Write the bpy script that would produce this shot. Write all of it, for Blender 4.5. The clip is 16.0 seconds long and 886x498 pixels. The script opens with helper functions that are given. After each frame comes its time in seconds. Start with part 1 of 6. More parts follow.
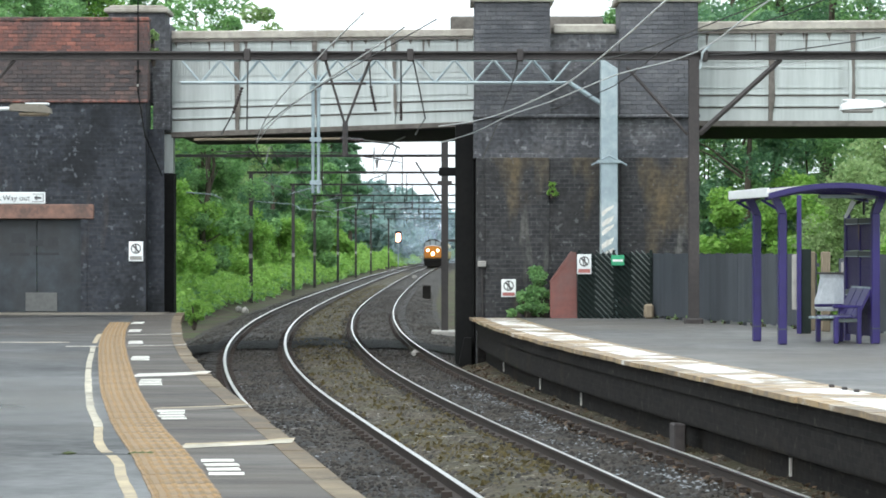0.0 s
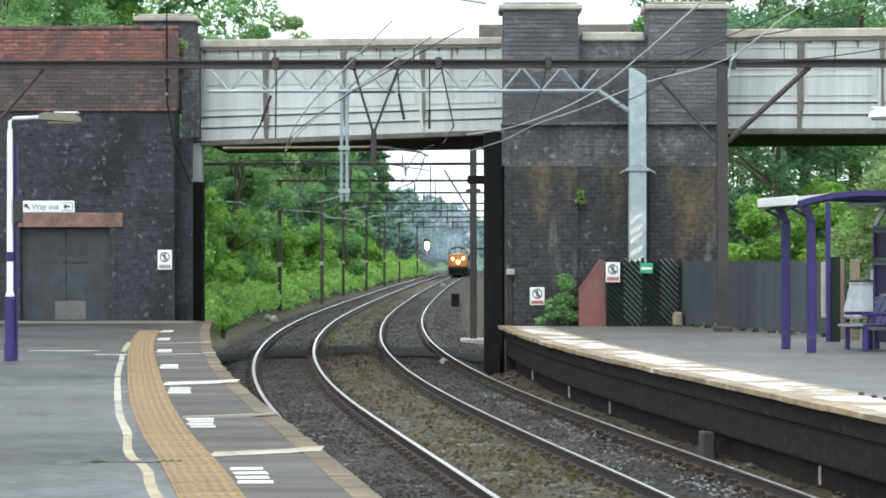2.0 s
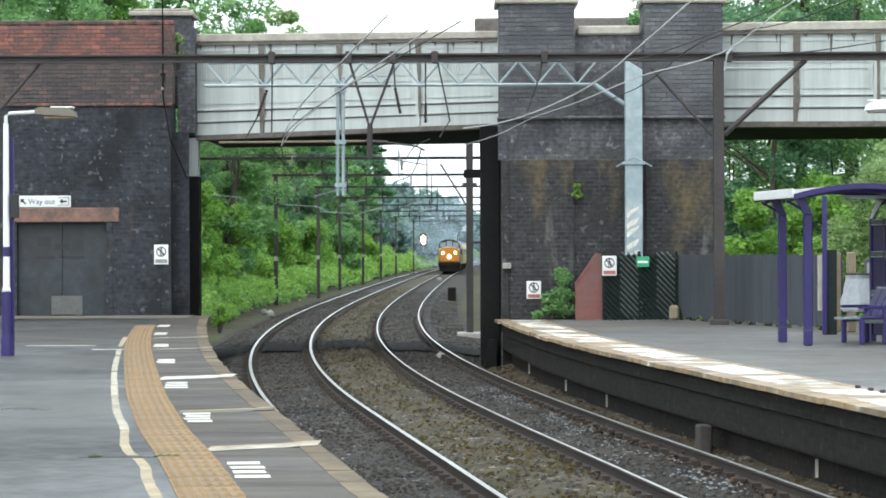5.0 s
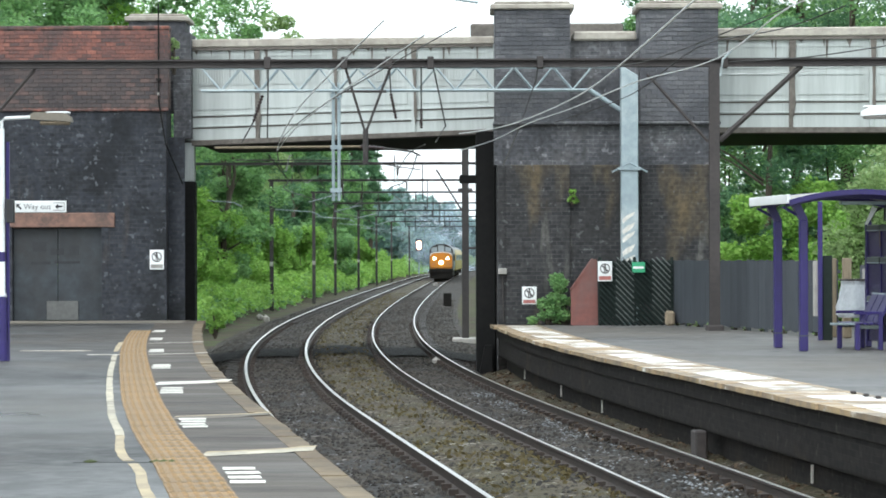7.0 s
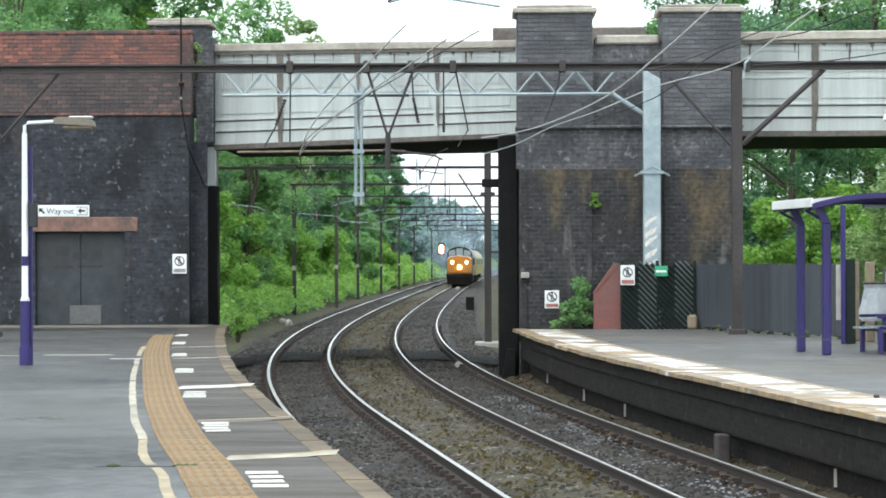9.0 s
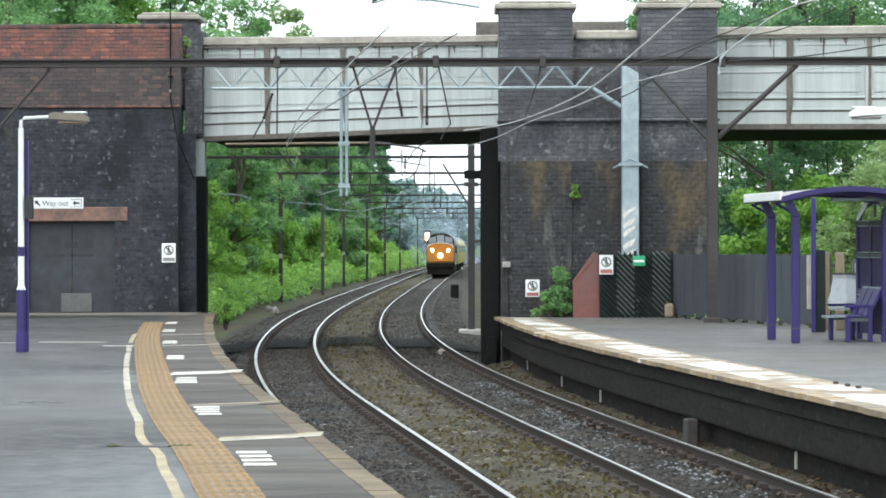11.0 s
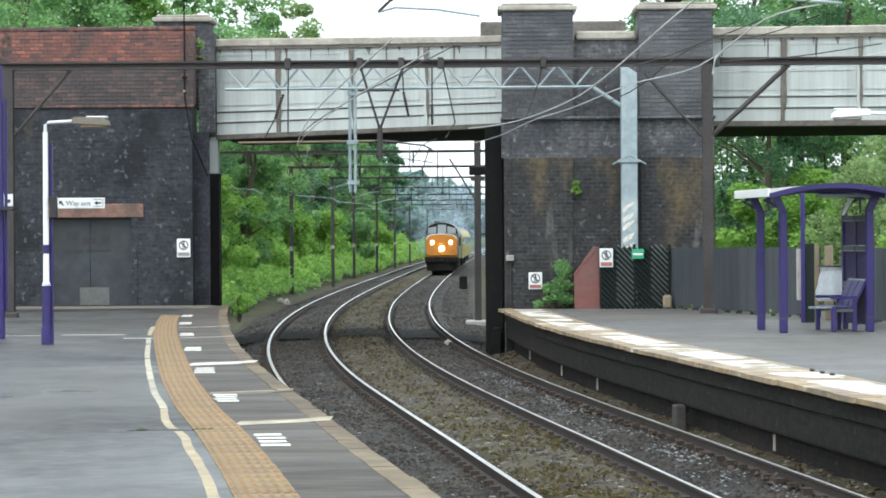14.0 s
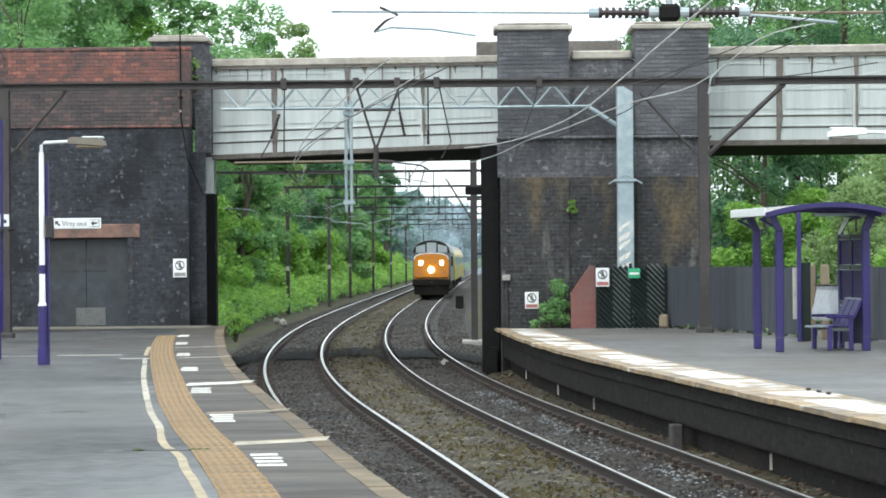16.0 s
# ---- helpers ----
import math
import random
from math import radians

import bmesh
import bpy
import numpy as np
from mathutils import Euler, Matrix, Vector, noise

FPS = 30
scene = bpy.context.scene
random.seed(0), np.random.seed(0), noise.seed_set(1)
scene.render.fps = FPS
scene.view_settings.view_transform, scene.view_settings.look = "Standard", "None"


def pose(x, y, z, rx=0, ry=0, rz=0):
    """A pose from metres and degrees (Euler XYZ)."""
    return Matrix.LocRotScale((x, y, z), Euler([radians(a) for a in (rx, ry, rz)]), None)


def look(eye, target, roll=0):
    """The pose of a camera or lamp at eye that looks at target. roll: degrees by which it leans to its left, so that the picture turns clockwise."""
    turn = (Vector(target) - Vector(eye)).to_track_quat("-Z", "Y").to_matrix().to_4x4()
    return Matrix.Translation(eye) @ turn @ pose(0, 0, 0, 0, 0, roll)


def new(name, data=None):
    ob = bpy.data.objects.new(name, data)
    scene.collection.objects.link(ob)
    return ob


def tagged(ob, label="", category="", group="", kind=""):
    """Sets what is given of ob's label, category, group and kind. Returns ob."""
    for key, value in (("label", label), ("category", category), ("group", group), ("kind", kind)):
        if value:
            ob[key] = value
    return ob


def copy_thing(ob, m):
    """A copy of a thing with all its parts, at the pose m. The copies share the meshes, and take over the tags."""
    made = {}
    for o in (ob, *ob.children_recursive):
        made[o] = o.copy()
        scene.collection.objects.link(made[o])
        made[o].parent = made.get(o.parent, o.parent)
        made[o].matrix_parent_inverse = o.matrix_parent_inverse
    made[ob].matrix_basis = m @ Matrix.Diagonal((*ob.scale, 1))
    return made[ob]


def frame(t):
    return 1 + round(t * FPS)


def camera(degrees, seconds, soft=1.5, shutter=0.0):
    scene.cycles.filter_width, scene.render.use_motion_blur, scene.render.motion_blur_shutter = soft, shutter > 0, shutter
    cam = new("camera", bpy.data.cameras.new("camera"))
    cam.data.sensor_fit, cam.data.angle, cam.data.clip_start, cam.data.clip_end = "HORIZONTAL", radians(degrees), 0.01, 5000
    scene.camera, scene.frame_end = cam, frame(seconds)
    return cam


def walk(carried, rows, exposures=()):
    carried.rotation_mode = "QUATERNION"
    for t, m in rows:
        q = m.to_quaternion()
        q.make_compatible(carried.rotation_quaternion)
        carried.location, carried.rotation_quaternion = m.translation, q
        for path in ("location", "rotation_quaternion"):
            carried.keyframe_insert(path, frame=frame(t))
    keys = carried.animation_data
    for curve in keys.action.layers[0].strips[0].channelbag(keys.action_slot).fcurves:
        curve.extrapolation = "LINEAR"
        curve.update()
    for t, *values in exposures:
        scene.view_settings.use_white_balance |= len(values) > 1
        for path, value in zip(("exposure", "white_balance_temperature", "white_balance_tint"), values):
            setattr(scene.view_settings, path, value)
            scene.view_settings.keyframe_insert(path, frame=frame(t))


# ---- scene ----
cam = camera(18.553, 16.0, soft=1.75)
EYE = (0.0, 0.0, 2.55)
BACK = (0.244, -3.85, 2.71)
# seconds, place, tilt, turn, roll
PATH = [
    (0, EYE, 90.0, 0.0, 0.0), (0.5, EYE, 89.9686, 0.1386, 0.002), (1, EYE, 89.9911, 0.294, 0.10),
    (1.5, EYE, 90.0258, 0.3844, -0.013), (2, EYE, 90.1719, 0.6037, -0.06), (2.5, EYE, 89.9734, 0.494, -0.263),
    (3, EYE, 89.821, 0.464, -0.271), (3.5, EYE, 89.862, 0.551, -0.043), (4, EYE, 89.9737, 0.5469, -0.184),
    (4.2, EYE, 90.05, 0.52, -0.2), (6.5, EYE, 90.0307, 0.5524, -0.2), (7, EYE, 90.1594, 0.436, -0.15),
    (7.5, EYE, 90.2169, 0.7872, -0.071), (8, EYE, 90.3658, 0.7129, -0.217), (8.5, EYE, 90.1734, 0.781, -0.253),
    (9, EYE, 90.2448, 0.9112, -0.2), (9.5, EYE, 90.3327, 0.803, 0.032), (10, EYE, 90.0061, 0.7195, 0.02),
    (12.3, BACK, 89.9335, 0.7951, -0.425), (12.5, BACK, 89.8518, 0.9215, -0.399), (13, BACK, 89.7291, 0.7764, -0.285),
    (13.5, BACK, 89.8240, 0.9700, -0.289), (14, BACK, 89.7678, 0.8471, -0.369), (14.5, BACK, 89.9992, 1.0045, -0.444),
    (15, BACK, 90.0653, 0.9778, -0.284), (15.5, BACK, 90.1863, 0.8803, -0.393), (16, BACK, 90.1822, 0.7649, -0.465),
]
walk(cam, [(t, pose(*p, tilt, 0, turn) @ pose(0, 0, 0, 0, 0, roll)) for t, p, tilt, turn, roll in PATH],
     exposures=[(0, 0.86, 6150, 6), (16, 0.86, 6150, 6)])

# ---- light: a bright overcast sky after rain ----
SUN_UP, SUN_ROUND = radians(52), radians(200)
world = bpy.data.worlds.new("overcast")
scene.world = world
world.use_nodes = True
wn, wl = world.node_tree.nodes, world.node_tree.links
sky = wn.new("ShaderNodeTexSky")
sky.sky_type, sky.sun_disc, sky.sun_elevation, sky.sun_rotation = "NISHITA", False, SUN_UP, SUN_ROUND
sky.dust_density, sky.air_density = 3.0, 1.0
soft_sky = wn.new("ShaderNodeHueSaturation")
soft_sky.inputs["Saturation"].default_value, soft_sky.inputs["Value"].default_value = 0.25, 1.35
wl.new(sky.outputs[0], soft_sky.inputs["Color"])
cloud = wn.new("ShaderNodeMix")
cloud.data_type, cloud.inputs[0].default_value, cloud.inputs[7].default_value = "RGBA", 0.65, (7.6, 8.1, 8.3, 1)
wl.new(soft_sky.outputs[0], cloud.inputs[6])
wl.new(cloud.outputs[2], wn["Background"].inputs[0])
wn["Background"].inputs[1].default_value = 0.15
sun_data = bpy.data.lights.new("sun", "SUN")
sun_data.energy, sun_data.angle, sun_data.color = 0.5, radians(25), (1.0, 0.98, 0.95)
sun = new("sun", sun_data)
sun.matrix_world = look((0, 0, 40), (math.sin(SUN_ROUND) * -10, math.cos(SUN_ROUND) * -10, 40 - 10 * math.tan(SUN_UP)))


# ---- materials ----
def rgb(c):
    return (*c, 1.0)


def mat(name, a, b=None, rough=0.8, metal=0.0, grain=12.0, coarse=1.2, bump=0.15, blotch=None, wet=0.0, stretch=(1, 1, 1), bump_scale=None, spec=0.5, island=False):
    """Two-scale noise mix of a and b; blotch adds larger stains of a third colour; wet lowers the roughness in patches."""
    m = bpy.data.materials.new(name)
    m.use_nodes = True
    n, l = m.node_tree.nodes, m.node_tree.links
    p = n["Principled BSDF"]
    p.inputs["Metallic"].default_value, p.inputs["Specular IOR Level"].default_value = metal, spec
    co = n.new("ShaderNodeTexCoord")
    mp = n.new("ShaderNodeMapping")
    mp.inputs["Scale"].default_value = stretch
    l.new(co.outputs["Object"], mp.inputs[0])

    def tex(scale, detail=4.0, roughness=0.6):
        t = n.new("ShaderNodeTexNoise")
        t.inputs["Scale"].default_value, t.inputs["Detail"].default_value, t.inputs["Roughness"].default_value = scale, detail, roughness
        l.new(mp.outputs[0], t.inputs["Vector"])
        return t

    def ramp(src, lo, hi):
        r = n.new("ShaderNodeMapRange")
        r.inputs[1].default_value, r.inputs[2].default_value = lo, hi
        l.new(src, r.inputs[0])
        return r.outputs[0]

    def mix(fac, x, y):
        k = n.new("ShaderNodeMix")
        k.data_type = "RGBA"
        l.new(fac, k.inputs[0])
        for sock, v in ((k.inputs[6], x), (k.inputs[7], y)):
            if isinstance(v, tuple):
                sock.default_value = rgb(v)
            else:
                l.new(v, sock)
        return k.outputs[2]

    fine, big = tex(grain), tex(coarse, 5.0)
    b = b or tuple(v * 0.7 for v in a)
    half = n.new("ShaderNodeMath")
    half.operation = "MULTIPLY_ADD"
    l.new(fine.outputs[0], half.inputs[0])
    half.inputs[1].default_value = 0.5
    k2 = n.new("ShaderNodeMath")
    k2.operation = "MULTIPLY"
    l.new(big.outputs[0], k2.inputs[0])
    k2.inputs[1].default_value = 0.5
    l.new(k2.outputs[0], half.inputs[2])
    col = mix(ramp(half.outputs[0], 0.36, 0.62), a, b)
    if blotch:
        col = mix(ramp(tex(coarse * 0.45, 6.0, 0.7).outputs[0], 0.46, 0.68), col, blotch)
    rnd = n.new("ShaderNodeNewGeometry" if island else "ShaderNodeObjectInfo")
    hs = n.new("ShaderNodeHueSaturation")
    l.new(ramp_free(n, l, rnd.outputs["Random Per Island" if island else "Random"], *((0.35, 1.9) if island else (0.9, 1.1))), hs.inputs["Value"])
    l.new(col, hs.inputs["Color"])
    l.new(hs.outputs[0], p.inputs["Base Color"])
    if wet:
        w = n.new("ShaderNodeMapRange")
        w.inputs[1].default_value, w.inputs[2].default_value = 0.3, 0.68
        w.inputs[3].default_value, w.inputs[4].default_value = max(0.05, rough - wet), rough
        l.new(tex(coarse * 0.6, 3.0).outputs[0], w.inputs[0])
        l.new(w.outputs[0], p.inputs["Roughness"])
    else:
        p.inputs["Roughness"].default_value = rough
    if bump:
        bp = n.new("ShaderNodeBump")
        bp.inputs["Strength"].default_value, bp.inputs["Distance"].default_value = bump, 0.02
        l.new(tex(bump_scale or grain * 2).outputs[0], bp.inputs["Height"])
        l.new(bp.outputs[0], p.inputs["Normal"])
    return m


def ramp_free(n, l, src, lo, hi):
    r = n.new("ShaderNodeMapRange")
    r.inputs[3].default_value, r.inputs[4].default_value = lo, hi
    l.new(src, r.inputs[0])
    return r.outputs[0]


def brick_mat(name, tones, mortar, stain=None, stain_size=0.5, rough=0.85, course=0.075, length=0.225, joint=0.1, stain_at=(0.5, 0.6), streak=1.0, specks=None, drips=None, spec=0.5):
    """Brickwork seen square on: courses along x and z, single bricks differing in tone, with larger stains."""
    m = bpy.data.materials.new(name)
    m.use_nodes = True
    n, l = m.node_tree.nodes, m.node_tree.links
    p = n["Principled BSDF"]
    p.inputs["Roughness"].default_value, p.inputs["Specular IOR Level"].default_value = rough, spec
    co = n.new("ShaderNodeTexCoord")
    sep = n.new("ShaderNodeSeparateXYZ")
    l.new(co.outputs["Object"], sep.inputs[0])
    add = n.new("ShaderNodeMath")
    l.new(sep.outputs[0], add.inputs[0])
    l.new(sep.outputs[1], add.inputs[1])
    com = n.new("ShaderNodeCombineXYZ")
    l.new(add.outputs[0], com.inputs[0])
    l.new(sep.outputs[2], com.inputs[1])
    bt = n.new("ShaderNodeTexBrick")
    bt.inputs["Scale"].default_value = 1.0
    bt.inputs["Brick Width"].default_value, bt.inputs["Row Height"].default_value = length, course
    bt.inputs["Mortar Size"].default_value = joint * course
    bt.inputs["Bias"].default_value = 0.0
    bt.inputs["Color1"].default_value, bt.inputs["Color2"].default_value = rgb(tones[0]), rgb(tones[1])
    bt.inputs["Mortar"].default_value = rgb(mortar)
    l.new(com.outputs[0], bt.inputs["Vector"])

    def noise_tex(scale, detail=5.0, tall=1.0):
        t = n.new("ShaderNodeTexNoise")
        t.inputs["Scale"].default_value, t.inputs["Detail"].default_value = scale, detail
        mp = n.new("ShaderNodeMapping")
        mp.inputs["Scale"].default_value = (1, 1, tall)
        l.new(co.outputs["Object"], mp.inputs[0])
        l.new(mp.outputs[0], t.inputs["Vector"])
        return t.outputs[0]

    def ramp(src, lo, hi, o0=0.0, o1=1.0):
        r = n.new("ShaderNodeMapRange")
        r.inputs[1].default_value, r.inputs[2].default_value, r.inputs[3].default_value, r.inputs[4].default_value = lo, hi, o0, o1
        l.new(src, r.inputs[0])
        return r.outputs[0]

    def mix(fac, x, y):
        k = n.new("ShaderNodeMix")
        k.data_type = "RGBA"
        l.new(fac, k.inputs[0])
        for sock, v in ((k.inputs[6], x), (k.inputs[7], y)):
            if isinstance(v, tuple):
                sock.default_value = rgb(v)
            else:
                l.new(v, sock)
        return k.outputs[2]

    col = bt.outputs[0]
    if len(tones) > 2:
        col = mix(ramp(noise_tex(3.0), 0.5, 0.6), col, tones[2])
    if stain:
        col = mix(ramp(noise_tex(stain_size, 7.0, streak), *stain_at, 0.0, 0.85), col, stain)
    if specks:
        col = mix(ramp(noise_tex(6.5, 2.0), 0.64, 0.7, 0.0, 0.7), col, specks)
    if drips:
        col = mix(ramp(noise_tex(2.6, 6.0, 0.16), 0.58, 0.68, 0.0, 0.6), col, drips)
    hs = n.new("ShaderNodeHueSaturation")
    l.new(ramp(noise_tex(9.0), 0.3, 0.7, 0.62, 1.38), hs.inputs["Value"])
    l.new(col, hs.inputs["Color"])
    l.new(hs.outputs[0], p.inputs["Base Color"])
    bp = n.new("ShaderNodeBump")
    bp.inputs["Strength"].default_value, bp.inputs["Distance"].default_value = 0.5, 0.01
    inv = n.new("ShaderNodeMath")
    inv.operation = "SUBTRACT"
    inv.inputs[0].default_value = 1.0
    l.new(bt.outputs["Fac"], inv.inputs[1])
    l.new(inv.outputs[0], bp.inputs["Height"])
    l.new(bp.outputs[0], p.inputs["Normal"])
    return m


def gravel_mat(name, dark, light, dirt, pale, stone=13.0, much=(0.5, 0.62), rough=0.85, odd=0.965):
    """Loose stones: each cell its own tone, some pale ones, with patches of dirt between."""
    m = bpy.data.materials.new(name)
    m.use_nodes = True
    n, l = m.node_tree.nodes, m.node_tree.links
    p = n["Principled BSDF"]
    p.inputs["Roughness"].default_value, p.inputs["Specular IOR Level"].default_value = rough, 0.35
    co = n.new("ShaderNodeTexCoord")

    def rng(src, lo, hi, a=0.0, b=1.0):
        r = n.new("ShaderNodeMapRange")
        r.inputs[1].default_value, r.inputs[2].default_value, r.inputs[3].default_value, r.inputs[4].default_value = lo, hi, a, b
        l.new(src, r.inputs[0])
        return r.outputs[0]

    def mix(fac, x, y):
        k = n.new("ShaderNodeMix")
        k.data_type = "RGBA"
        l.new(fac, k.inputs[0])
        for sock, v in ((k.inputs[6], x), (k.inputs[7], y)):
            if isinstance(v, tuple):
                sock.default_value = rgb(v)
            else:
                l.new(v, sock)
        return k.outputs[2]

    def cells(scale):
        v = n.new("ShaderNodeTexVoronoi")
        v.inputs["Scale"].default_value = scale
        l.new(co.outputs["Object"], v.inputs["Vector"])
        sep = n.new("ShaderNodeSeparateColor")
        l.new(v.outputs["Color"], sep.inputs[0])
        return v.outputs["Distance"], sep.outputs[0], sep.outputs[1]

    def cloud_tex(scale, detail):
        t = n.new("ShaderNodeTexNoise")
        t.inputs["Scale"].default_value, t.inputs["Detail"].default_value, t.inputs["Roughness"].default_value = scale, detail, 0.65
        l.new(co.outputs["Object"], t.inputs["Vector"])
        return t.outputs[0]

    dist, tone, pick = cells(stone)
    dist2, tone2, pick2 = cells(stone * 0.3)
    col = mix(rng(tone, 0.1, 1.0), dark, light)
    col = mix(rng(tone2, 0.0, 1.0, 0.0, 0.35), col, light)
    col = mix(rng(cloud_tex(0.55, 8.0), *much, 0.0, 0.8), col, dirt)
    col = mix(rng(pick, odd, odd + 0.01), col, pale)
    hs = n.new("ShaderNodeHueSaturation")
    l.new(rng(cloud_tex(1.3, 9.0), 0.3, 0.7, 0.45, 1.55), hs.inputs["Value"])
    l.new(col, hs.inputs["Color"])
    l.new(hs.outputs[0], p.inputs["Base Color"])
    bp = n.new("ShaderNodeBump")
    bp.inputs["Strength"].default_value, bp.inputs["Distance"].default_value, bp.invert = 0.9, 0.04, True
    l.new(dist, bp.inputs["Height"])
    l.new(bp.outputs[0], p.inputs["Normal"])
    return m


def edge_mat(name, much=(0.46, 0.54)):
    """Old white paint, broken and worn down to tan and brown stone."""
    m = bpy.data.materials.new(name)
    m.use_nodes = True
    n, l = m.node_tree.nodes, m.node_tree.links
    p = n["Principled BSDF"]
    co = n.new("ShaderNodeTexCoord")

    def cloud_tex(scale, detail, shift, lo, hi, a=0.0, b=1.0):
        mp = n.new("ShaderNodeMapping")
        mp.inputs["Location"].default_value = (shift, shift * 0.7, 0)
        mp.inputs["Scale"].default_value = (0.55, 1.0, 1.0)
        l.new(co.outputs["Object"], mp.inputs[0])
        t = n.new("ShaderNodeTexNoise")
        t.inputs["Scale"].default_value, t.inputs["Detail"].default_value, t.inputs["Roughness"].default_value = scale, detail, 0.68
        l.new(mp.outputs[0], t.inputs["Vector"])
        r = n.new("ShaderNodeMapRange")
        r.inputs[1].default_value, r.inputs[2].default_value, r.inputs[3].default_value, r.inputs[4].default_value = lo, hi, a, b
        l.new(t.outputs[0], r.inputs[0])
        return r.outputs[0]

    def mix(fac, x, y):
        k = n.new("ShaderNodeMix")
        k.data_type = "RGBA"
        l.new(fac, k.inputs[0])
        for sock, v in ((k.inputs[6], x), (k.inputs[7], y)):
            if isinstance(v, tuple):
                sock.default_value = rgb(v)
            else:
                l.new(v, sock)
        return k.outputs[2]

    stone = mix(cloud_tex(2.2, 8, 3.0, 0.42, 0.58), (0.2, 0.155, 0.11), (0.38, 0.27, 0.15))
    paint = mix(cloud_tex(5.0, 6, 9.0, 0.35, 0.7), (0.86, 0.85, 0.82), (0.58, 0.54, 0.48))
    col = mix(cloud_tex(1.3, 12, 0.0, *much), stone, paint)
    col = mix(cloud_tex(3.5, 9, 17.0, 0.6, 0.68, 0.0, 0.75), col, (0.12, 0.095, 0.07))
    l.new(col, p.inputs["Base Color"])
    l.new(cloud_tex(0.7, 3, 5.0, 0.35, 0.65, 0.28, 0.75), p.inputs["Roughness"])
    bp = n.new("ShaderNodeBump")
    bp.inputs["Strength"].default_value, bp.inputs["Distance"].default_value = 0.25, 0.01
    l.new(cloud_tex(14, 5, 1.0, 0.0, 1.0), bp.inputs["Height"])
    l.new(bp.outputs[0], p.inputs["Normal"])
    return m


def piece_mat(name, colours, dirt):
    """Single bricks: each its own tone, with grime across them."""
    m = bpy.data.materials.new(name)
    m.use_nodes = True
    n, l = m.node_tree.nodes, m.node_tree.links
    p = n["Principled BSDF"]
    p.inputs["Roughness"].default_value = 0.85
    info, geo = n.new("ShaderNodeObjectInfo"), n.new("ShaderNodeNewGeometry")
    ramp = n.new("ShaderNodeValToRGB")
    for k, c in enumerate(colours):
        e = ramp.color_ramp.elements[k] if k < 2 else ramp.color_ramp.elements.new(1.0)
        e.position, e.color = k / (len(colours) - 1), rgb(c)
    l.new(info.outputs["Random"], ramp.inputs[0])
    grime, grain = n.new("ShaderNodeTexNoise"), n.new("ShaderNodeTexNoise")
    grime.inputs["Scale"].default_value, grime.inputs["Detail"].default_value = 0.9, 7.0
    grain.inputs["Scale"].default_value, grain.inputs["Detail"].default_value = 22.0, 4.0
    for t in (grime, grain):
        l.new(geo.outputs["Position"], t.inputs["Vector"])
    r = n.new("ShaderNodeMapRange")
    r.inputs[1].default_value, r.inputs[2].default_value, r.inputs[3].default_value, r.inputs[4].default_value = 0.48, 0.62, 0.0, 0.8
    l.new(grime.outputs[0], r.inputs[0])
    k = n.new("ShaderNodeMix")
    k.data_type = "RGBA"
    k.inputs[7].default_value = rgb(dirt)
    l.new(r.outputs[0], k.inputs[0])
    l.new(ramp.outputs[0], k.inputs[6])
    hs = n.new("ShaderNodeHueSaturation")
    l.new(ramp_free(n, l, grain.outputs[0], 0.5, 1.5), hs.inputs["Value"])
    l.new(k.outputs[2], hs.inputs["Color"])
    l.new(hs.outputs[0], p.inputs["Base Color"])
    bp = n.new("ShaderNodeBump")
    bp.inputs["Strength"].default_value, bp.inputs["Distance"].default_value = 0.3, 0.01
    l.new(grain.outputs[0], bp.inputs["Height"])
    l.new(bp.outputs[0], p.inputs["Normal"])
    return m


def smoke_mat(name, c, thick):
    """Thin exhaust smoke, uneven, mostly see-through."""
    m = bpy.data.materials.new(name)
    m.use_nodes = True
    n, l = m.node_tree.nodes, m.node_tree.links
    p = n["Principled BSDF"]
    p.inputs["Base Color"].default_value, p.inputs["Roughness"].default_value, p.inputs["Specular IOR Level"].default_value = rgb(c), 1.0, 0.0
    co = n.new("ShaderNodeTexCoord")
    t = n.new("ShaderNodeTexNoise")
    t.inputs["Scale"].default_value, t.inputs["Detail"].default_value = 0.35, 4.0
    l.new(co.outputs["Object"], t.inputs["Vector"])
    r = n.new("ShaderNodeMapRange")
    r.inputs[1].default_value, r.inputs[2].default_value, r.inputs[3].default_value, r.inputs[4].default_value = 0.36, 0.66, 0.0, thick
    l.new(t.outputs[0], r.inputs[0])
    l.new(r.outputs[0], p.inputs["Alpha"])
    return m


def leaf_mat(name, a, b, rough=0.55, see=0.5):
    """Leaves: each island its own green, some light passing through."""
    m = bpy.data.materials.new(name)
    m.use_nodes = True
    n, l = m.node_tree.nodes, m.node_tree.links
    p = n["Principled BSDF"]
    p.inputs["Roughness"].default_value, p.inputs["Specular IOR Level"].default_value = rough, 0.3
    geo = n.new("ShaderNodeNewGeometry")
    k = n.new("ShaderNodeMix")
    k.data_type = "RGBA"
    k.inputs[6].default_value, k.inputs[7].default_value = rgb(a), rgb(b)
    l.new(geo.outputs["Random Per Island"], k.inputs[0])
    l.new(k.outputs[2], p.inputs["Base Color"])
    tr = n.new("ShaderNodeBsdfTranslucent")
    l.new(k.outputs[2], tr.inputs[0])
    ms = n.new("ShaderNodeMixShader")
    ms.inputs[0].default_value = see
    l.new(p.outputs[0], ms.inputs[1])
    l.new(tr.outputs[0], ms.inputs[2])
    l.new(ms.outputs[0], n["Material Output"].inputs[0])
    return m


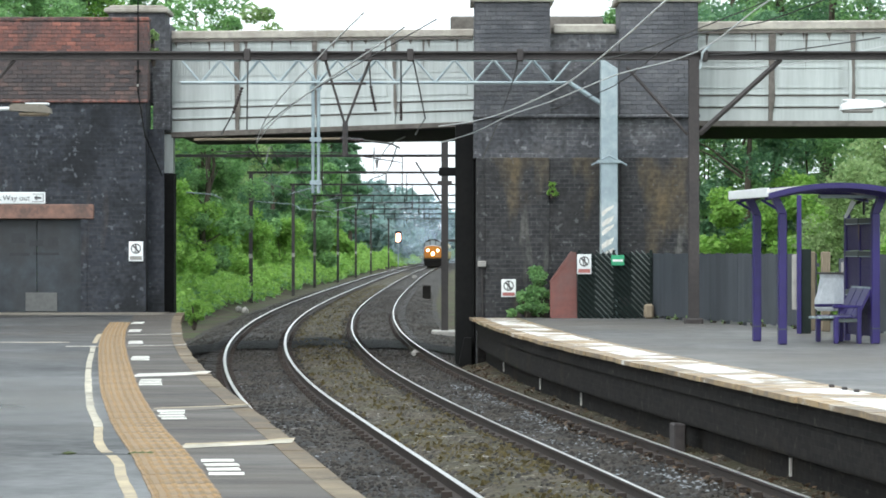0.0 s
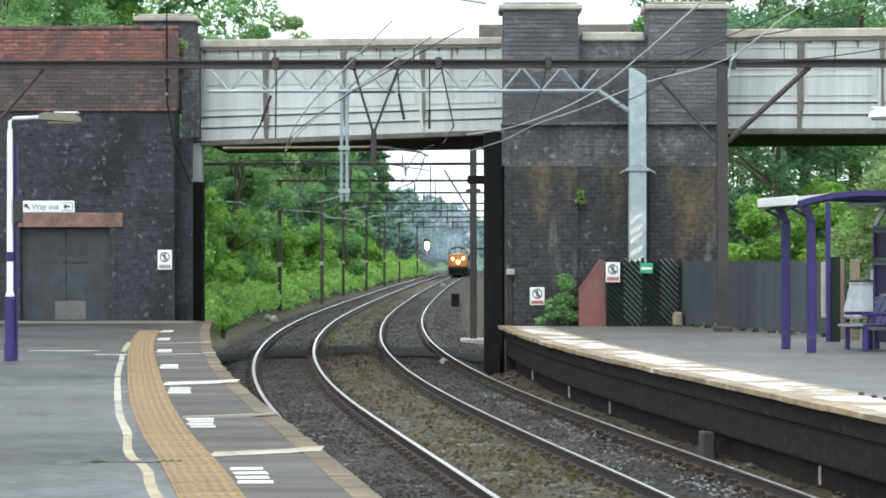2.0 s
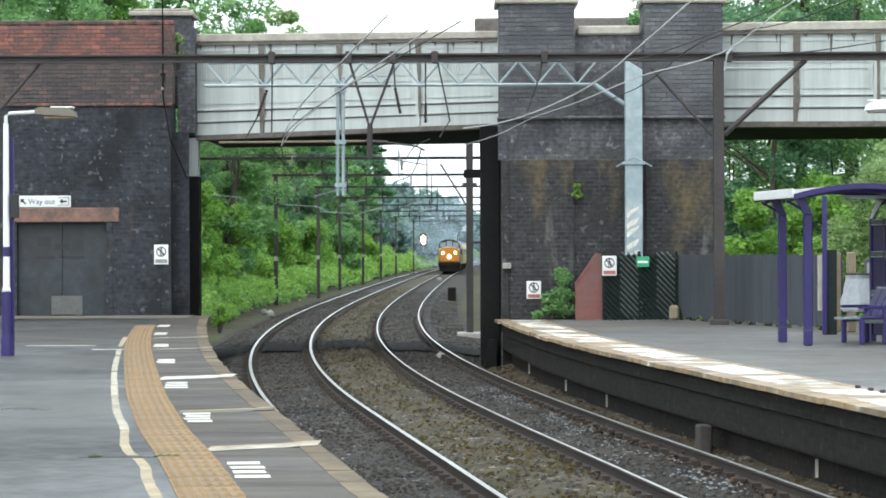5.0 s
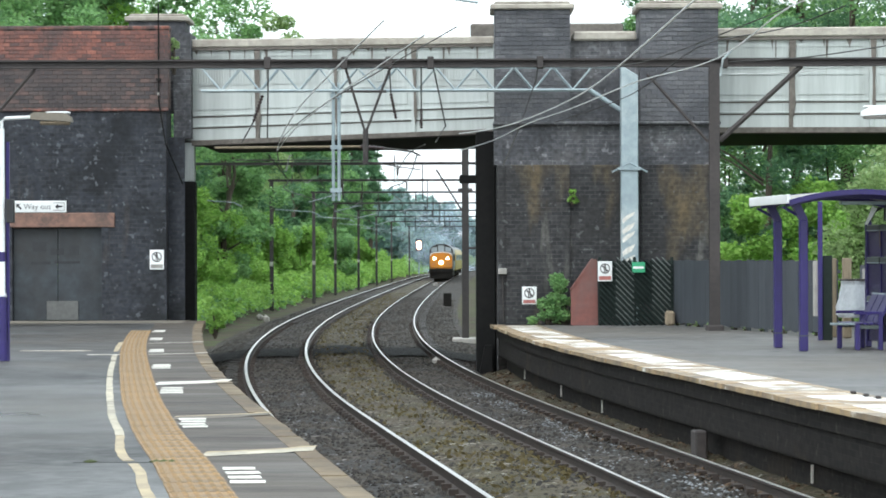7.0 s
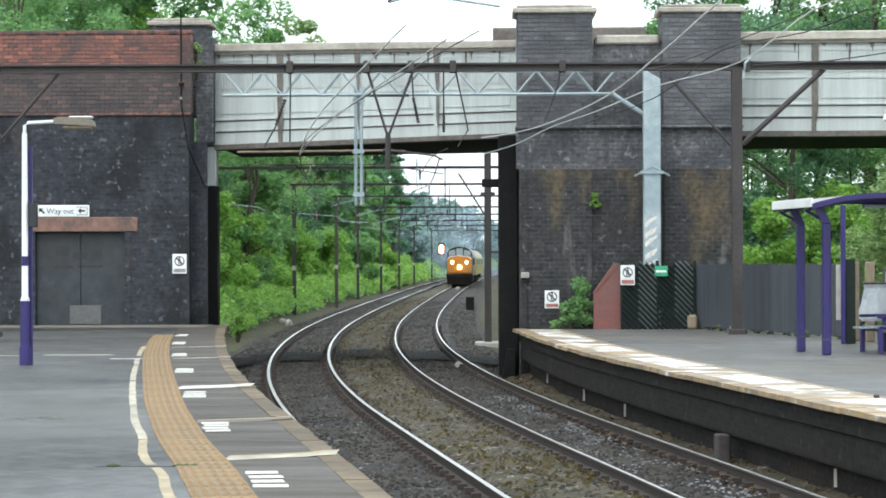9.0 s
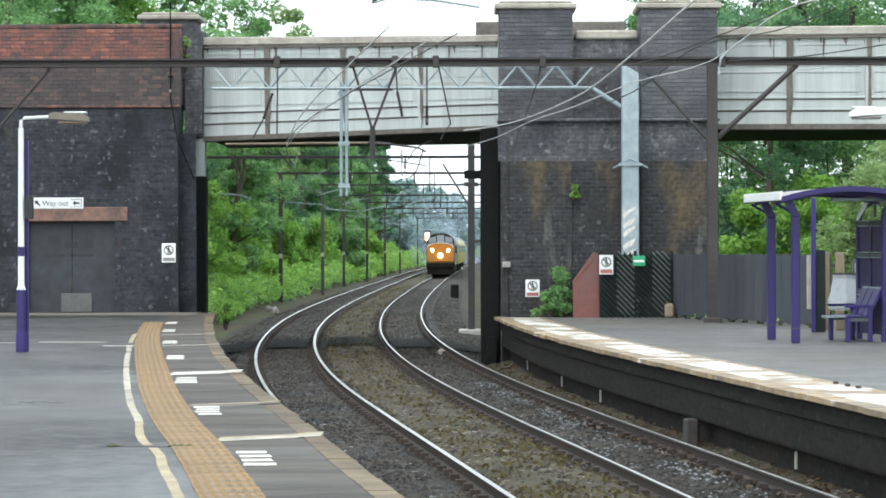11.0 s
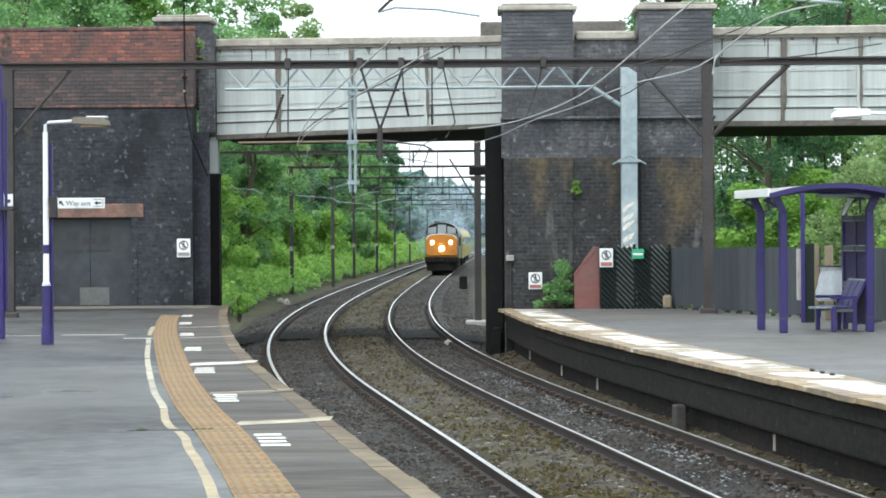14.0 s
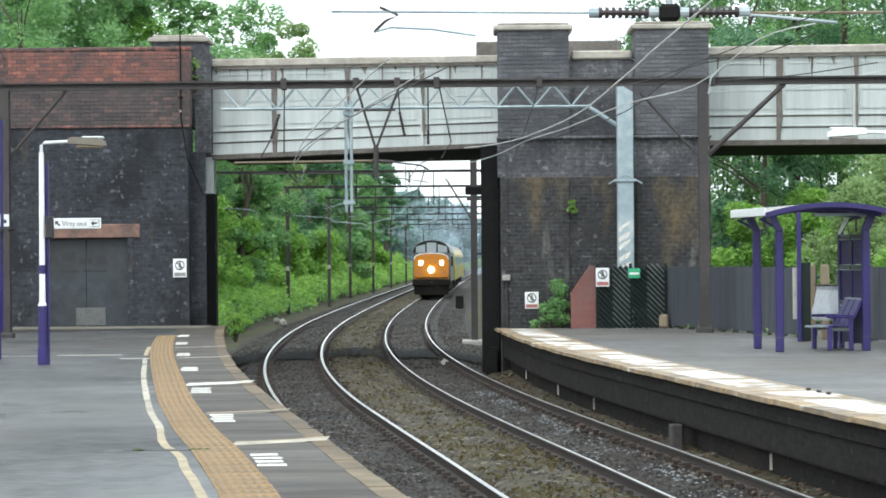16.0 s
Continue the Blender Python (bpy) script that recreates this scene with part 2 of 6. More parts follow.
def glow(name, c, strength):
    m = bpy.data.materials.new(name)
    m.use_nodes = True
    p = m.node_tree.nodes["Principled BSDF"]
    p.inputs["Base Color"].default_value = rgb(c)
    p.inputs["Emission Color"].default_value, p.inputs["Emission Strength"].default_value = rgb(c), strength
    return m


M = dict(
    grass=mat("bank_grass", (0.06, 0.13, 0.025), (0.03, 0.07, 0.015), 0.9, grain=5, coarse=0.4, bump=0.6, blotch=(0.045, 0.05, 0.02)),
    earth=mat("earth", (0.085, 0.068, 0.047), (0.035, 0.029, 0.02), 0.95, grain=5, coarse=0.7, bump=0.6, blotch=(0.06, 0.085, 0.03), spec=0.2),
    ballast=gravel_mat("ballast", (0.00828, 0.00736, 0.0069), (0.03772, 0.0345, 0.03128), (0.04232, 0.03312, 0.023), (0.2392, 0.23, 0.2208), much=(0.44, 0.56), odd=0.985),
    stone=mat("stone", (0.05, 0.041, 0.033), (0.016, 0.014, 0.012), 0.85, grain=9, coarse=0.4, bump=0.0, island=True),
    dirt=gravel_mat("track_dirt", (0.02408, 0.01892, 0.01204), (0.0903, 0.07224, 0.04644), (0.05332, 0.04816, 0.02236), (0.3096, 0.2924, 0.258), stone=15.0, much=(0.45, 0.58), odd=0.97),
    edge_worn=edge_mat("edge_worn", (0.455, 0.51)),
    edge_stone=edge_mat("edge_stone", (0.57, 0.65)),
    asphalt_pale=mat("pale_asphalt", (0.19, 0.184, 0.175), (0.062, 0.061, 0.06), 0.75, grain=7, coarse=0.45, bump=0.15, blotch=(0.115, 0.1, 0.082), wet=0.4, stretch=(0.6, 0.7, 1)),
    red_piece=piece_mat("red_brick_piece", ((0.0845, 0.0572, 0.0559), (0.221, 0.091, 0.0689), (0.13, 0.0676, 0.0598), (0.299, 0.1196, 0.0858)), (0.078, 0.0585, 0.0559)),
    brown_piece=piece_mat("brown_brick_piece", ((0.0468, 0.0403, 0.0416), (0.0936, 0.0728, 0.0676), (0.0585, 0.0494, 0.0507), (0.13, 0.0858, 0.0741)), (0.052, 0.0442, 0.0455)),
    blue_piece=piece_mat("blue_brick_piece", ((0.07392, 0.07504, 0.084), (0.112, 0.112, 0.121), (0.09184, 0.09072, 0.09632), (0.14, 0.14, 0.1478)), (0.056, 0.05712, 0.06384)),
    smoke=smoke_mat("exhaust_smoke", (0.5, 0.6, 0.72), 0.16),
    gap_pale=mat("gap_pale", (0.17, 0.185, 0.18), (0.08, 0.09, 0.085), 0.6, grain=9),
    pane_dark=mat("perforated_panel", (0.02, 0.012, 0.07), (0.014, 0.009, 0.05), 0.4, grain=40, coarse=2.0, bump=0.3),
    rail_green=mat("grey_green_rail", (0.06, 0.075, 0.07), (0.045, 0.055, 0.052), 0.4, grain=6),
    pale_stone=mat("pale_stone", (0.26, 0.275, 0.29), (0.12, 0.125, 0.13), 0.7, grain=9, coarse=0.5, bump=0.0),
    sign_grey=mat("sign_grey", (0.1, 0.09, 0.09), None, 0.5, bump=0.0),
    door_patch=mat("door_patch", (0.13, 0.13, 0.125), (0.085, 0.085, 0.082), 0.7, grain=9),
    footing=mat("footing_strip", (0.2, 0.175, 0.14), (0.14, 0.125, 0.1), 0.8, grain=12, coarse=0.8),
    railtop=mat("rail_top", (0.8, 0.79, 0.77), (0.6, 0.58, 0.55), 0.33, 1.0, grain=30, bump=0.02),
    railrust=mat("rail_rust", (0.05, 0.034, 0.025), (0.026, 0.02, 0.017), 0.8, grain=30),
    sleeper=mat("sleeper", (0.042, 0.038, 0.034), (0.018, 0.016, 0.0145), 0.75, grain=14, stretch=(1, 6, 6), wet=0.3, spec=0.35),
    asphalt=mat("asphalt", (0.1, 0.1, 0.098), (0.016, 0.0165, 0.017), 0.78, grain=8, coarse=0.5, bump=0.3, blotch=(0.045, 0.036, 0.026), wet=0.55, stretch=(0.6, 0.55, 1), spec=0.38),
    slab=mat("edge_slab", (0.11, 0.092, 0.077), (0.03, 0.026, 0.023), 0.8, grain=7, coarse=1.6, bump=0.3, blotch=(0.09, 0.076, 0.06), stretch=(0.35, 1.3, 1), wet=0.25, spec=0.3),
    coping=mat("coping_stone", (0.135, 0.09, 0.044), (0.065, 0.049, 0.033), 0.75, grain=14, coarse=1.5, bump=0.25, blotch=(0.22, 0.17, 0.1)),
    tactile=mat("tactile", (0.29, 0.175, 0.068), (0.165, 0.104, 0.047), 0.7, grain=14, coarse=1.6, bump=0.15, blotch=(0.15, 0.115, 0.072)),
    yellow_line=mat("yellow_line", (0.42, 0.335, 0.2), (0.25, 0.205, 0.14), 0.65, grain=10, coarse=2.0),
    cream_line=mat("cream_line", (0.52, 0.47, 0.36), (0.32, 0.28, 0.21), 0.65, grain=9, coarse=2.5, blotch=(0.22, 0.2, 0.16)),
    # near-black tones hold the shade under the bridge deck
    bridge_shade=gravel_mat("bridge_shade_stones", (0.004, 0.004, 0.004), (0.016, 0.0155, 0.015), (0.009, 0.008, 0.007), (0.06, 0.058, 0.055), much=(0.5, 0.62), odd=0.993, rough=0.95),
    white_paint=mat("white_paint", (0.75, 0.73, 0.66), (0.48, 0.46, 0.41), 0.6, grain=14, coarse=3.0, bump=0.05, blotch=(0.55, 0.52, 0.46)),
    worn_paint=mat("worn_paint", (0.82, 0.8, 0.76), (0.5, 0.46, 0.4), 0.5, grain=5, coarse=1.6, blotch=(0.4, 0.3, 0.18), wet=0.25, stretch=(1.4, 1.0, 1)),
    soot=brick_mat("sooty_brick", ((0.014, 0.0155, 0.021), (0.037, 0.04, 0.049), (0.022, 0.0245, 0.032)), (0.032, 0.034, 0.038), (0.008, 0.009, 0.011), 0.6, course=0.1, length=0.23, specks=(0.095, 0.1, 0.112), drips=(0.05, 0.042, 0.038)),
    blue_brick=brick_mat("blue_brick", ((0.07, 0.07, 0.078), (0.11, 0.11, 0.118), (0.085, 0.083, 0.086)), (0.15, 0.15, 0.152), (0.045, 0.046, 0.052), 0.5, course=0.1, length=0.24, specks=(0.2, 0.2, 0.21), drips=(0.055, 0.056, 0.06)),
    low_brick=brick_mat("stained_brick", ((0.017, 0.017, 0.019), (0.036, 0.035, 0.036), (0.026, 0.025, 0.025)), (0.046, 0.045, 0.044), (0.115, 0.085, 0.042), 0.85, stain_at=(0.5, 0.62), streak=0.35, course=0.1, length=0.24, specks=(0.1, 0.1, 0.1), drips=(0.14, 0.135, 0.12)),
    brown_brick=brick_mat("brown_brick", ((0.045, 0.035, 0.034), (0.08, 0.055, 0.048), (0.036, 0.031, 0.032)), (0.115, 0.1, 0.09), (0.085, 0.048, 0.04), 0.6, specks=(0.13, 0.075, 0.06), course=0.1, length=0.24),
    red_brick=brick_mat("red_brick", ((0.22, 0.082, 0.058), (0.115, 0.053, 0.044), (0.065, 0.044, 0.042)), (0.15, 0.11, 0.095), (0.065, 0.048, 0.045), 1.5, streak=3.2, course=0.1, length=0.24, stain_at=(0.47, 0.57)),
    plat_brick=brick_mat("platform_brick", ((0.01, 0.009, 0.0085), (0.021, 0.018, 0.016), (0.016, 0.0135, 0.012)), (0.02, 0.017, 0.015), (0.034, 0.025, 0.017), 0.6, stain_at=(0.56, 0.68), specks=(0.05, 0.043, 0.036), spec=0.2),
    girder=mat("girder_paint", (0.47, 0.5, 0.48), (0.39, 0.415, 0.4), 0.55, grain=6, coarse=1.6, bump=0.05, blotch=(0.33, 0.345, 0.33), stretch=(2.2, 1, 0.16)),
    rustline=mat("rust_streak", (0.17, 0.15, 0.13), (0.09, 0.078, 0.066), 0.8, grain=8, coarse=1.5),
    copestone=mat("cope_stone", (0.5, 0.46, 0.39), (0.34, 0.31, 0.27), 0.8, grain=7, coarse=0.8, blotch=(0.2, 0.17, 0.14)),
    black_steel=mat("black_steel", (0.006, 0.006, 0.006), (0.011, 0.0105, 0.01), 0.75, grain=8, spec=0.15),
    mast=mat("mast_steel", (0.055, 0.045, 0.042), (0.032, 0.027, 0.026), 0.7, grain=12),
    dark_mast=mat("dark_mast", (0.04, 0.034, 0.032), (0.024, 0.02, 0.02), 0.7, grain=12),
    galv=mat("galvanised", (0.3, 0.36, 0.38), (0.22, 0.27, 0.29), 0.5, 0.2, grain=5, coarse=1.5, blotch=(0.45, 0.49, 0.49)),
    wire=mat("wire", (0.62, 0.63, 0.62), (0.5, 0.51, 0.5), 0.4, 0.0),
    dark_wire=mat("dark_wire", (0.05, 0.048, 0.045), None, 0.6, 0.2),
    insul=mat("insulator_brown", (0.04, 0.025, 0.025), None, 0.25),
    purple=mat("purple_paint", (0.028, 0.017, 0.125), (0.021, 0.013, 0.095), 0.35, grain=5, bump=0.02),
    white=mat("white_enamel", (0.78, 0.79, 0.78), (0.68, 0.69, 0.68), 0.4, grain=5, bump=0.02),
    green=mat("green_sign", (0.05, 0.4, 0.19), None, 0.4, bump=0.0),
    red=mat("red_sign", (0.42, 0.14, 0.12), None, 0.4, bump=0.0),
    ink=mat("ink", (0.02, 0.02, 0.022), None, 0.5, bump=0.0),
    ramp_red=mat("red_ramp", (0.21, 0.078, 0.063), (0.14, 0.062, 0.053), 0.8, grain=9, coarse=1.5, blotch=(0.16, 0.1, 0.09)),
    fence=mat("fence_panel", (0.062, 0.069, 0.078), (0.042, 0.047, 0.055), 0.6, grain=4, coarse=0.9, stretch=(1, 1, 0.3)),
    dark_green=mat("dark_green", (0.01, 0.016, 0.014), (0.016, 0.024, 0.021), 0.75, spec=0.25),
    timber=mat("timber", (0.24, 0.19, 0.13), (0.15, 0.12, 0.08), 0.8, grain=10, stretch=(4, 4, 0.4)),
    concrete=mat("concrete", (0.36, 0.34, 0.31), (0.25, 0.24, 0.22), 0.8, grain=9, coarse=1.2),
    moss=mat("moss", (0.07, 0.085, 0.025), (0.04, 0.05, 0.02), 0.95),
    door=mat("door_sheet", (0.038, 0.046, 0.054), (0.014, 0.017, 0.021), 0.65, grain=3, coarse=1.0, blotch=(0.022, 0.022, 0.022)),
    grime=mat("grime", (0.025, 0.027, 0.03), None, 0.7),
    lintel=mat("lintel_stone", (0.28, 0.15, 0.11), (0.16, 0.1, 0.08), 0.85, grain=5, coarse=3.0, blotch=(0.06, 0.052, 0.05)),
    plank=mat("clear_bag", (0.62, 0.64, 0.66), (0.45, 0.47, 0.49), 0.3, grain=14),
    loco_yellow=mat("loco_yellow", (0.56, 0.2, 0.012), (0.47, 0.165, 0.011), 0.35, grain=3, bump=0.01, blotch=(0.45, 0.19, 0.02)),
    coach_yellow=mat("coach_yellow", (0.44, 0.34, 0.1), (0.36, 0.28, 0.085), 0.4, grain=3, bump=0.01),
    loco_grey=mat("loco_grey", (0.12, 0.13, 0.15), (0.09, 0.1, 0.115), 0.4, grain=3, bump=0.01),
    loco_roof=mat("loco_roof", (0.2, 0.21, 0.22), (0.14, 0.15, 0.16), 0.5, grain=3),
    under=mat("underframe", (0.01, 0.009, 0.0085), (0.017, 0.015, 0.013), 0.85, spec=0.15),
    # pale base colour holds the sky's reflection in the glass
    pane=mat("window_glass", (0.3, 0.36, 0.39), (0.22, 0.27, 0.3), 0.06, bump=0.0),
    lamp=glow("headlamp_glow", (1.0, 0.92, 0.72), 16.0),
    marker=glow("marker_glow", (1.0, 0.9, 0.68), 8.0),
    signal=glow("signal_glow", (1.0, 0.42, 0.25), 9.0),
    bark=mat("bark", (0.09, 0.07, 0.05), (0.05, 0.04, 0.03), 0.9, grain=8, stretch=(3, 3, 0.5)),
    leaf_litter=leaf_mat("leaf_litter", (0.05, 0.033, 0.02), (0.13, 0.085, 0.05), see=0.1),
    leaf_dry=leaf_mat("leaf_dry", (0.085, 0.068, 0.032), (0.15, 0.12, 0.052)),
    leaf=leaf_mat("leaf", (0.153, 0.289, 0.124), (0.307, 0.507, 0.195)),
    leaf_bright=leaf_mat("leaf_bright", (0.182, 0.353, 0.068), (0.365, 0.570, 0.137)),
    leaf_dark=leaf_mat("leaf_dark", (0.094, 0.198, 0.110), (0.187, 0.330, 0.171)),
    leaf_pale=leaf_mat("leaf_pale", (0.22, 0.33, 0.13), (0.38, 0.5, 0.22)),
    # pale and bluish: the haze of distance is mixed into this leaf colour
    leaf_hazed=leaf_mat("leaf_hazed", (0.2, 0.31, 0.3), (0.3, 0.42, 0.38)),
)


# ---- shape helpers ----
def mesh_of(bm, name):
    me = bpy.data.meshes.new(name)
    bm.normal_update()
    bm.to_mesh(me)
    bm.free()
    return me


def part(name, bm, material, parent, label=""):
    ob = new(name, mesh_of(bm, name))
    ob.data.materials.append(M[material] if isinstance(material, str) else material)
    ob.parent = parent
    if label:
        ob["label"] = label
    return ob


def thing(name, bm, material, label, category, group="", kind=""):
    return tagged(part(name, bm, material, None), label, category, group, kind)


def empty(name, m, label, category, group="", kind=""):
    ob = new(name)
    ob.empty_display_size = 0.2
    ob.matrix_basis = m
    return tagged(ob, label, category, group, kind)


def box(bm, x0, x1, y0, y1, z0, z1, bevel=0.0, m=None):
    """A box by its limits, with bevelled edges."""
    vs = [bm.verts.new((x, y, z)) for x in (x0, x1) for y in (y0, y1) for z in (z0, z1)]
    fs = [bm.faces.new([vs[i] for i in f]) for f in ((0, 1, 3, 2), (4, 6, 7, 5), (0, 4, 5, 1), (2, 3, 7, 6), (0, 2, 6, 4), (1, 5, 7, 3))]
    if m is not None:
        bmesh.ops.transform(bm, matrix=m, verts=vs)
    if bevel:
        bmesh.ops.bevel(bm, geom=list({e for f in fs for e in f.edges}), offset=bevel, segments=1, affect="EDGES")
    return bm


def B(*a, **k):
    return box(bmesh.new(), *a, **k)


def tube(bm, pts, r, sides=6, r1=None):
    """A tube through points, tapering to r1, with closed ends."""
    pts = [Vector(p) for p in pts]
    rings = []
    for i, p in enumerate(pts):
        d = (pts[min(i + 1, len(pts) - 1)] - pts[max(i - 1, 0)]).normalized()
        u = d.cross(Vector((0, 0, 1)) if abs(d.z) < 0.95 else Vector((1, 0, 0))).normalized()
        v = d.cross(u)
        rr = r if r1 is None else r + (r1 - r) * i / (len(pts) - 1)
        rings.append([bm.verts.new(p + u * rr * math.cos(a) + v * rr * math.sin(a)) for a in (2 * math.pi * k / sides for k in range(sides))])
    for a, b in zip(rings, rings[1:]):
        for k in range(sides):
            bm.faces.new((a[k], a[(k + 1) % sides], b[(k + 1) % sides], b[k]))
    bm.faces.new(rings[0][::-1])
    bm.faces.new(rings[-1])
    return bm


def T(*a, **k):
    return tube(bmesh.new(), *a, **k)


def prism(bm, outline, y0, y1):
    """A closed outline in x and z, pushed from y0 to y1."""
    a = [bm.verts.new((x, y0, z)) for x, z in outline]
    b = [bm.verts.new((x, y1, z)) for x, z in outline]
    bm.faces.new(a)
    bm.faces.new(b[::-1])
    for i in range(len(a)):
        j = (i + 1) % len(a)
        bm.faces.new((a[j], a[i], b[i], b[j]))
    return bm


class Line:
    """A smooth plan line: x for every y."""

    def __init__(self, rows):
        self.y, self.x = np.array([r[0] for r in rows], float), np.array([r[1] for r in rows], float)
        self.s = np.gradient(self.x, self.y)

    def __call__(self, y):
        if y <= self.y[0]:
            return self.x[0] + self.s[0] * (y - self.y[0])
        if y >= self.y[-1]:
            return self.x[-1] + self.s[-1] * (y - self.y[-1])
        i = int(np.searchsorted(self.y, y)) - 1
        h = self.y[i + 1] - self.y[i]
        u = (y - self.y[i]) / h
        return float((2 * u**3 - 3 * u**2 + 1) * self.x[i] + (u**3 - 2 * u**2 + u) * h * self.s[i]
                     + (-2 * u**3 + 3 * u**2) * self.x[i + 1] + (u**3 - u**2) * h * self.s[i + 1])

    def slope(self, y):
        return (self(y + 0.5) - self(y - 0.5))

    def at(self, y, off=0.0, z=0.0):
        s = self.slope(y)
        k = math.sqrt(1 + s * s)
        return Vector((self(y) + off / k, y - off * s / k, z))


def steps(y0, y1, near=1.0):
    """Stations along y, wider apart far off."""
    out, y = [], y0
    while y < y1:
        out.append(y)
        y += max(near, abs(y) * 0.02)
    return out + [y1]


def sweep(bm, line, outline, ys):
    """An open or closed outline of (offset, z) carried along a plan line."""
    rows = [[bm.verts.new(line.at(y, o, z)) for o, z in outline] for y in ys]
    for a, b in zip(rows, rows[1:]):
        for k in range(len(outline) - 1):
            bm.faces.new((a[k], a[k + 1], b[k + 1], b[k]))
    return bm


TRACK_L = Line([(-40, 7.2), (-10, 4.1), (10, 1.85), (26, -0.14), (32, -0.89), (40, -1.9), (50, -3.1), (60, -4.07), (70, -4.82), (80, -5.38),
                (95, -5.95), (110, -6.28), (130, -6.47), (160, -6.52), (200, -6.42), (250, -6.2), (300, -5.8), (375, -4.9), (450, -3.6), (600, 0.5), (800, 9)])
TRACK_R = Line([(-40, 10.7), (-10, 7.5), (10, 5.2), (26, 3.23), (32, 2.5), (40, 1.5), (50, 0.36), (60, -0.58), (70, -1.31), (80, -1.87),
                (95, -2.43), (110, -2.77), (130, -2.98), (160, -3.04), (200, -2.95), (250, -2.72), (300, -2.32), (375, -1.42), (450, -0.12), (600, 4), (800, 12.5)])
EDGE_L = Line([(-40, 6.3), (0, 1.95), (10, 0.62), (17.4, -0.49), (19, -0.73), (22.65, -1.25), (28.3, -2.08), (34.7, -2.98), (40.6, -3.74), (46.8, -4.46), (55.2, -5.33), (64.5, -6.2), (68.4, -6.5)])
TAC = Line([(-40, 5.0), (0, 0.7), (10, -0.62), (17.4, -1.64), (21.2, -2.22), (24, -2.68), (27, -3.13), (30, -3.56), (35, -4.22), (40.6, -4.94), (47, -5.73), (54.5, -6.57), (60, -7.12)])
YEL = Line([(-40, 4.65), (0, 0.33), (10, -1.0), (17.4, -2.0), (18.8, -2.22), (20.95, -2.555), (21.4, -2.66), (24.85, -3.163), (27, -3.5), (29.65, -3.867), (36.75, -4.8), (41.7, -5.4), (46.8, -6.0), (52, -6.55)])
EDGE_R = Line([(-10, 9.2), (10, 6.55), (20, 5.1), (25.5, 4.25), (30.6, 3.6), (37.1, 2.8), (44.1, 1.98), (52.2, 1.24), (59.5, 0.8), (63, 0.64)])
PZ = 0.95


# ---- the ground ----
def smooth(v, a, b):
    u = min(1.0, max(0.0, (v - a) / (b - a)))
    return u * u * (3 - 2 * u)


def ground_z(x, y):
    """Cutting: level bed under the tracks, banks rising on both sides beyond the bridge."""
    z = -0.42
    left = TRACK_L(y) - 4.0 - x
    if left > 0:
        z += min(left * 0.55, 5.5 + left * 0.08) * smooth(y, 76, 88)
    right = x - TRACK_R(y) - 5.0
    if right > 0:
        z += min(right * 0.5, 5.0 + right * 0.08) * smooth(y, 76, 95)
    if y < 80:
        fence_x = 4.9 + max(0.0, (62 - y) * 0.165)
        z += 1.2 * smooth(x, fence_x + 0.5, fence_x + 3) * (1 - smooth(y, 66, 80))
    return z + 0.12 * noise.noise(Vector((x * 0.3, y * 0.3, 0))) * smooth(abs(x + 3), 4, 9)


def build_ground():
    xs = [-900, -500, -250, -120, -70, -45] + [-34 + 1.0 * i for i in range(66)] + [34, 45, 70, 120, 250, 500, 900]
    ys = [-300, -120, -60, -30] + [-20 + 3.0 * i for i in range(60)] + [165 + 12 * i for i in range(40)] + [700, 900, 1400, 2500]
    verts = [(x, y, ground_z(x, y)) for y in ys for x in xs]
    n = len(xs)
    faces = [(j * n + i, j * n + i + 1, (j + 1) * n + i + 1, (j + 1) * n + i) for j in range(len(ys) - 1) for i in range(n - 1)]
    me = bpy.data.meshes.new("ground")
    me.from_pydata(verts, [], faces)
    me.materials.append(M["earth"])
    me.materials.append(M["grass"])
    for f in me.polygons:
        f.material_index = 1 if f.center.z > 0.15 or abs(f.center.x) > 45 else 0
    return tagged(new("ground", me), "dark earth of the railway cutting and its banks", "ground", kind="structure")


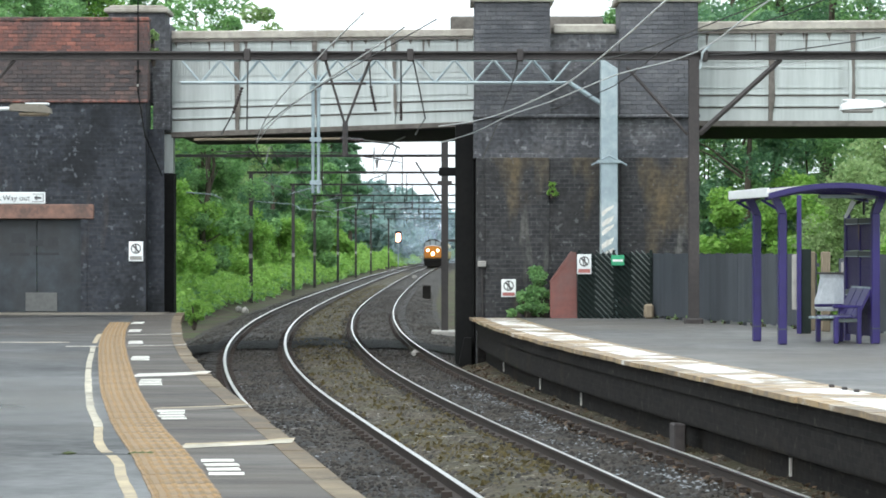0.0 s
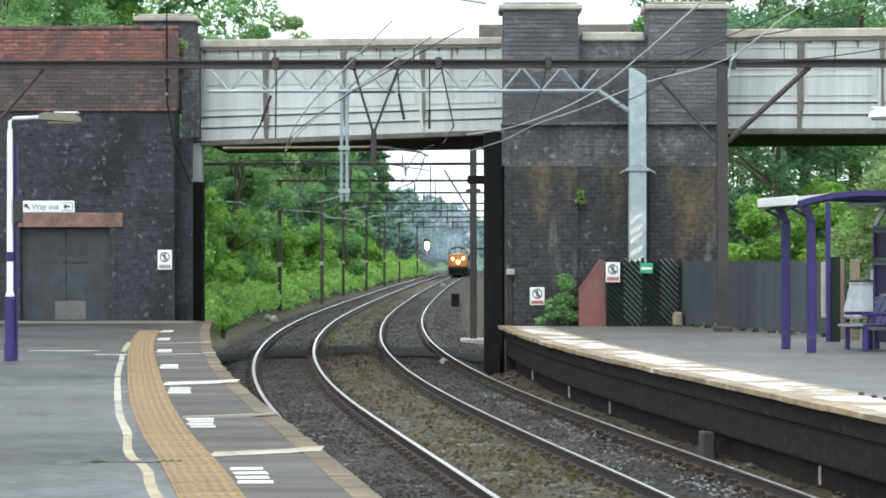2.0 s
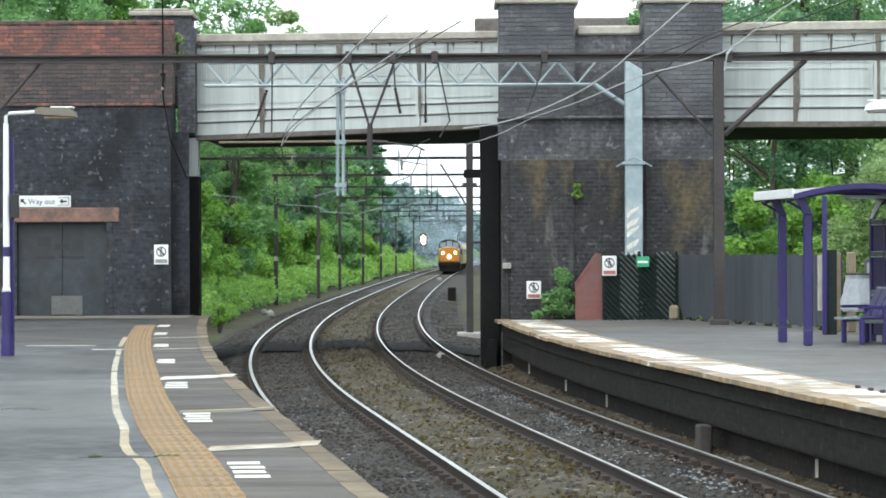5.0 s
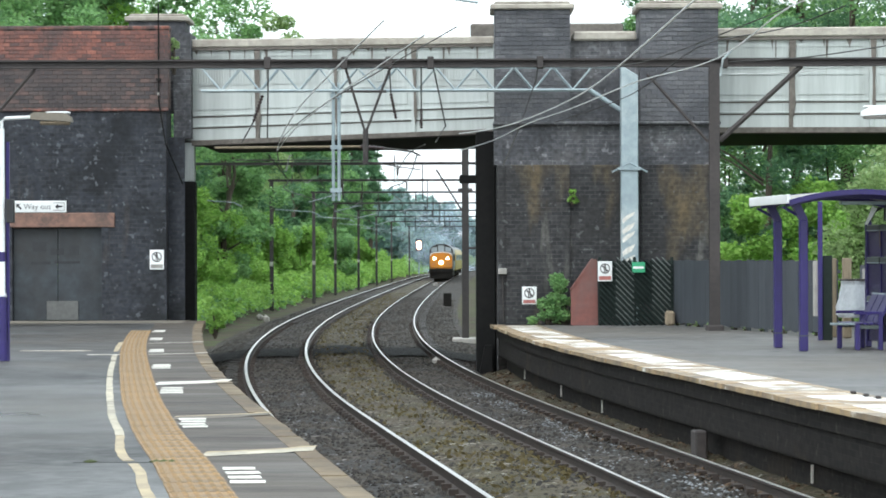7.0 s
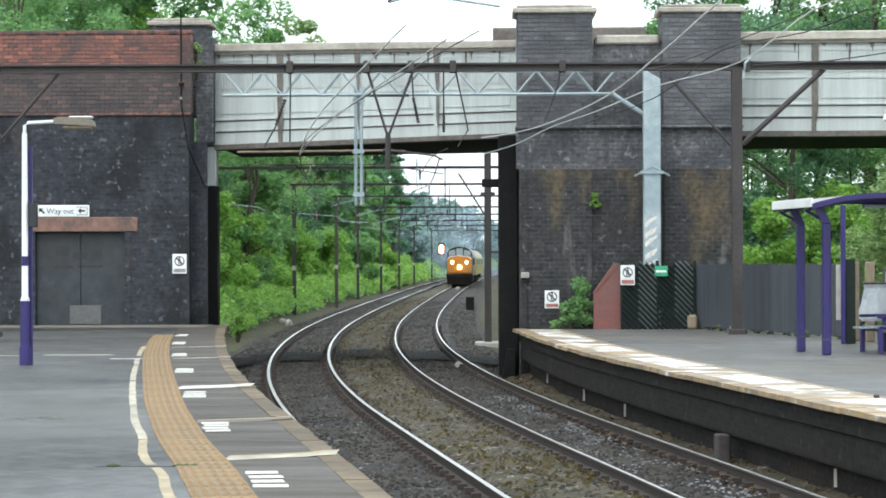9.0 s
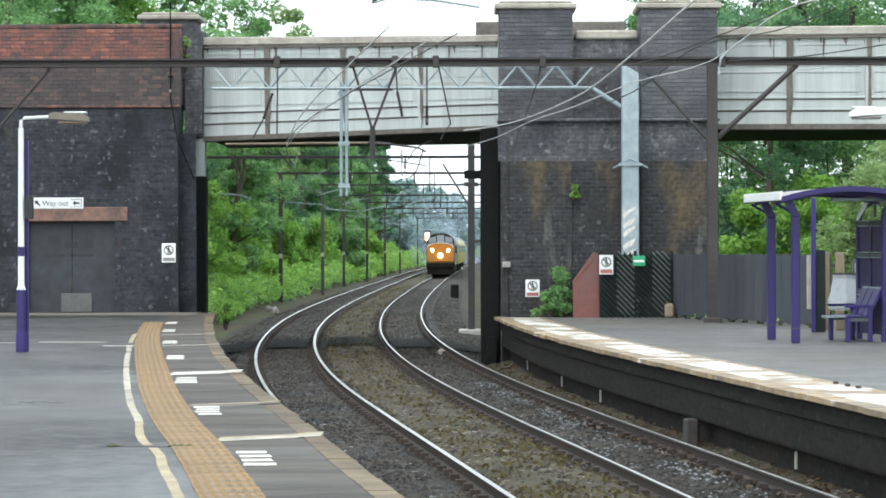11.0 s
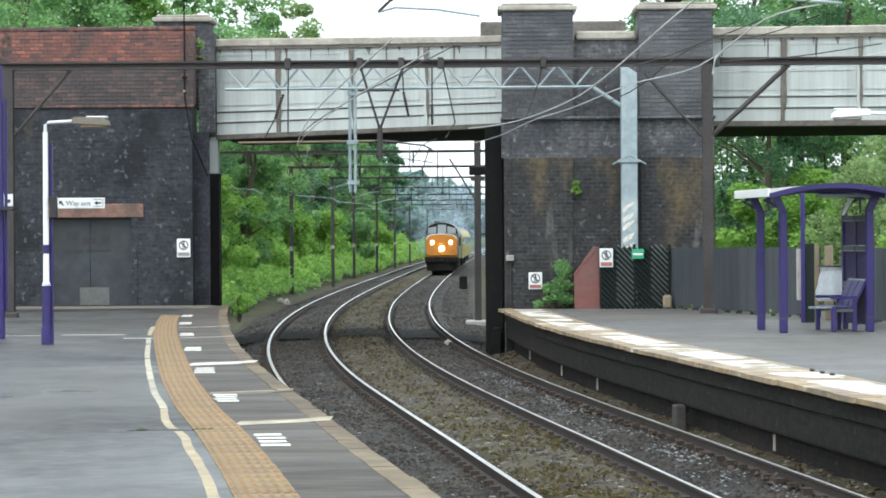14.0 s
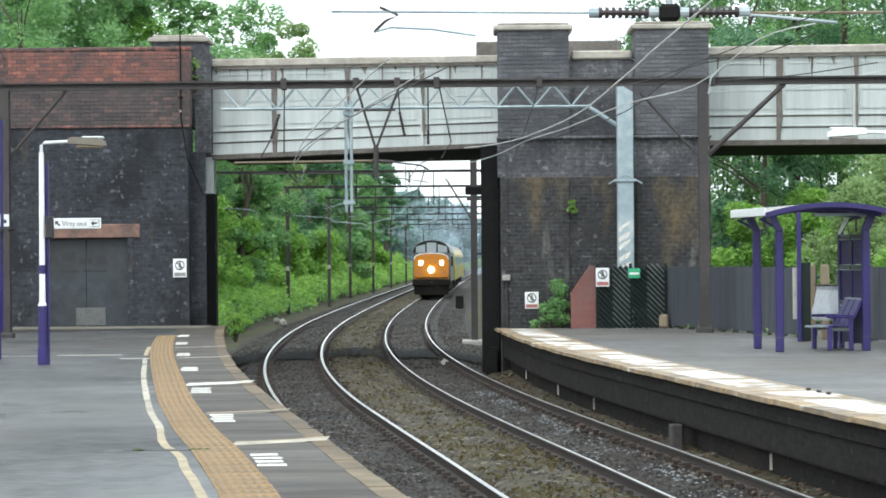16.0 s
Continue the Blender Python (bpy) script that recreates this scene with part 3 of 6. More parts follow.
def build_track(name, line, y0, y1, shine):
    """Ballast bed, two rails with a shiny head, sleepers one by one near the station, chairs."""
    track = empty(name, Matrix(), "railway track with polished rails on dark stone ballast", "railway track", kind="structure")
    ys = steps(y0, y1, 1.0)
    for s in (-0.7525, 0.7525):
        outline = [(s - 0.07, -0.16), (s - 0.07, -0.145), (s - 0.012, -0.125), (s - 0.012, -0.045), (s - 0.036, -0.03), (s - 0.036, -0.004),
                   (s + 0.036, -0.004), (s + 0.036, -0.03), (s + 0.012, -0.045), (s + 0.012, -0.125), (s + 0.07, -0.145), (s + 0.07, -0.16)]
        rail = part("rail", sweep(bmesh.new(), line, outline, ys), "railrust", track, "rusty steel rail with a polished head")
        part("rail_head", sweep(bmesh.new(), line, [(s - shine, -0.0035), (s - shine + 0.004, 0.001), (s + shine - 0.004, 0.001), (s + shine, -0.0035)], ys), "railtop", rail)
    me = mesh_of(B(-1.25, 1.25, -0.125, 0.125, -0.3, -0.165, bevel=0.015), "sleeper")
    me.materials.append(M["sleeper"])
    chairs, y, count = bmesh.new(), 15.0, 0
    while y < 260:
        if count < 290:
            ob = new("sleeper", me)
            ob.parent = track
            jig = random.uniform(-0.02, 0.02)
            ob.matrix_basis = Matrix.Translation(line.at(y, jig, random.uniform(-0.034, -0.012))) @ Matrix.Rotation(-math.atan(line.slope(y)), 4, "Z")
            count += 1
            if y < 110:
                turn = Matrix.Translation(line.at(y)) @ Matrix.Rotation(-math.atan(line.slope(y)), 4, "Z")
                for s in (-0.7525, 0.7525):
                    for o in (-0.13, 0.13):
                        box(chairs, s + o - 0.055, s + o + 0.055, -0.06, 0.06, -0.17, -0.1 + random.uniform(-0.01, 0.01), m=turn)
        y += 0.66
    part("rail_chairs", chairs, "railrust", track, "cast iron rail chairs")["kind"] = "stuff"
    return track


def build_ballast():
    bm = bmesh.new()
    mid = Line([(y, (TRACK_L(y) + TRACK_R(y)) / 2) for y in list(range(-40, 120, 5)) + list(range(120, 800, 20))])
    ys = steps(-30, 780, 0.8)
    offs = [-4.6, -3.9, -3.3, -2.95, -2.6, -2.2, -1.75, -1.3, -1.0, -0.75, -0.4, 0, 0.4, 0.75, 1.0, 1.3, 1.75, 2.2, 2.6, 2.95, 3.3, 3.9, 4.8]
    prof = [-0.46, -0.36, -0.3, -0.22, -0.185, -0.178, -0.175, -0.175, -0.178, -0.18, -0.14, -0.12, -0.14, -0.17, -0.18, -0.175, -0.175, -0.178, -0.185, -0.22, -0.3, -0.36, -0.46]
    rows = []
    for y in ys:
        row = []
        for o, z in zip(offs, prof):
            p = mid.at(y, o)
            row.append(bm.verts.new((p.x, p.y, z + 0.025 * noise.noise(Vector((p.x * 1.7, p.y * 1.1, 3))))))
        rows.append(row)
    for a, b in zip(rows, rows[1:]):
        for k in range(len(offs) - 1):
            bm.faces.new((a[k], a[k + 1], b[k + 1], b[k]))
    bed = thing("ballast_bed", bm, "ballast", "dark wet stone ballast under both tracks", "ballast", kind="structure")
    rough_mid = bmesh.new()
    mrows = []
    for y in steps(-30, 300, 0.5):
        row = []
        for o in np.linspace(-0.8, 0.8, 9):
            wob = 0.12 * noise.noise(Vector((y * 0.8, 5, 1 if o > 0 else 9)))
            p = mid.at(y, o + wob)
            row.append(rough_mid.verts.new((p.x, p.y, -0.08 - 0.1 * (o / 0.8) ** 4 + 0.03 * noise.noise(Vector((p.x * 4, p.y * 3, 0))))))
        mrows.append(row)
    for a, b in zip(mrows, mrows[1:]):
        for k in range(8):
            rough_mid.faces.new((a[k], a[k + 1], b[k + 1], b[k]))
    part("dirt_strip", rough_mid, "dirt", bed, "olive-brown dirt and weeds between the tracks")
    foot = bmesh.new()
    frows = []
    for y in steps(6, 63, 0.4):
        row = []
        for k, o in enumerate((-0.42, -0.2, 0.0, 0.2, 0.4)):
            p = EDGE_R.at(y, o + (0.12 * noise.noise(Vector((y * 0.9, 3, 5))) if k == 0 else 0))
            row.append(foot.verts.new((p.x, p.y, -0.2 + 0.035 * k + 0.05 * noise.noise(Vector((p.x * 3, p.y * 2.2, 8))) - (0.1 if k == 0 else 0))))
        frows.append(row)
    for a, b in zip(frows, frows[1:]):
        for k in range(4):
            foot.faces.new((a[k], a[k + 1], b[k + 1], b[k]))
    part("debris_strip", foot, "dirt", bed, "brown dirt and dead leaves along the platform foot")
    # near-black sheet of stones: the deck's shade painted onto the bed
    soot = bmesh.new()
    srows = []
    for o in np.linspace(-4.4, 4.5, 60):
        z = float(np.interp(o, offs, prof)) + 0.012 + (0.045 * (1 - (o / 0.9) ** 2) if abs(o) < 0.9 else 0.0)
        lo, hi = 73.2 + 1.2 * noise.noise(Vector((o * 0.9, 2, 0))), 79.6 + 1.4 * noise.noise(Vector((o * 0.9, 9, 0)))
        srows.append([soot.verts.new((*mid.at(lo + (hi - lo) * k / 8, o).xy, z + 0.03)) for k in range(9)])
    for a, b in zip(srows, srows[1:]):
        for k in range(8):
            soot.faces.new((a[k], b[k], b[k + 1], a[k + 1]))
    part("sooty_stones", soot, "bridge_shade", bed, "ballast below the bridge with the deck's shade painted in")
    verts, faces = [], []
    for _ in range(45000):
        y = 22 + 160 * random.random() ** 2.3
        o = random.uniform(-4.0, 4.2)
        p = mid.at(y, o)
        if abs(o) < 0.7 and random.random() < 0.3:
            continue
        if any(abs(abs((p.x - tr(y))) - 0.7525) < 0.1 for tr in (TRACK_L, TRACK_R)):
            continue
        z = float(np.interp(o, offs, prof)) + (0.005 if abs(o) > 0.78 else 0.045)
        r = random.uniform(0.014, 0.04)
        b = len(verts)
        for dx, dy, dz in ((1, 0, 0), (0, 1, 0), (-1, 0, 0), (0, -1, 0), (0, 0, 0.8), (0, 0, -0.8)):
            verts.append((p.x + dx * r * random.uniform(0.7, 1.3), p.y + dy * r * random.uniform(0.7, 1.3), z + dz * r))
        for i in range(4):
            faces += [(b + i, b + (i + 1) % 4, b + 4), (b + (i + 1) % 4, b + i, b + 5)]
    me = bpy.data.meshes.new("ballast_stones")
    me.from_pydata(verts, [], faces)
    me.materials.append(M["stone"])
    pale = bmesh.new()
    for line, lo, hi, much in ((TRACK_R, 0.15, 0.58, 750), (TRACK_R, -0.4, 0.2, 260), (TRACK_L, 1.0, 1.7, 420), (TRACK_L, -0.6, 0.6, 160)):
        for _ in range(much):
            y, o = random.uniform(23, 54), random.uniform(lo, hi)
            if noise.noise(Vector((o * 2, y * 0.55, 4))) < random.uniform(-0.25, 0.3):
                continue
            p, r = line.at(y, o, -0.155), random.uniform(0.01, 0.028)
            vs = [pale.verts.new(p + Vector((dx * r * random.uniform(0.6, 1.4), dy * r * random.uniform(0.6, 1.4), dz * r))) for dx, dy, dz in ((1, 0, 0), (0, 1, 0), (-1, 0, 0), (0, -1, 0), (0, 0, 0.7))]
            for i in range(4):
                pale.faces.new((vs[i], vs[(i + 1) % 4], vs[4]))
    tagged(part("pale_stones", pale, "pale_stone", None), "pale blue-grey stones scattered between the rails", "stones", kind="stuff")
    tagged(new("ballast_stones", me), "loose grey and brown ballast stones between the rails", "stones", kind="stuff")
    return bed


def build_platforms():
    ysl = [y for y in steps(-40, 68.3, 1.0)]
    # the surface behind the tactile strip reaches the left-hand boundary
    bm = bmesh.new()
    rows = [[bm.verts.new(TAC.at(y, 0.2, PZ)), bm.verts.new(TAC.at(y, -1.2, PZ)), bm.verts.new((-12, y, PZ)), bm.verts.new((-30, y, PZ)), bm.verts.new((-30, y, -0.5))] for y in ysl]
    for a, b in zip(rows, rows[1:]):
        for k in range(4):
            bm.faces.new((a[k + 1], a[k], b[k], b[k + 1]))
    left = thing("platform_1", bm, "asphalt", "grey asphalt station platform, wet in patches", "platform", kind="structure")
    # edge slabs between the tactile strip and the coping
    bm = bmesh.new()
    rows = [[bm.verts.new(TAC.at(y, 0.19, PZ - 0.002)), bm.verts.new(EDGE_L.at(y, -0.2, PZ - 0.002))] for y in ysl]
    for a, b in zip(rows, rows[1:]):
        bm.faces.new((a[0], b[0], b[1], a[1])[::-1])
    part("edge_paving", bm, "slab", left, "worn brown-grey concrete edge paving")
    wall = sweep(bmesh.new(), EDGE_L, [(-0.12, PZ - 0.14), (-0.12, -0.5)], ysl)
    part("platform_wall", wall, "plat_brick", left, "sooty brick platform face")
    bm = bmesh.new()
    ysr = steps(-10, 63, 1.0)
    rows = [[bm.verts.new(EDGE_R.at(y, 1.12, PZ)), bm.verts.new((max(EDGE_R(y) + 2.0, 6), y, PZ)), bm.verts.new((24, y, PZ))] for y in ysr]
    for a, b in zip(rows, rows[1:]):
        for k in range(2):
            bm.faces.new((a[k], a[k + 1], b[k + 1], b[k]))
    right = thing("platform_2", bm, "asphalt_pale", "grey asphalt station platform with a painted edge", "platform", kind="structure")
    part("painted_edge", sweep(bmesh.new(), EDGE_R, [(0.3, PZ), (1.0, PZ)], ysr), "edge_worn", right, "worn paving along the platform edge")
    part("edge_line", sweep(bmesh.new(), EDGE_R, [(1.0, PZ + 0.002), (1.12, PZ + 0.002)], ysr), "edge_stone", right, "faded yellow line")
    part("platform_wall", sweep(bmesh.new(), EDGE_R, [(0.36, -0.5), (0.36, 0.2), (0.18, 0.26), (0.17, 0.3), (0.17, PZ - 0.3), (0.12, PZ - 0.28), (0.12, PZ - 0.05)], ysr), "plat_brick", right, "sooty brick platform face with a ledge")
    bm = bmesh.new()
    box(bm, 0.8, 24, 63, 63.3, -0.5, PZ)
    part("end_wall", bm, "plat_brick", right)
    return left, right


# ---- the bridge ----
def wall_box(name, mt, label, x0, x1, y0, y1, z0, z1, bevel=0.02, kind="structure", cat="wall"):
    return thing(name, B(x0, x1, y0, y1, z0, z1, bevel=bevel), mt, label, cat, kind=kind)


def girder_span(name, a, b, z0a, z1a, z0b, z1b, panels, label):
    """A painted plate girder from plan point a to b: web, flanges, stiffeners, sunk panels and a stone cope."""
    length = math.hypot(b[0] - a[0], b[1] - a[1])
    turn = math.atan2(b[1] - a[1], b[0] - a[0])
    tilt = math.atan2(z0b - z0a, length)
    g = empty(name, pose(a[0], a[1], z0a, 0, -math.degrees(tilt), math.degrees(turn)), label, "bridge girder", kind="structure")
    h, taper = z1a - z0a, (z1b - z0b) / (z1a - z0a) - 1
    part("web", B(0, length, 0, 0.12, 0.0, h - 0.22), "girder", g)
    part("bottom_flange", B(-0.05, length + 0.05, -0.06, 0.45, -0.14, 0.0, bevel=0.01), "rustline", g, "dark bottom flange")
    part("cope", B(-0.05, length + 0.05, -0.12, 0.5, h - 0.22, h, bevel=0.03), "copestone", g, "weathered stone cope")
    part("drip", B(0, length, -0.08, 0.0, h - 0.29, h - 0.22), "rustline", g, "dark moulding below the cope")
    for z in (0.33, 0.62):
        part("rib", B(0, length, -0.04, 0.0, z, z + 0.05, bevel=0.01), "girder", g)
        part("rib_stain", B(0, length, -0.012, 0.0, z - 0.035, z - 0.002), "rustline", g, "dark strip below the rib")
    w = length / panels
    for i in range(panels):
        x0, x1 = i * w + 0.16, (i + 1) * w - 0.16
        bm = bmesh.new()
        for lo, hi in ((0.78, 1.3), (1.42, h - 0.42)):
            box(bm, x0, x1, -0.022, 0.0, hi - 0.04, hi)
            box(bm, x0, x1, -0.022, 0.0, lo, lo + 0.04)
            box(bm, x0, x0 + 0.04, -0.022, 0.0, lo + 0.04, hi - 0.04)
            box(bm, x1 - 0.04, x1, -0.022, 0.0, lo + 0.04, hi - 0.04)
        for r in range(int((x1 - x0 - 0.2) / 0.075)):
            xr = x0 + 0.1 + 0.075 * r
            box(bm, xr, xr + 0.03, -0.014, 0.0, 1.47, h - 0.48)
        part("panel", bm, "girder", g, "raised panel moulding with fine reeding")
        for r in range(2):
            xs, zs = random.uniform(x0, x1), random.uniform(0.3, 1.1)
            part("rust_streak", prism(bmesh.new(), [(xs, h - 0.3), (xs + random.uniform(0.03, 0.07), h - 0.3), (xs + 0.025, h - 0.3 - zs * 0.6), (xs + 0.01, h - 0.3 - zs)], -0.026, -0.0235), "rustline", g, "dark rust streak")
        if i:
            part("stiffener", B(i * w - 0.05, i * w + 0.05, -0.06, 0.0, 0.0, h - 0.29, bevel=0.008), "girder" if i != 1 else "rustline", g)
        if i:
            part("joint_stain", prism(bmesh.new(), [(i * w - 0.03, h - 0.3), (i * w + 0.12, h - 0.3), (i * w + 0.09, h * 0.45), (i * w + 0.11, 0.55), (i * w + 0.06, 0.2), (i * w + 0.02, 0.5), (i * w + 0.03, h * 0.5)], -0.068, -0.0625), "rustline", g, "rust running down the joint")
        for u in (0.18, 0.45, 0.7):
            xs = (i + u + random.uniform(-0.08, 0.08)) * w
            d, e = random.uniform(0.02, 0.1), random.uniform(0.05, 0.26)
            part("cope_drip", prism(bmesh.new(), [(xs - d, h - 0.29), (xs + d, h - 0.29), (xs + d * 0.5, h - 0.29 - e * 0.5), (xs + d * 0.3, h - 0.29 - e), (xs - d * 0.3, h - 0.29 - e * 0.45)], -0.03, -0.0275), "rustline", g, "dark drip below the cope")
    for piece in g.children:
        for v in piece.data.vertices:
            v.co.z *= 1 + taper * v.co.x / length
    return g


def cap(parent, x0, x1, y0, y1, z):
    part("cap", B(x0 - 0.1, x1 + 0.1, y0 - 0.1, y1 + 0.1, z, z + 0.13, bevel=0.03), "copestone", parent, "weathered stone cap")
    part("cap_top", B(x0, x1, y0, y1, z + 0.13, z + 0.2, bevel=0.05), "copestone", parent)


def build_bridge():
    WY = 68.4
    # left abutment with the door recess left open
    w = empty("wall_west", Matrix(), "sooty brick abutment wall with a red brick parapet", "wall", kind="structure")
    bm = bmesh.new()
    box(bm, -30, -11.4, WY, WY + 1.2, PZ - 1.3, 6.3)
    box(bm, -9.13, -7.5, WY, WY + 1.2, PZ - 1.3, 6.3)
    box(bm, -11.4, -9.13, WY, WY + 1.2, 3.3, 6.3)
    part("brick_face", bm, "soot", w, "soot-blackened brick")
    part("string_course", B(-30, -7.44, WY - 0.06, WY + 0.02, 6.24, 6.32, bevel=0.015), "red_brick", w)
    part("parapet_base", B(-30, -7.43, WY - 0.03, WY + 0.4, 6.32, 7.38), "brown_brick", w, "sooty brown brick")
    part("parapet", B(-30, -7.42, WY - 0.04, WY + 0.4, 7.38, 8.28), "red_brick", w, "weathered red brick parapet")
    part("parapet_top", B(-30, -7.4, WY - 0.06, WY + 0.42, 8.28, 8.4, bevel=0.03), "red_brick", w)
    bm = bmesh.new()
    lo = [bm.verts.new(v) for v in ((-7.5, WY + 0.5, -0.6), (-7.08, WY + 0.5, -0.6), (-9.0, WY + 14, -0.6), (-9.6, WY + 14, -0.6))]
    hi = [bm.verts.new((v.co.x, v.co.y, 5.6)) for v in lo]
    bm.faces.new(hi)
    for i in range(4):
        bm.faces.new((lo[i], lo[(i + 1) % 4], hi[(i + 1) % 4], hi[i]))
    part("return_wall", bm, "soot", w)
    part("upper_return", B(-7.42, -6.98, WY + 1.0, WY + 2.4, 5.6, 8.3), "blue_brick", w)
    part("pilaster", B(-8.6, -7.15, WY + 1.3, WY + 2.6, 6.3, 8.62), "blue_brick", w)
    cap(w, -8.6, -7.15, WY + 1.3, WY + 2.6, 8.62)
    part("lintel", B(-11.45, -8.8, WY - 0.05, WY + 0.3, 3.31, 3.68, bevel=0.02), "lintel", w, "worn sandstone lintel")
    part("jamb", B(-9.13, -8.98, WY - 0.02, WY + 0.3, PZ, 3.31), "soot", w)
    part("footing", B(-30, -6.9, WY - 2.6, WY - 0.01, PZ - 0.1, PZ + 0.004), "footing", w, "dusty concrete strip at the wall foot")
    d = empty("door_1", Matrix(), "closed grey metal double door, grimy", "door", kind="structure")
    part("leaf", B(-11.4, -10.27, WY + 0.16, WY + 0.24, PZ, 3.3, bevel=0.01), "door", d)
    part("leaf", B(-10.26, -9.13, WY + 0.16, WY + 0.24, PZ, 3.3, bevel=0.01), "door", d)
    for x0, x1, z0, z1 in ((-10.9, -10.55, 2.7, 2.95), (-10.45, -10.1, 2.62, 2.78), (-9.98, -9.72, 2.62, 2.85), (-10.35, -9.7, 2.4, 2.46), (-10.95, -10.45, 2.38, 2.45)):
        part("grime_patch", B(x0, x1, WY + 0.148, WY + 0.158, z0, z1), "grime", d)
    part("lower_panel", B(-10.55, -9.75, WY + 0.13, WY + 0.156, PZ + 0.02, PZ + 0.5, bevel=0.008), "door_patch", d, "pale patch panel")
    # left span's bearing column
    c = empty("bridge_column", pose(-7.08, 70.0, -0.4), "steel bridge column, white bracket above a blackened shaft", "column", kind="structure")
    part("shaft", B(-0.16, 0.16, -0.2, 0.4, 0, 4.9, bevel=0.02), "black_steel", c, "black steel shaft")
    part("bracket", B(-0.12, 0.13, -0.15, 0.35, 4.9, 5.9, bevel=0.01), "girder", c, "white painted bracket")
    girder_span("girder_1", (-7.25, 70.0), (0.78, 67.2), 5.55, 8.17, 5.71, 8.0, 4, "pale grey painted plate girder with rust streaks")
    girder_span("girder_2", (6.0, 65.7), (17.5, 64.9), 5.66, 8.05, 5.62, 8.08, 6, "pale grey painted plate girder over the side opening")
    bm = bmesh.new()
    for x0, y0, x1, y1 in ((-7.2, 70.5, 0.9, 67.7), (5.9, 66.2, 17.5, 65.4)):
        vs = [bm.verts.new(v) for v in ((x0, y0, 5.62), (x1, y1, 5.62), (x1, y1 + 9.5, 5.62), (x0, y0 + 9.5, 5.62), (x0, y0, 6.0), (x1, y1, 6.0), (x1, y1 + 9.5, 6.0), (x0, y0 + 9.5, 6.0))]
        for f in ((3, 2, 1, 0), (4, 5, 6, 7), (0, 1, 5, 4), (1, 2, 6, 5), (2, 3, 7, 6), (3, 0, 4, 7)):
            bm.faces.new([vs[i] for i in f])
    thing("bridge_deck", bm, "black_steel", "dark underside of the road bridge deck", "bridge deck", kind="structure")
    # pier
    p = empty("pier", Matrix(), "tall blue brick bridge pier, blackened and stained below", "bridge pier", kind="structure")
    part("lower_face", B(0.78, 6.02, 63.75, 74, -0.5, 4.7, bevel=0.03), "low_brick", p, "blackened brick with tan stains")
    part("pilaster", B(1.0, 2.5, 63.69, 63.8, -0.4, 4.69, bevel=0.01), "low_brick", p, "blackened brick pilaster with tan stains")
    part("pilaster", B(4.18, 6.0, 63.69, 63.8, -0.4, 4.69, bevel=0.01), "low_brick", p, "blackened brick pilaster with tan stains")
    part("middle_face", B(0.72, 6.02, 63.9, 74, 4.7, 5.66), "blue_brick", p)
    part("shaft", B(0.74, 2.52, 63.8, 65.4, 5.7, 8.36), "blue_brick", p, "blue brick shaft")
    part("shaft", B(4.16, 6.0, 63.8, 65.4, 5.7, 8.36), "blue_brick", p, "blue brick shaft")
    part("recess", B(2.52, 4.16, 64.2, 65.2, 5.66, 7.65), "blue_brick", p)
    part("string_course", B(0.7, 6.05, 63.72, 64.6, 5.64, 5.72, bevel=0.02), "blue_brick", p)
    part("recess_cope", B(2.6, 4.1, 64.1, 65.3, 7.65, 7.87, bevel=0.04), "copestone", p, "weathered stone cope")
    cap(p, 0.74, 2.52, 63.8, 65.4, 8.36)
    cap(p, 4.16, 6.0, 63.8, 65.4, 8.36)
    part("far_parapet", B(0.2, 4.4, 74.5, 75, 7.2, 8.95, bevel=0.04), "rustline", p)
    k = empty("corner_column", pose(0.52, 64.8, -0.45), "black steel column at the track side of the pier", "column", kind="structure")
    part("shaft", B(-0.22, 0.24, -0.3, 3, 0, 5.98, bevel=0.02), "black_steel", k)
    part("foot", prism(bmesh.new(), [(-0.2, 0), (0.15, 0), (0.15, 0.9), (-0.02, 0.9)], -0.8, 0.2), "black_steel", k)
    part("arm", B(-0.62, -0.2, 0, 0.25, 4.75, 4.95, bevel=0.02), "black_steel", k)


build_ground()
build_ballast()
build_track("track_1", TRACK_L, -20, 780, 0.034)
build_track("track_2", TRACK_R, -20, 780, 0.021)
build_platforms()
build_bridge()


# ---- platform details ----
def turned(line, y, off=0.0, z=0.0):
    return Matrix.Translation(line.at(y, off, z)) @ Matrix.Rotation(-math.atan(line.slope(y)), 4, "Z")


def strip_piece(name, line, y0, y1, o0, o1, z0, z1, mt, parent, wob=0.0):
    """A piece of paving or paint that follows the platform's curve."""
    ys = np.linspace(y0, y1, max(2, int((y1 - y0) / 0.3) + 1))
    bm = bmesh.new()
    rows = []
    for y in ys:
        a, b = o0 + random.uniform(-wob, wob), o1 + random.uniform(-wob, wob)
        rows.append([bm.verts.new(line.at(y, o, z)) for o, z in ((a, z0), (a, z1), (b, z1), (b, z0))])
    for r, q in zip(rows, rows[1:]):
        for k in range(3):
            bm.faces.new((r[k], r[k + 1], q[k + 1], q[k]))
    bm.faces.new(rows[0][::-1])
    bm.faces.new(rows[-1])
    return part(name, bm, mt, parent)


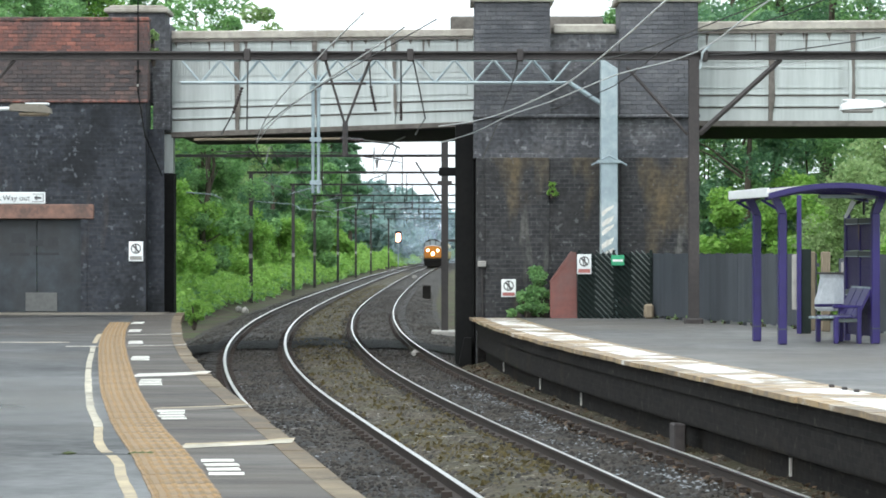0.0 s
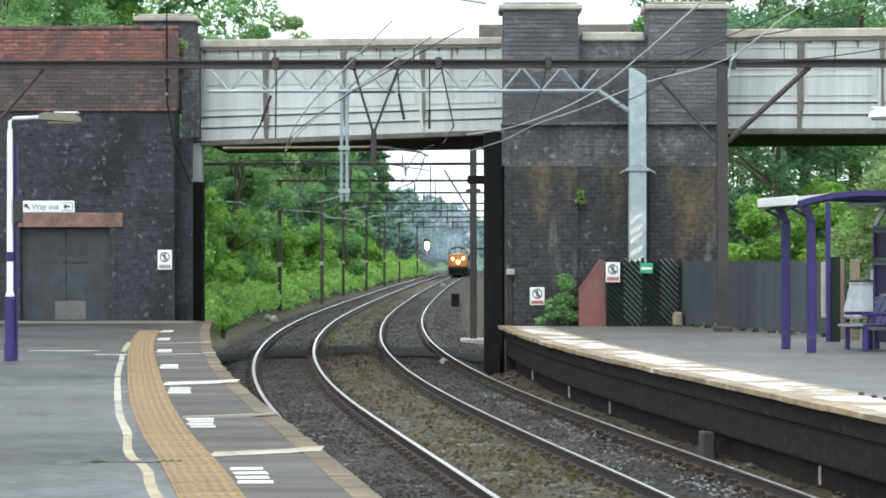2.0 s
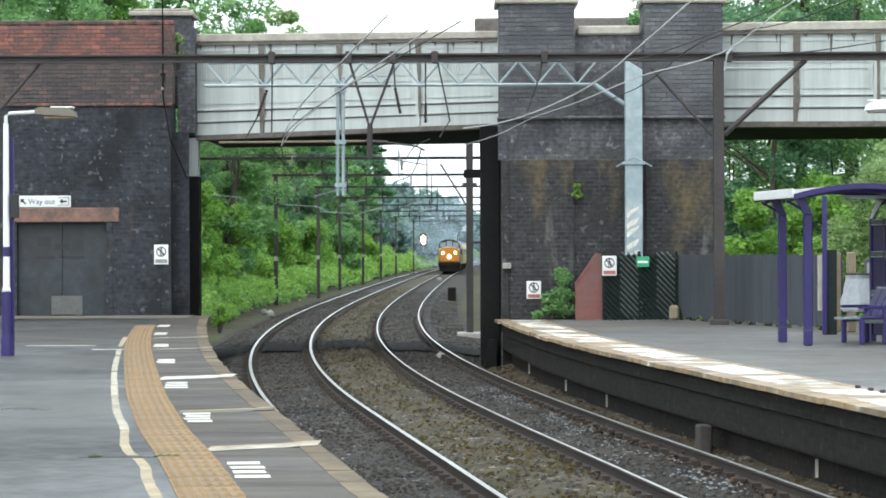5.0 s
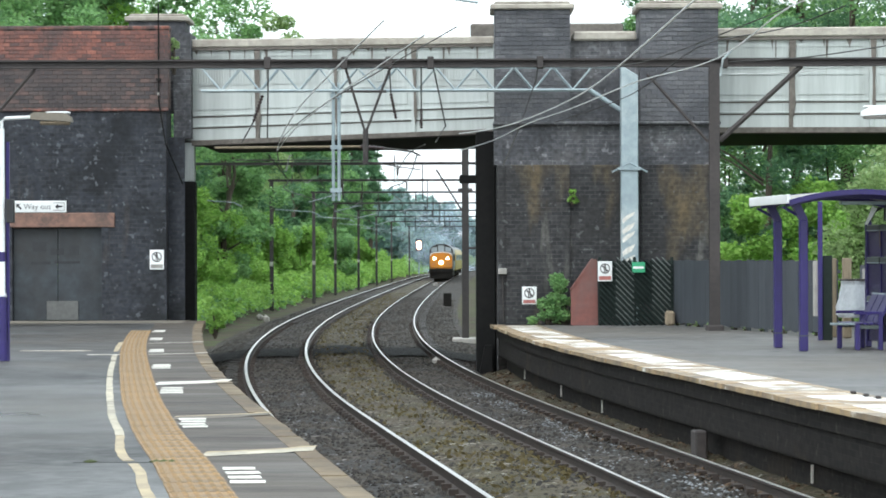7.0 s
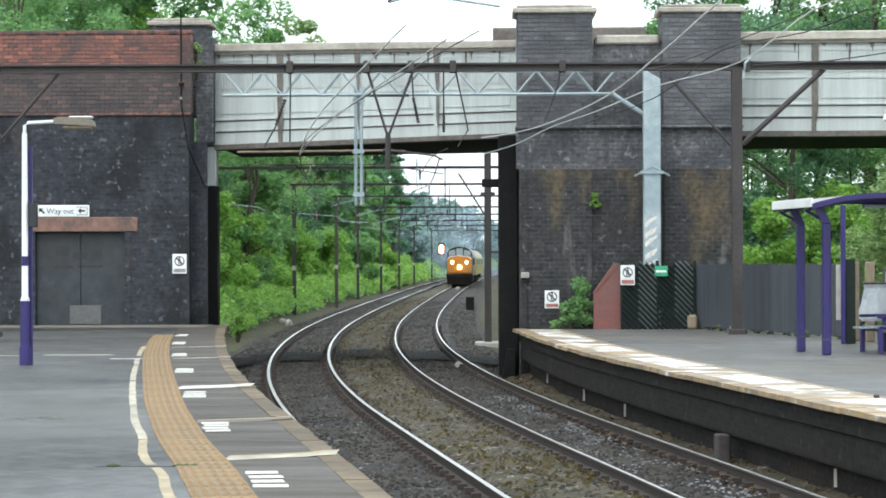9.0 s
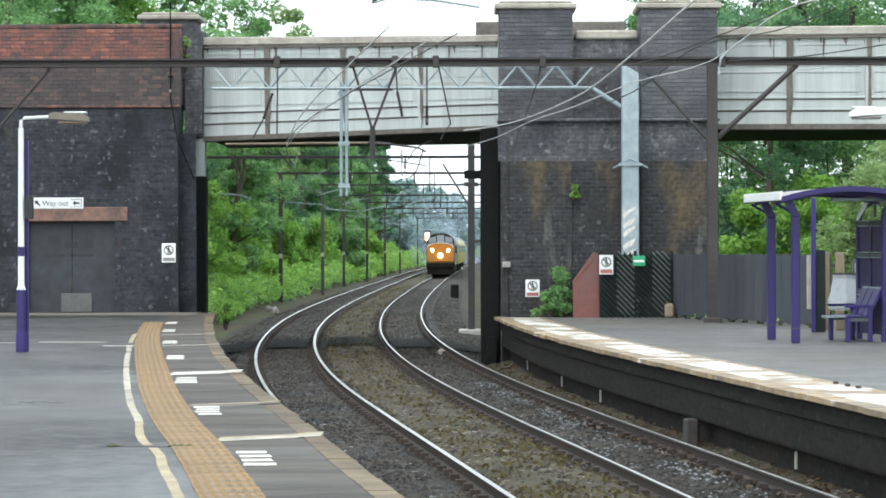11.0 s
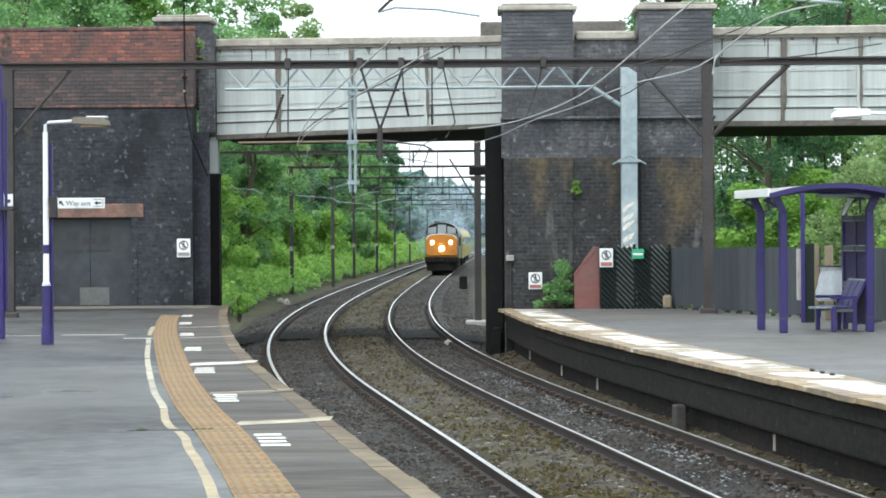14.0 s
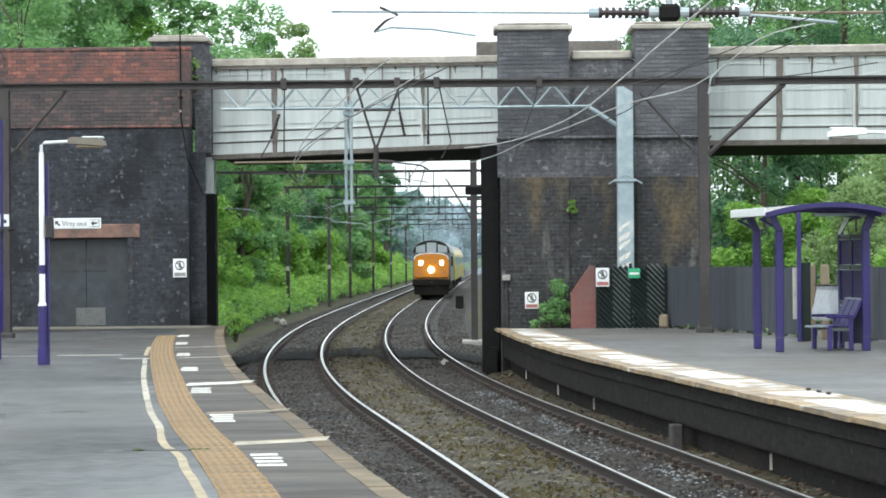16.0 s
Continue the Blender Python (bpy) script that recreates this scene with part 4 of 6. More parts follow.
def build_platform_details():
    left, right = bpy.data.objects["platform_1"], bpy.data.objects["platform_2"]
    # coping stones, one by one
    y = -8.0
    while y < 68:
        n = random.uniform(0.82, 0.98)
        strip_piece("coping_stone", EDGE_L, y, min(y + n - 0.02, 68.3), -0.2, random.uniform(-0.012, 0.012), PZ - 0.16, PZ + random.uniform(0.0, 0.008), "coping", left)
        y += n
    y = 6.0
    while y < 63:
        n = random.uniform(0.85, 1.0)
        strip_piece("coping_stone", EDGE_R, y, min(y + n - 0.02, 63.1), random.uniform(-0.025, 0.025), 0.3, PZ - 0.055, PZ + random.uniform(0.002, 0.012),
                    "edge_stone", right)
        y += n
    # blister slabs
    bm = B(-0.222, 0.222, -0.196, 0.196, -0.03, 0.008)
    for i in range(6):
        for j in range(6):
            x, yy = -0.1875 + 0.075 * i, -0.1625 + 0.065 * j
            lo = [bm.verts.new((x + 0.02 * math.cos(a), yy + 0.02 * math.sin(a), 0.008)) for a in (k * math.pi / 3 for k in range(6))]
            top = [bm.verts.new((x + 0.011 * math.cos(a), yy + 0.011 * math.sin(a), 0.014)) for a in (k * math.pi / 3 for k in range(6))]
            bm.faces.new(top)
            for k in range(6):
                bm.faces.new((lo[k], lo[(k + 1) % 6], top[(k + 1) % 6], top[k]))
    me = mesh_of(bm, "tactile_slab")
    me.materials.append(M["tactile"])
    y = -8.0
    while y < 59:
        ob = new("tactile_slab", me)
        ob.parent = left
        ob.matrix_basis = turned(TAC, y, random.uniform(-0.004, 0.004), PZ + random.uniform(0.0, 0.003)) @ pose(0, 0, 0, random.uniform(-0.3, 0.3), random.uniform(-0.3, 0.3), random.uniform(-0.4, 0.4))
        y += 0.4 * math.cos(math.atan(TAC.slope(y)))
    for y0, y1, mt in ((-8, 21.0, "yellow_line"), (21.3, 24.3, "yellow_line"), (24.36, 30, "cream_line"), (30.1, 36.2, "cream_line"), (36.5, 41.6, "cream_line"), (42.0, 44.4, "cream_line"), (46.0, 51.0, "yellow_line")):
        strip_piece("yellow_line", YEL, y0, y1, -0.04, 0.04, PZ, PZ + 0.004, mt, left, 0.006)
    # worn tail of the line, then two strips painting sky sheen on wet asphalt
    for x0, x1, y, w in ((-6.2, -5.55, 44.6, 0.25), (-7.6, -6.4, 46.5, 0.3), (-9.0, -7.9, 46.2, 0.2)):
        part("worn_line", B(x0, x1, y - w / 2, y + w / 2, PZ, PZ + 0.003), "worn_paint", left, "pale strip, worn line paint and painted wet sheen")
    # painted bands and marks across the edge paving
    for y, w, main in ((21.95, 0.5, "cream_line"), (26.95, 0.5, "footing"), (34.3, 0.8, "worn_paint"), (44.4, 0.5, "footing"), (50.2, 0.6, "footing")):
        for k, (lo, hi, mt) in enumerate(((-0.5, 0.5, main), (0.25, 0.5, "yellow_line" if y < 30 else "white_paint"))):
            bm = bmesh.new()
            z = PZ + 0.0025 + 0.003 * bool(k)
            cols = []
            for u in np.linspace(0, 1, 13):
                a, b = TAC.at(y, 0.23), EDGE_L.at(y + 0.6, -0.005)
                at = a.lerp(b, float(u))
                zz = z + (0.008 if u > 0.8 else 0.0)
                wob = random.uniform(-0.03, 0.03)
                cols.append([bm.verts.new((at.x, at.y + lo * w + wob, zz)), bm.verts.new((at.x, at.y + hi * w + wob, zz))])
            for r, q in zip(cols, cols[1:]):
                bm.faces.new((r[0], q[0], q[1], r[1]))
            part("painted_band", bm, mt, left, "worn painted band")
    for y in (19.8, 26.1, 32.5, 39.6, 46.3, 53.0, 58.6):
        for k in range(4):
            yy = y - 0.6 + 0.4 * k
            m = turned(TAC, yy, 0.375 + 0.01 * k, PZ + 0.004) @ pose(0, 0, 0, 0, 0, random.uniform(-4, 4))
            bm = B(-0.11 - random.uniform(0, 0.03), 0.11 + random.uniform(0, 0.03), -0.11, 0.11 + random.uniform(0, 0.03), -0.002, 0.002, m=m)
            part("painted_mark", bm, "white_paint", left, "white painted bar")
    # cross joints of the edge paving
    y = 14.0
    while y < 66:
        bm = bmesh.new()
        a, b = TAC.at(y, 0.2, PZ + 0.0005), EDGE_L.at(y + 0.2, -0.2, PZ + 0.0005)
        bm.faces.new([bm.verts.new(v) for v in (a, b, b + Vector((0, 0.012, 0)), a + Vector((0, 0.012, 0)))])
        part("paving_joint", bm, "grime", left)
        y += random.uniform(0.9, 1.3)
    # a cracked joint with moss
    part("crack", prism(bmesh.new(), [(-3.05, 0.0), (-2.1, 0.0), (-2.1, 0.002), (-3.05, 0.002)], 21.12, 21.17), "grime", left, "open joint across the asphalt").matrix_basis = pose(0, 0, PZ + 0.001)
    for x in (-2.92, -2.4, -2.34, -2.28):
        bm = bmesh.new()
        bmesh.ops.create_icosphere(bm, subdivisions=1, radius=0.05)
        for v in bm.verts:
            v.co = Vector((x + v.co.x * random.uniform(0.6, 1.6), 21.15 + v.co.y, PZ + max(0.0, v.co.z) * 0.5))
        part("moss_tuft", bm, "moss", left, "tuft of moss")
    for x, y in ((4.62, 30.3), (4.56, 30.8), (4.5, 31.4)):
        part("edge_fitting", B(x - 0.03, x + 0.03, y - 0.05, y + 0.05, PZ, PZ + 0.035, bevel=0.01), "mast", right, "small rusty fitting")
    # right-hand face: marker posts and an old stop
    for y in (30.6, 36.3, 44.5, 49.6, 56.8):
        part("face_marker", B(-0.016, 0.016, -0.014, 0.014, -0.02, 0.19, bevel=0.004, m=turned(EDGE_R, y, 0.33)), "white_paint", right, "thin white painted marker")
    part("stop_post", B(-0.08, 0.08, -0.16, 0.16, -0.35, 0.27, bevel=0.02, m=turned(EDGE_R, 35.5, 0.08)), "mast", right, "old rusty stop post")


build_platform_details()


# ---- overhead line structures ----
def mast_post(parent, x, y, z0, z1, w=0.2, mt="mast"):
    """An H-section steel mast on a concrete base."""
    h, t = w / 2, 0.012
    ring = [(-h, -h), (h, -h), (h, -h + 0.02), (t, -h + 0.02), (t, h - 0.02), (h, h - 0.02), (h, h), (-h, h), (-h, h - 0.02), (-t, h - 0.02), (-t, -h + 0.02), (-h, -h + 0.02)]
    bm = prism(bmesh.new(), ring, z0, z1)
    bmesh.ops.transform(bm, matrix=Matrix(((1, 0, 0, x), (0, 0, 1, y), (0, 1, 0, 0), (0, 0, 0, 1))), verts=bm.verts)
    part("mast", bm, mt, parent, "H-section steel mast")


def beam_section(x0, x1, y, z0, z1, w=0.2):
    """An I-beam along x."""
    h, t = w / 2, 0.012
    ring = [(-h, z0), (h, z0), (h, z0 + 0.04), (t, z0 + 0.04), (t, z1 - 0.04), (h, z1 - 0.04), (h, z1), (-h, z1), (-h, z1 - 0.04), (-t, z1 - 0.04), (-t, z0 + 0.04), (-h, z0 + 0.04)]
    bm = prism(bmesh.new(), ring, x0, x1)
    bmesh.ops.transform(bm, matrix=Matrix(((0, 1, 0, 0), (1, 0, 0, y), (0, 0, 1, 0), (0, 0, 0, 1))), verts=bm.verts)
    return bm


def rib_insulator(parent, a, b, r=0.075, discs=7, mt="insul"):
    a, b = Vector(a), Vector(b)
    bm = bmesh.new()
    d = b - a
    tube(bm, [a, b], r * 0.45, 8)
    for k in range(discs):
        c = a + d * (k + 0.5) / discs
        tube(bm, [c - d * 0.28 / discs, c, c + d * 0.28 / discs], r, 10, r * 0.8)
    part("insulator", bm, mt, parent, "ribbed brown insulator")


def build_station_portal():
    p = empty("overhead_portal", Matrix(), "dark steel overhead line portal spanning both platforms", "overhead portal", "overhead line portals")
    Y = 58.2
    mast_post(p, 5.38, Y, PZ, 6.62, 0.22)
    mast_post(p, -10.62, Y, PZ, 6.62, 0.24)
    for x in (5.38, -10.62):
        part("base", B(x - 0.19, x + 0.19, Y - 0.19, Y + 0.19, PZ - 0.05, PZ + 0.12, bevel=0.03), "mast", p, "dark base")
    bm = beam_section(-10.8, 14, Y, 6.61, 6.79)
    part("beam", bm, "mast", p, "long dark steel beam")
    for a, b, r in (((5.5, Y, 5.02), (7.25, Y, 6.62), 0.065), ((5.25, Y, 5.0), (3.95, Y, 6.45), 0.035), ((-10.5, Y, 5.1), (-9.2, Y, 6.6), 0.04)):
        part("brace", T([a, b], r, 6), "mast", p)
    for pts in (((-2.53, Y, 6.62), (-2.1, Y, 5.2)), ((-1.56, Y, 6.62), (-2.1, Y, 5.2)), ((-2.6, Y, 6.1), (-1.65, Y, 6.1))):
        part("drop_bracket", T(pts, 0.032, 6), "mast", p, "V-shaped drop bracket")
    part("drop_tube", T([(-2.1, Y, 5.25), (-2.1, Y, 4.55)], 0.06, 8), "mast", p)
    for a, b in (((-4.3, Y - 0.1, 6.02), (-4.5, Y - 0.1, 5.45)), ((-1.55, Y - 0.1, 6.05), (-1.44, Y - 0.1, 5.5)), ((-0.9, Y - 0.05, 5.72), (-0.9, Y - 0.05, 5.3))):
        rib_insulator(p, a, b, 0.042, 9)
    for pts in (((-4.18, Y - 0.1, 6.62), (-4.2, Y - 0.1, 5.1)), ((-0.9, Y, 6.62), (-0.9, Y, 5.7)), ((-0.66, Y, 6.7), (-0.5, Y, 5.95), (-0.38, Y, 5.35), (-0.6, Y, 5.0)),
                ((-4.5, Y - 0.1, 5.45), (-4.75, Y - 0.1, 5.0)), ((-1.55, Y - 0.1, 6.05), (-1.58, Y - 0.1, 6.62)), ((1.65, Y, 6.85), (1.55, Y, 6.3), (1.2, Y, 5.3), (0.85, Y, 4.5))):
        part("rod", T(pts, 0.018, 5), "dark_wire", p)
    for x in (-4.2, -2.55, -1.6, -0.7, 1.65, 5.6):
        part("clamp", B(x - 0.07, x + 0.07, Y - 0.13, Y + 0.13, 6.58, 6.84, bevel=0.015), "mast", p)
    tube_bits = bmesh.new()
    tube(tube_bits, [(5.5, Y - 0.15, 6.4), (5.55, Y - 0.2, 6.75), (5.75, Y - 0.2, 6.95)], 0.03, 6)
    part("mast_fitting", tube_bits, "galv", p)
    part("mast_plate", B(-10.74, -10.5, Y - 0.16, Y - 0.14, 3.5, 3.78, bevel=0.01), "white", p, "small white plate")
    part("plate_mark", B(-10.68, -10.56, Y - 0.168, Y - 0.161, 3.58, 3.66), "ink", p)
    return p


def build_truss():
    """Galvanised lattice boom on a box column beside the pier."""
    Y = 63.2
    t = empty("lattice_gantry", Matrix(), "galvanised lattice gantry arm on a square column", "gantry")
    bm = B(3.66, 4.06, Y - 0.2, Y + 0.2, PZ, 6.98, bevel=0.02)
    for v in bm.verts:
        if v.co.z > 6.9 and v.co.x > 3.9:
            v.co.z -= 0.22
    part("column", bm, "galv", t, "pale grey galvanised column with lighter patches")
    for y in (Y - 0.16, Y + 0.16):
        for z in (6.42, 6.96):
            part("chord", T([(-6.1, y, z), (3.7 if z > 6.8 else 3.0, y, z)], 0.03, 6), "galv", t)
        n = 20
        for k in range(n):
            x0, x1 = -6.1 + 9.1 * k / n, -6.1 + 9.1 * (k + 1) / n
            part("lacing_bar", T([(x0, y, 6.42 if k % 2 else 6.96), (x1, y, 6.96 if k % 2 else 6.42)], 0.022, 5), "galv", t)
    for z, w in ((2.3, 0.12), (2.55, 0.16), (2.85, 0.1), (3.05, 0.14), (3.3, 0.08)):
        part("paint_smear", prism(bmesh.new(), [(3.7, z), (3.75 + w, z + 0.12), (3.95, z + 0.2), (3.98, z + 0.28), (3.8, z + 0.2), (3.68, z + 0.1)], Y - 0.206, Y - 0.203), "white_paint", t, "smear of white paint")
    part("strut", T([(2.95, Y, 6.42), (3.7, Y, 5.93)], 0.055, 8), "galv", t, "diagonal strut")
    part("collar", B(3.6, 4.12, Y - 0.25, Y + 0.25, 4.55, 4.62), "galv", t)
    for x in (3.55, 4.17):
        part("collar_arm", T([(3.86, Y - 0.2, 4.72), (x - 0.1 if x < 3.8 else x + 0.1, Y - 0.22, 4.5)], 0.02, 5), "galv", t)
    for x in (-3.03, -2.9):
        part("drop_post", T([(x, Y, 6.6), (x, Y, 3.85)], 0.04, 8), "galv", t, "galvanised drop post")
    for z in (6.3, 5.1, 4.1):
        part("drop_plate", B(-3.1, -2.83, Y - 0.07, Y - 0.06, z - 0.05, z + 0.05), "galv", t)
    arm = T([(-5.8, Y, 5.1), (-2.4, Y, 5.12)], 0.03, 6)
    part("registration_arm", arm, "timber", t, "rusty registration tube")
    rib_insulator(t, (-2.4, Y, 5.12), (-1.85, Y, 5.08), 0.06, 6)
    part("registration_arm", T([(-1.85, Y, 5.08), (-1.2, Y, 5.0), (-1.0, Y, 4.9)], 0.025, 6), "dark_wire", t)
    part("registration_arm", T([(-5.4, Y + 1, 4.85), (-2.5, Y + 1, 4.83), (-1.0, Y + 1, 4.6)], 0.014, 6), "mast", t)
    return t


def build_far_portal(y, xl, xr):
    p = empty("overhead_portal", Matrix(), "dark steel overhead line portal over the cutting", "overhead portal", "overhead line portals")
    zl, zr = ground_z(xl, y) - 0.1, ground_z(xr, y) - 0.1
    mast_post(p, xl, y, zl, 6.7, 0.2, "dark_mast")
    mast_post(p, xr, y, zr, 6.7, 0.2, "dark_mast")
    part("band", B(xl - 0.1, xl + 0.1, y - 0.12, y - 0.105, 2.05, 2.3), "concrete", p, "white band on the mast")
    bm = beam_section(xl - 0.2, xr + 0.2, y, 6.58, 6.7)
    part("beam", bm, "dark_mast", p)
    for line in (TRACK_L, TRACK_R):
        x = line(y)
        part("drop_tube", T([(x + 1.1, y, 6.56), (x + 1.1, y, 5.1)], 0.03, 6), "dark_mast", p)
        part("registration_arm", T([(x + 1.1, y, 5.3), (x + 0.5, y, 5.2), (x - 0.4, y, 4.95)], 0.022, 5), "galv", p)
        rib_insulator(p, (x, y, 6.56), (x, y, 6.1), 0.06, 5)
    part("steady_arm", T([(xl + 0.2, y, 5.1), (xl + 2.2, y, 4.95), (xl + 2.6, y, 4.75)], 0.02, 5), "galv", p)


def build_overhead():
    build_station_portal()
    build_truss()
    rows = ((119, -12.3, 1.6), (145, -10.27, 1.4), (172, -9.5, 1.2), (207, -9.8, 1.5), (240, -9.3, 1.8), (277, -8.9, 2.2), (316, -8.4, 2.6), (369, -7.4, 3.4))
    for r in rows:
        build_far_portal(*r)
    # single mast on a concrete pad beyond the bridge
    m = empty("overhead_mast", pose(0.06, 93.4, -0.45), "dark steel overhead line mast on a concrete pad", "mast")
    mast_post(m, 0, 0, 0.1, 7.6, 0.24, "dark_mast")
    part("pad", B(-0.45, 0.6, -0.9, 0.9, -0.1, 0.2, bevel=0.03), "concrete", m, "concrete pad")
    part("cantilever", T([(0, 0, 4.4), (-1.0, 0, 6.0)], 0.035, 6), "mast", m)
    part("bracket", B(0.1, 0.55, -0.05, 0.05, 3.25, 3.33), "mast", m)
    part("bracket", B(-0.25, 0.25, -0.08, 0.08, 5.2, 5.35), "mast", m)
    # near support over the platforms, with its two large insulators
    n = empty("overhead_support", Matrix.Translation((0, 0, 2.55)) @ Matrix.Scale(1.212, 4) @ Matrix.Translation((0, 0, -2.55)), "overhead registration tube with two ribbed insulators", "overhead support")
    Y, Z = 33.0, 5.95
    part("tube", T([(-1.75, Y, Z + 0.03), (1.72, Y, Z - 0.02)], 0.02, 6), "galv", n)
    rib_insulator(n, (1.8, Y, Z - 0.02), (2.5, Y, Z - 0.03), 0.085, 8)
    rib_insulator(n, (3.0, Y, Z - 0.03), (3.7, Y, Z - 0.03), 0.085, 8)
    part("clamp", B(2.62, 2.9, Y - 0.14, Y + 0.14, Z - 0.14, Z + 0.08, bevel=0.04), "black_steel", n, "black centre clamp")
    for x in (1.76, 2.56, 2.95, 3.76):
        part("end_fitting", T([(x - 0.07, Y, Z - 0.025), (x + 0.07, Y, Z - 0.025)], 0.07, 10), "galv", n)
    part("tube", T([(3.76, Y, Z - 0.04), (5.6, Y, Z - 0.05)], 0.022, 6), "timber", n)
    part("stay", T([(3.8, Y, Z - 0.06), (5.0, Y, Z - 0.18)], 0.022, 6), "galv", n)
    part("hook", T([(-1.1, Y, Z + 0.08), (-0.85, Y, Z - 0.03), (-1.02, Y, Z - 0.1), (-1.18, Y, Z - 0.25)], 0.022, 6), "mast", n)
    part("steady_arm", T([(-1.18, Y, Z - 0.25), (-0.95, Y, Z - 0.19), (-0.4, Y, Z - 0.22), (0.18, Y, Z - 0.31)], 0.018, 6), "galv", n)
    part("hanger", T([(2.76, Y, Z + 0.05), (2.76, Y, 7.6)], 0.05, 8), "galv", n)
    part("beam", B(-9.0, 8.6, Y - 0.1, Y + 0.1, 7.6, 7.78), "mast", n)
    for x in (-8.9, 8.5):
        mast_post(n, x, Y, PZ, 7.6, 0.24)


build_overhead()


def wire(name, pts, r, mt, label):
    """A hanging wire through points, smoothed."""
    pts = [Vector(p) for p in pts]
    out = []
    for i in range(len(pts) - 1):
        p0, p1, p2, p3 = pts[max(i - 1, 0)], pts[i], pts[i + 1], pts[min(i + 2, len(pts) - 1)]
        for k in range(4):
            u = k / 4
            out.append(0.5 * (2 * p1 + (p2 - p0) * u + (2 * p0 - 5 * p1 + 4 * p2 - p3) * u * u + (3 * p1 - p0 - 3 * p2 + p3) * u**3))
    out.append(pts[-1])
    thing(name, T(out, r, 5), mt, label, "overhead wire", "overhead wires")


def build_wires():
    lab = "thin overhead line wire hanging above the tracks"
    wire("contact_wire", [(3.0, 28, 5.7), (2.64, 32, 5.49), (2.37, 36, 5.33), (1.98, 44, 5.22), (1.26, 52, 5.2), (0.64, 60, 5.37), (-0.1, 64, 5.45)], 0.013, "wire", lab)
    wire("catenary_wire", [(5.2, 36, 6.1), (4.6, 38, 6.05), (3.8, 40.5, 5.5), (2.9, 45, 5.45), (1.95, 48, 5.18), (1.3, 54, 5.2), (0.66, 59, 5.08), (-0.1, 64, 5.05)], 0.011, "wire", lab)
    wire("feeder_wire", [(6.2, 44, 6.6), (5.42, 46, 6.4), (4.5, 52, 6.55), (3.5, 56, 5.9), (2.0, 60, 5.5)], 0.011, "dark_wire", lab)
    wire("feeder_wire", [(9.2, 57, 7.0), (7.3, 57.4, 6.75), (5.7, 58.0, 6.7)], 0.014, "dark_wire", lab)
    wire("feeder_wire", [(9.6, 58.6, 6.95), (8.5, 58.6, 6.72), (7.1, 58.6, 6.5), (5.5, 58.6, 6.48)], 0.012, "wire", lab)
    wire("feeder_wire", [(5.5, 36, 6.35), (4.3, 42, 6.1), (3.2, 50, 6.1), (2.0, 56, 6.45)], 0.01, "dark_wire", lab)
    for off, za, zb, r in ((0.05, 5.42, 5.08, 0.011), (0.5, 5.25, 5.05, 0.011), (0.85, 5.35, 5.25, 0.009)):
        wire("contact_wire" if off < 0.6 else "catenary_wire", [TRACK_L.at(y, off * (64 - y) / 28, za + (zb - za) * (y - 34) / 30) for y in (33, 40, 48, 56, 64)], r, "dark_wire" if off > 0.6 else "wire", lab)
    for line in (TRACK_L, TRACK_R):
        zs = {64: 4.95, 80: 4.8, 93: 4.85, 119: 4.95, 145: 4.95, 172: 4.95, 207: 4.95, 240: 4.95, 277: 4.95, 316: 4.95, 369: 4.95}
        wire("contact_wire", [line.at(y, 0.2 if k % 2 else -0.2, z) for k, (y, z) in enumerate(zs.items())], 0.018, "dark_wire", lab)
        pts = []
        ys = list(zs)
        for a, b in zip(ys, ys[1:]):
            pts += [line.at(a, 0, 6.05 if a > 90 else 5.2), line.at((a + b) / 2, 0, 5.45 if a > 90 else 5.3)]
        wire("catenary_wire", pts, 0.016, "dark_wire", lab)


build_wires()


# ---- signs ----
def text_part(body, size, m, material, parent, label=""):
    cu = bpy.data.curves.new("lettering", "FONT")
    cu.body, cu.size, cu.extrude, cu.align_x, cu.align_y = body, size, 0.001, "CENTER", "CENTER"
    tmp = new("lettering_curve", cu)
    me = bpy.data.meshes.new_from_object(tmp.evaluated_get(bpy.context.evaluated_depsgraph_get()))
    bpy.data.objects.remove(tmp)
    ob = new("lettering", me)
    me.materials.clear()
    me.materials.append(M[material])
    ob.parent, ob.matrix_basis = parent, m
    if label:
        ob["label"] = label


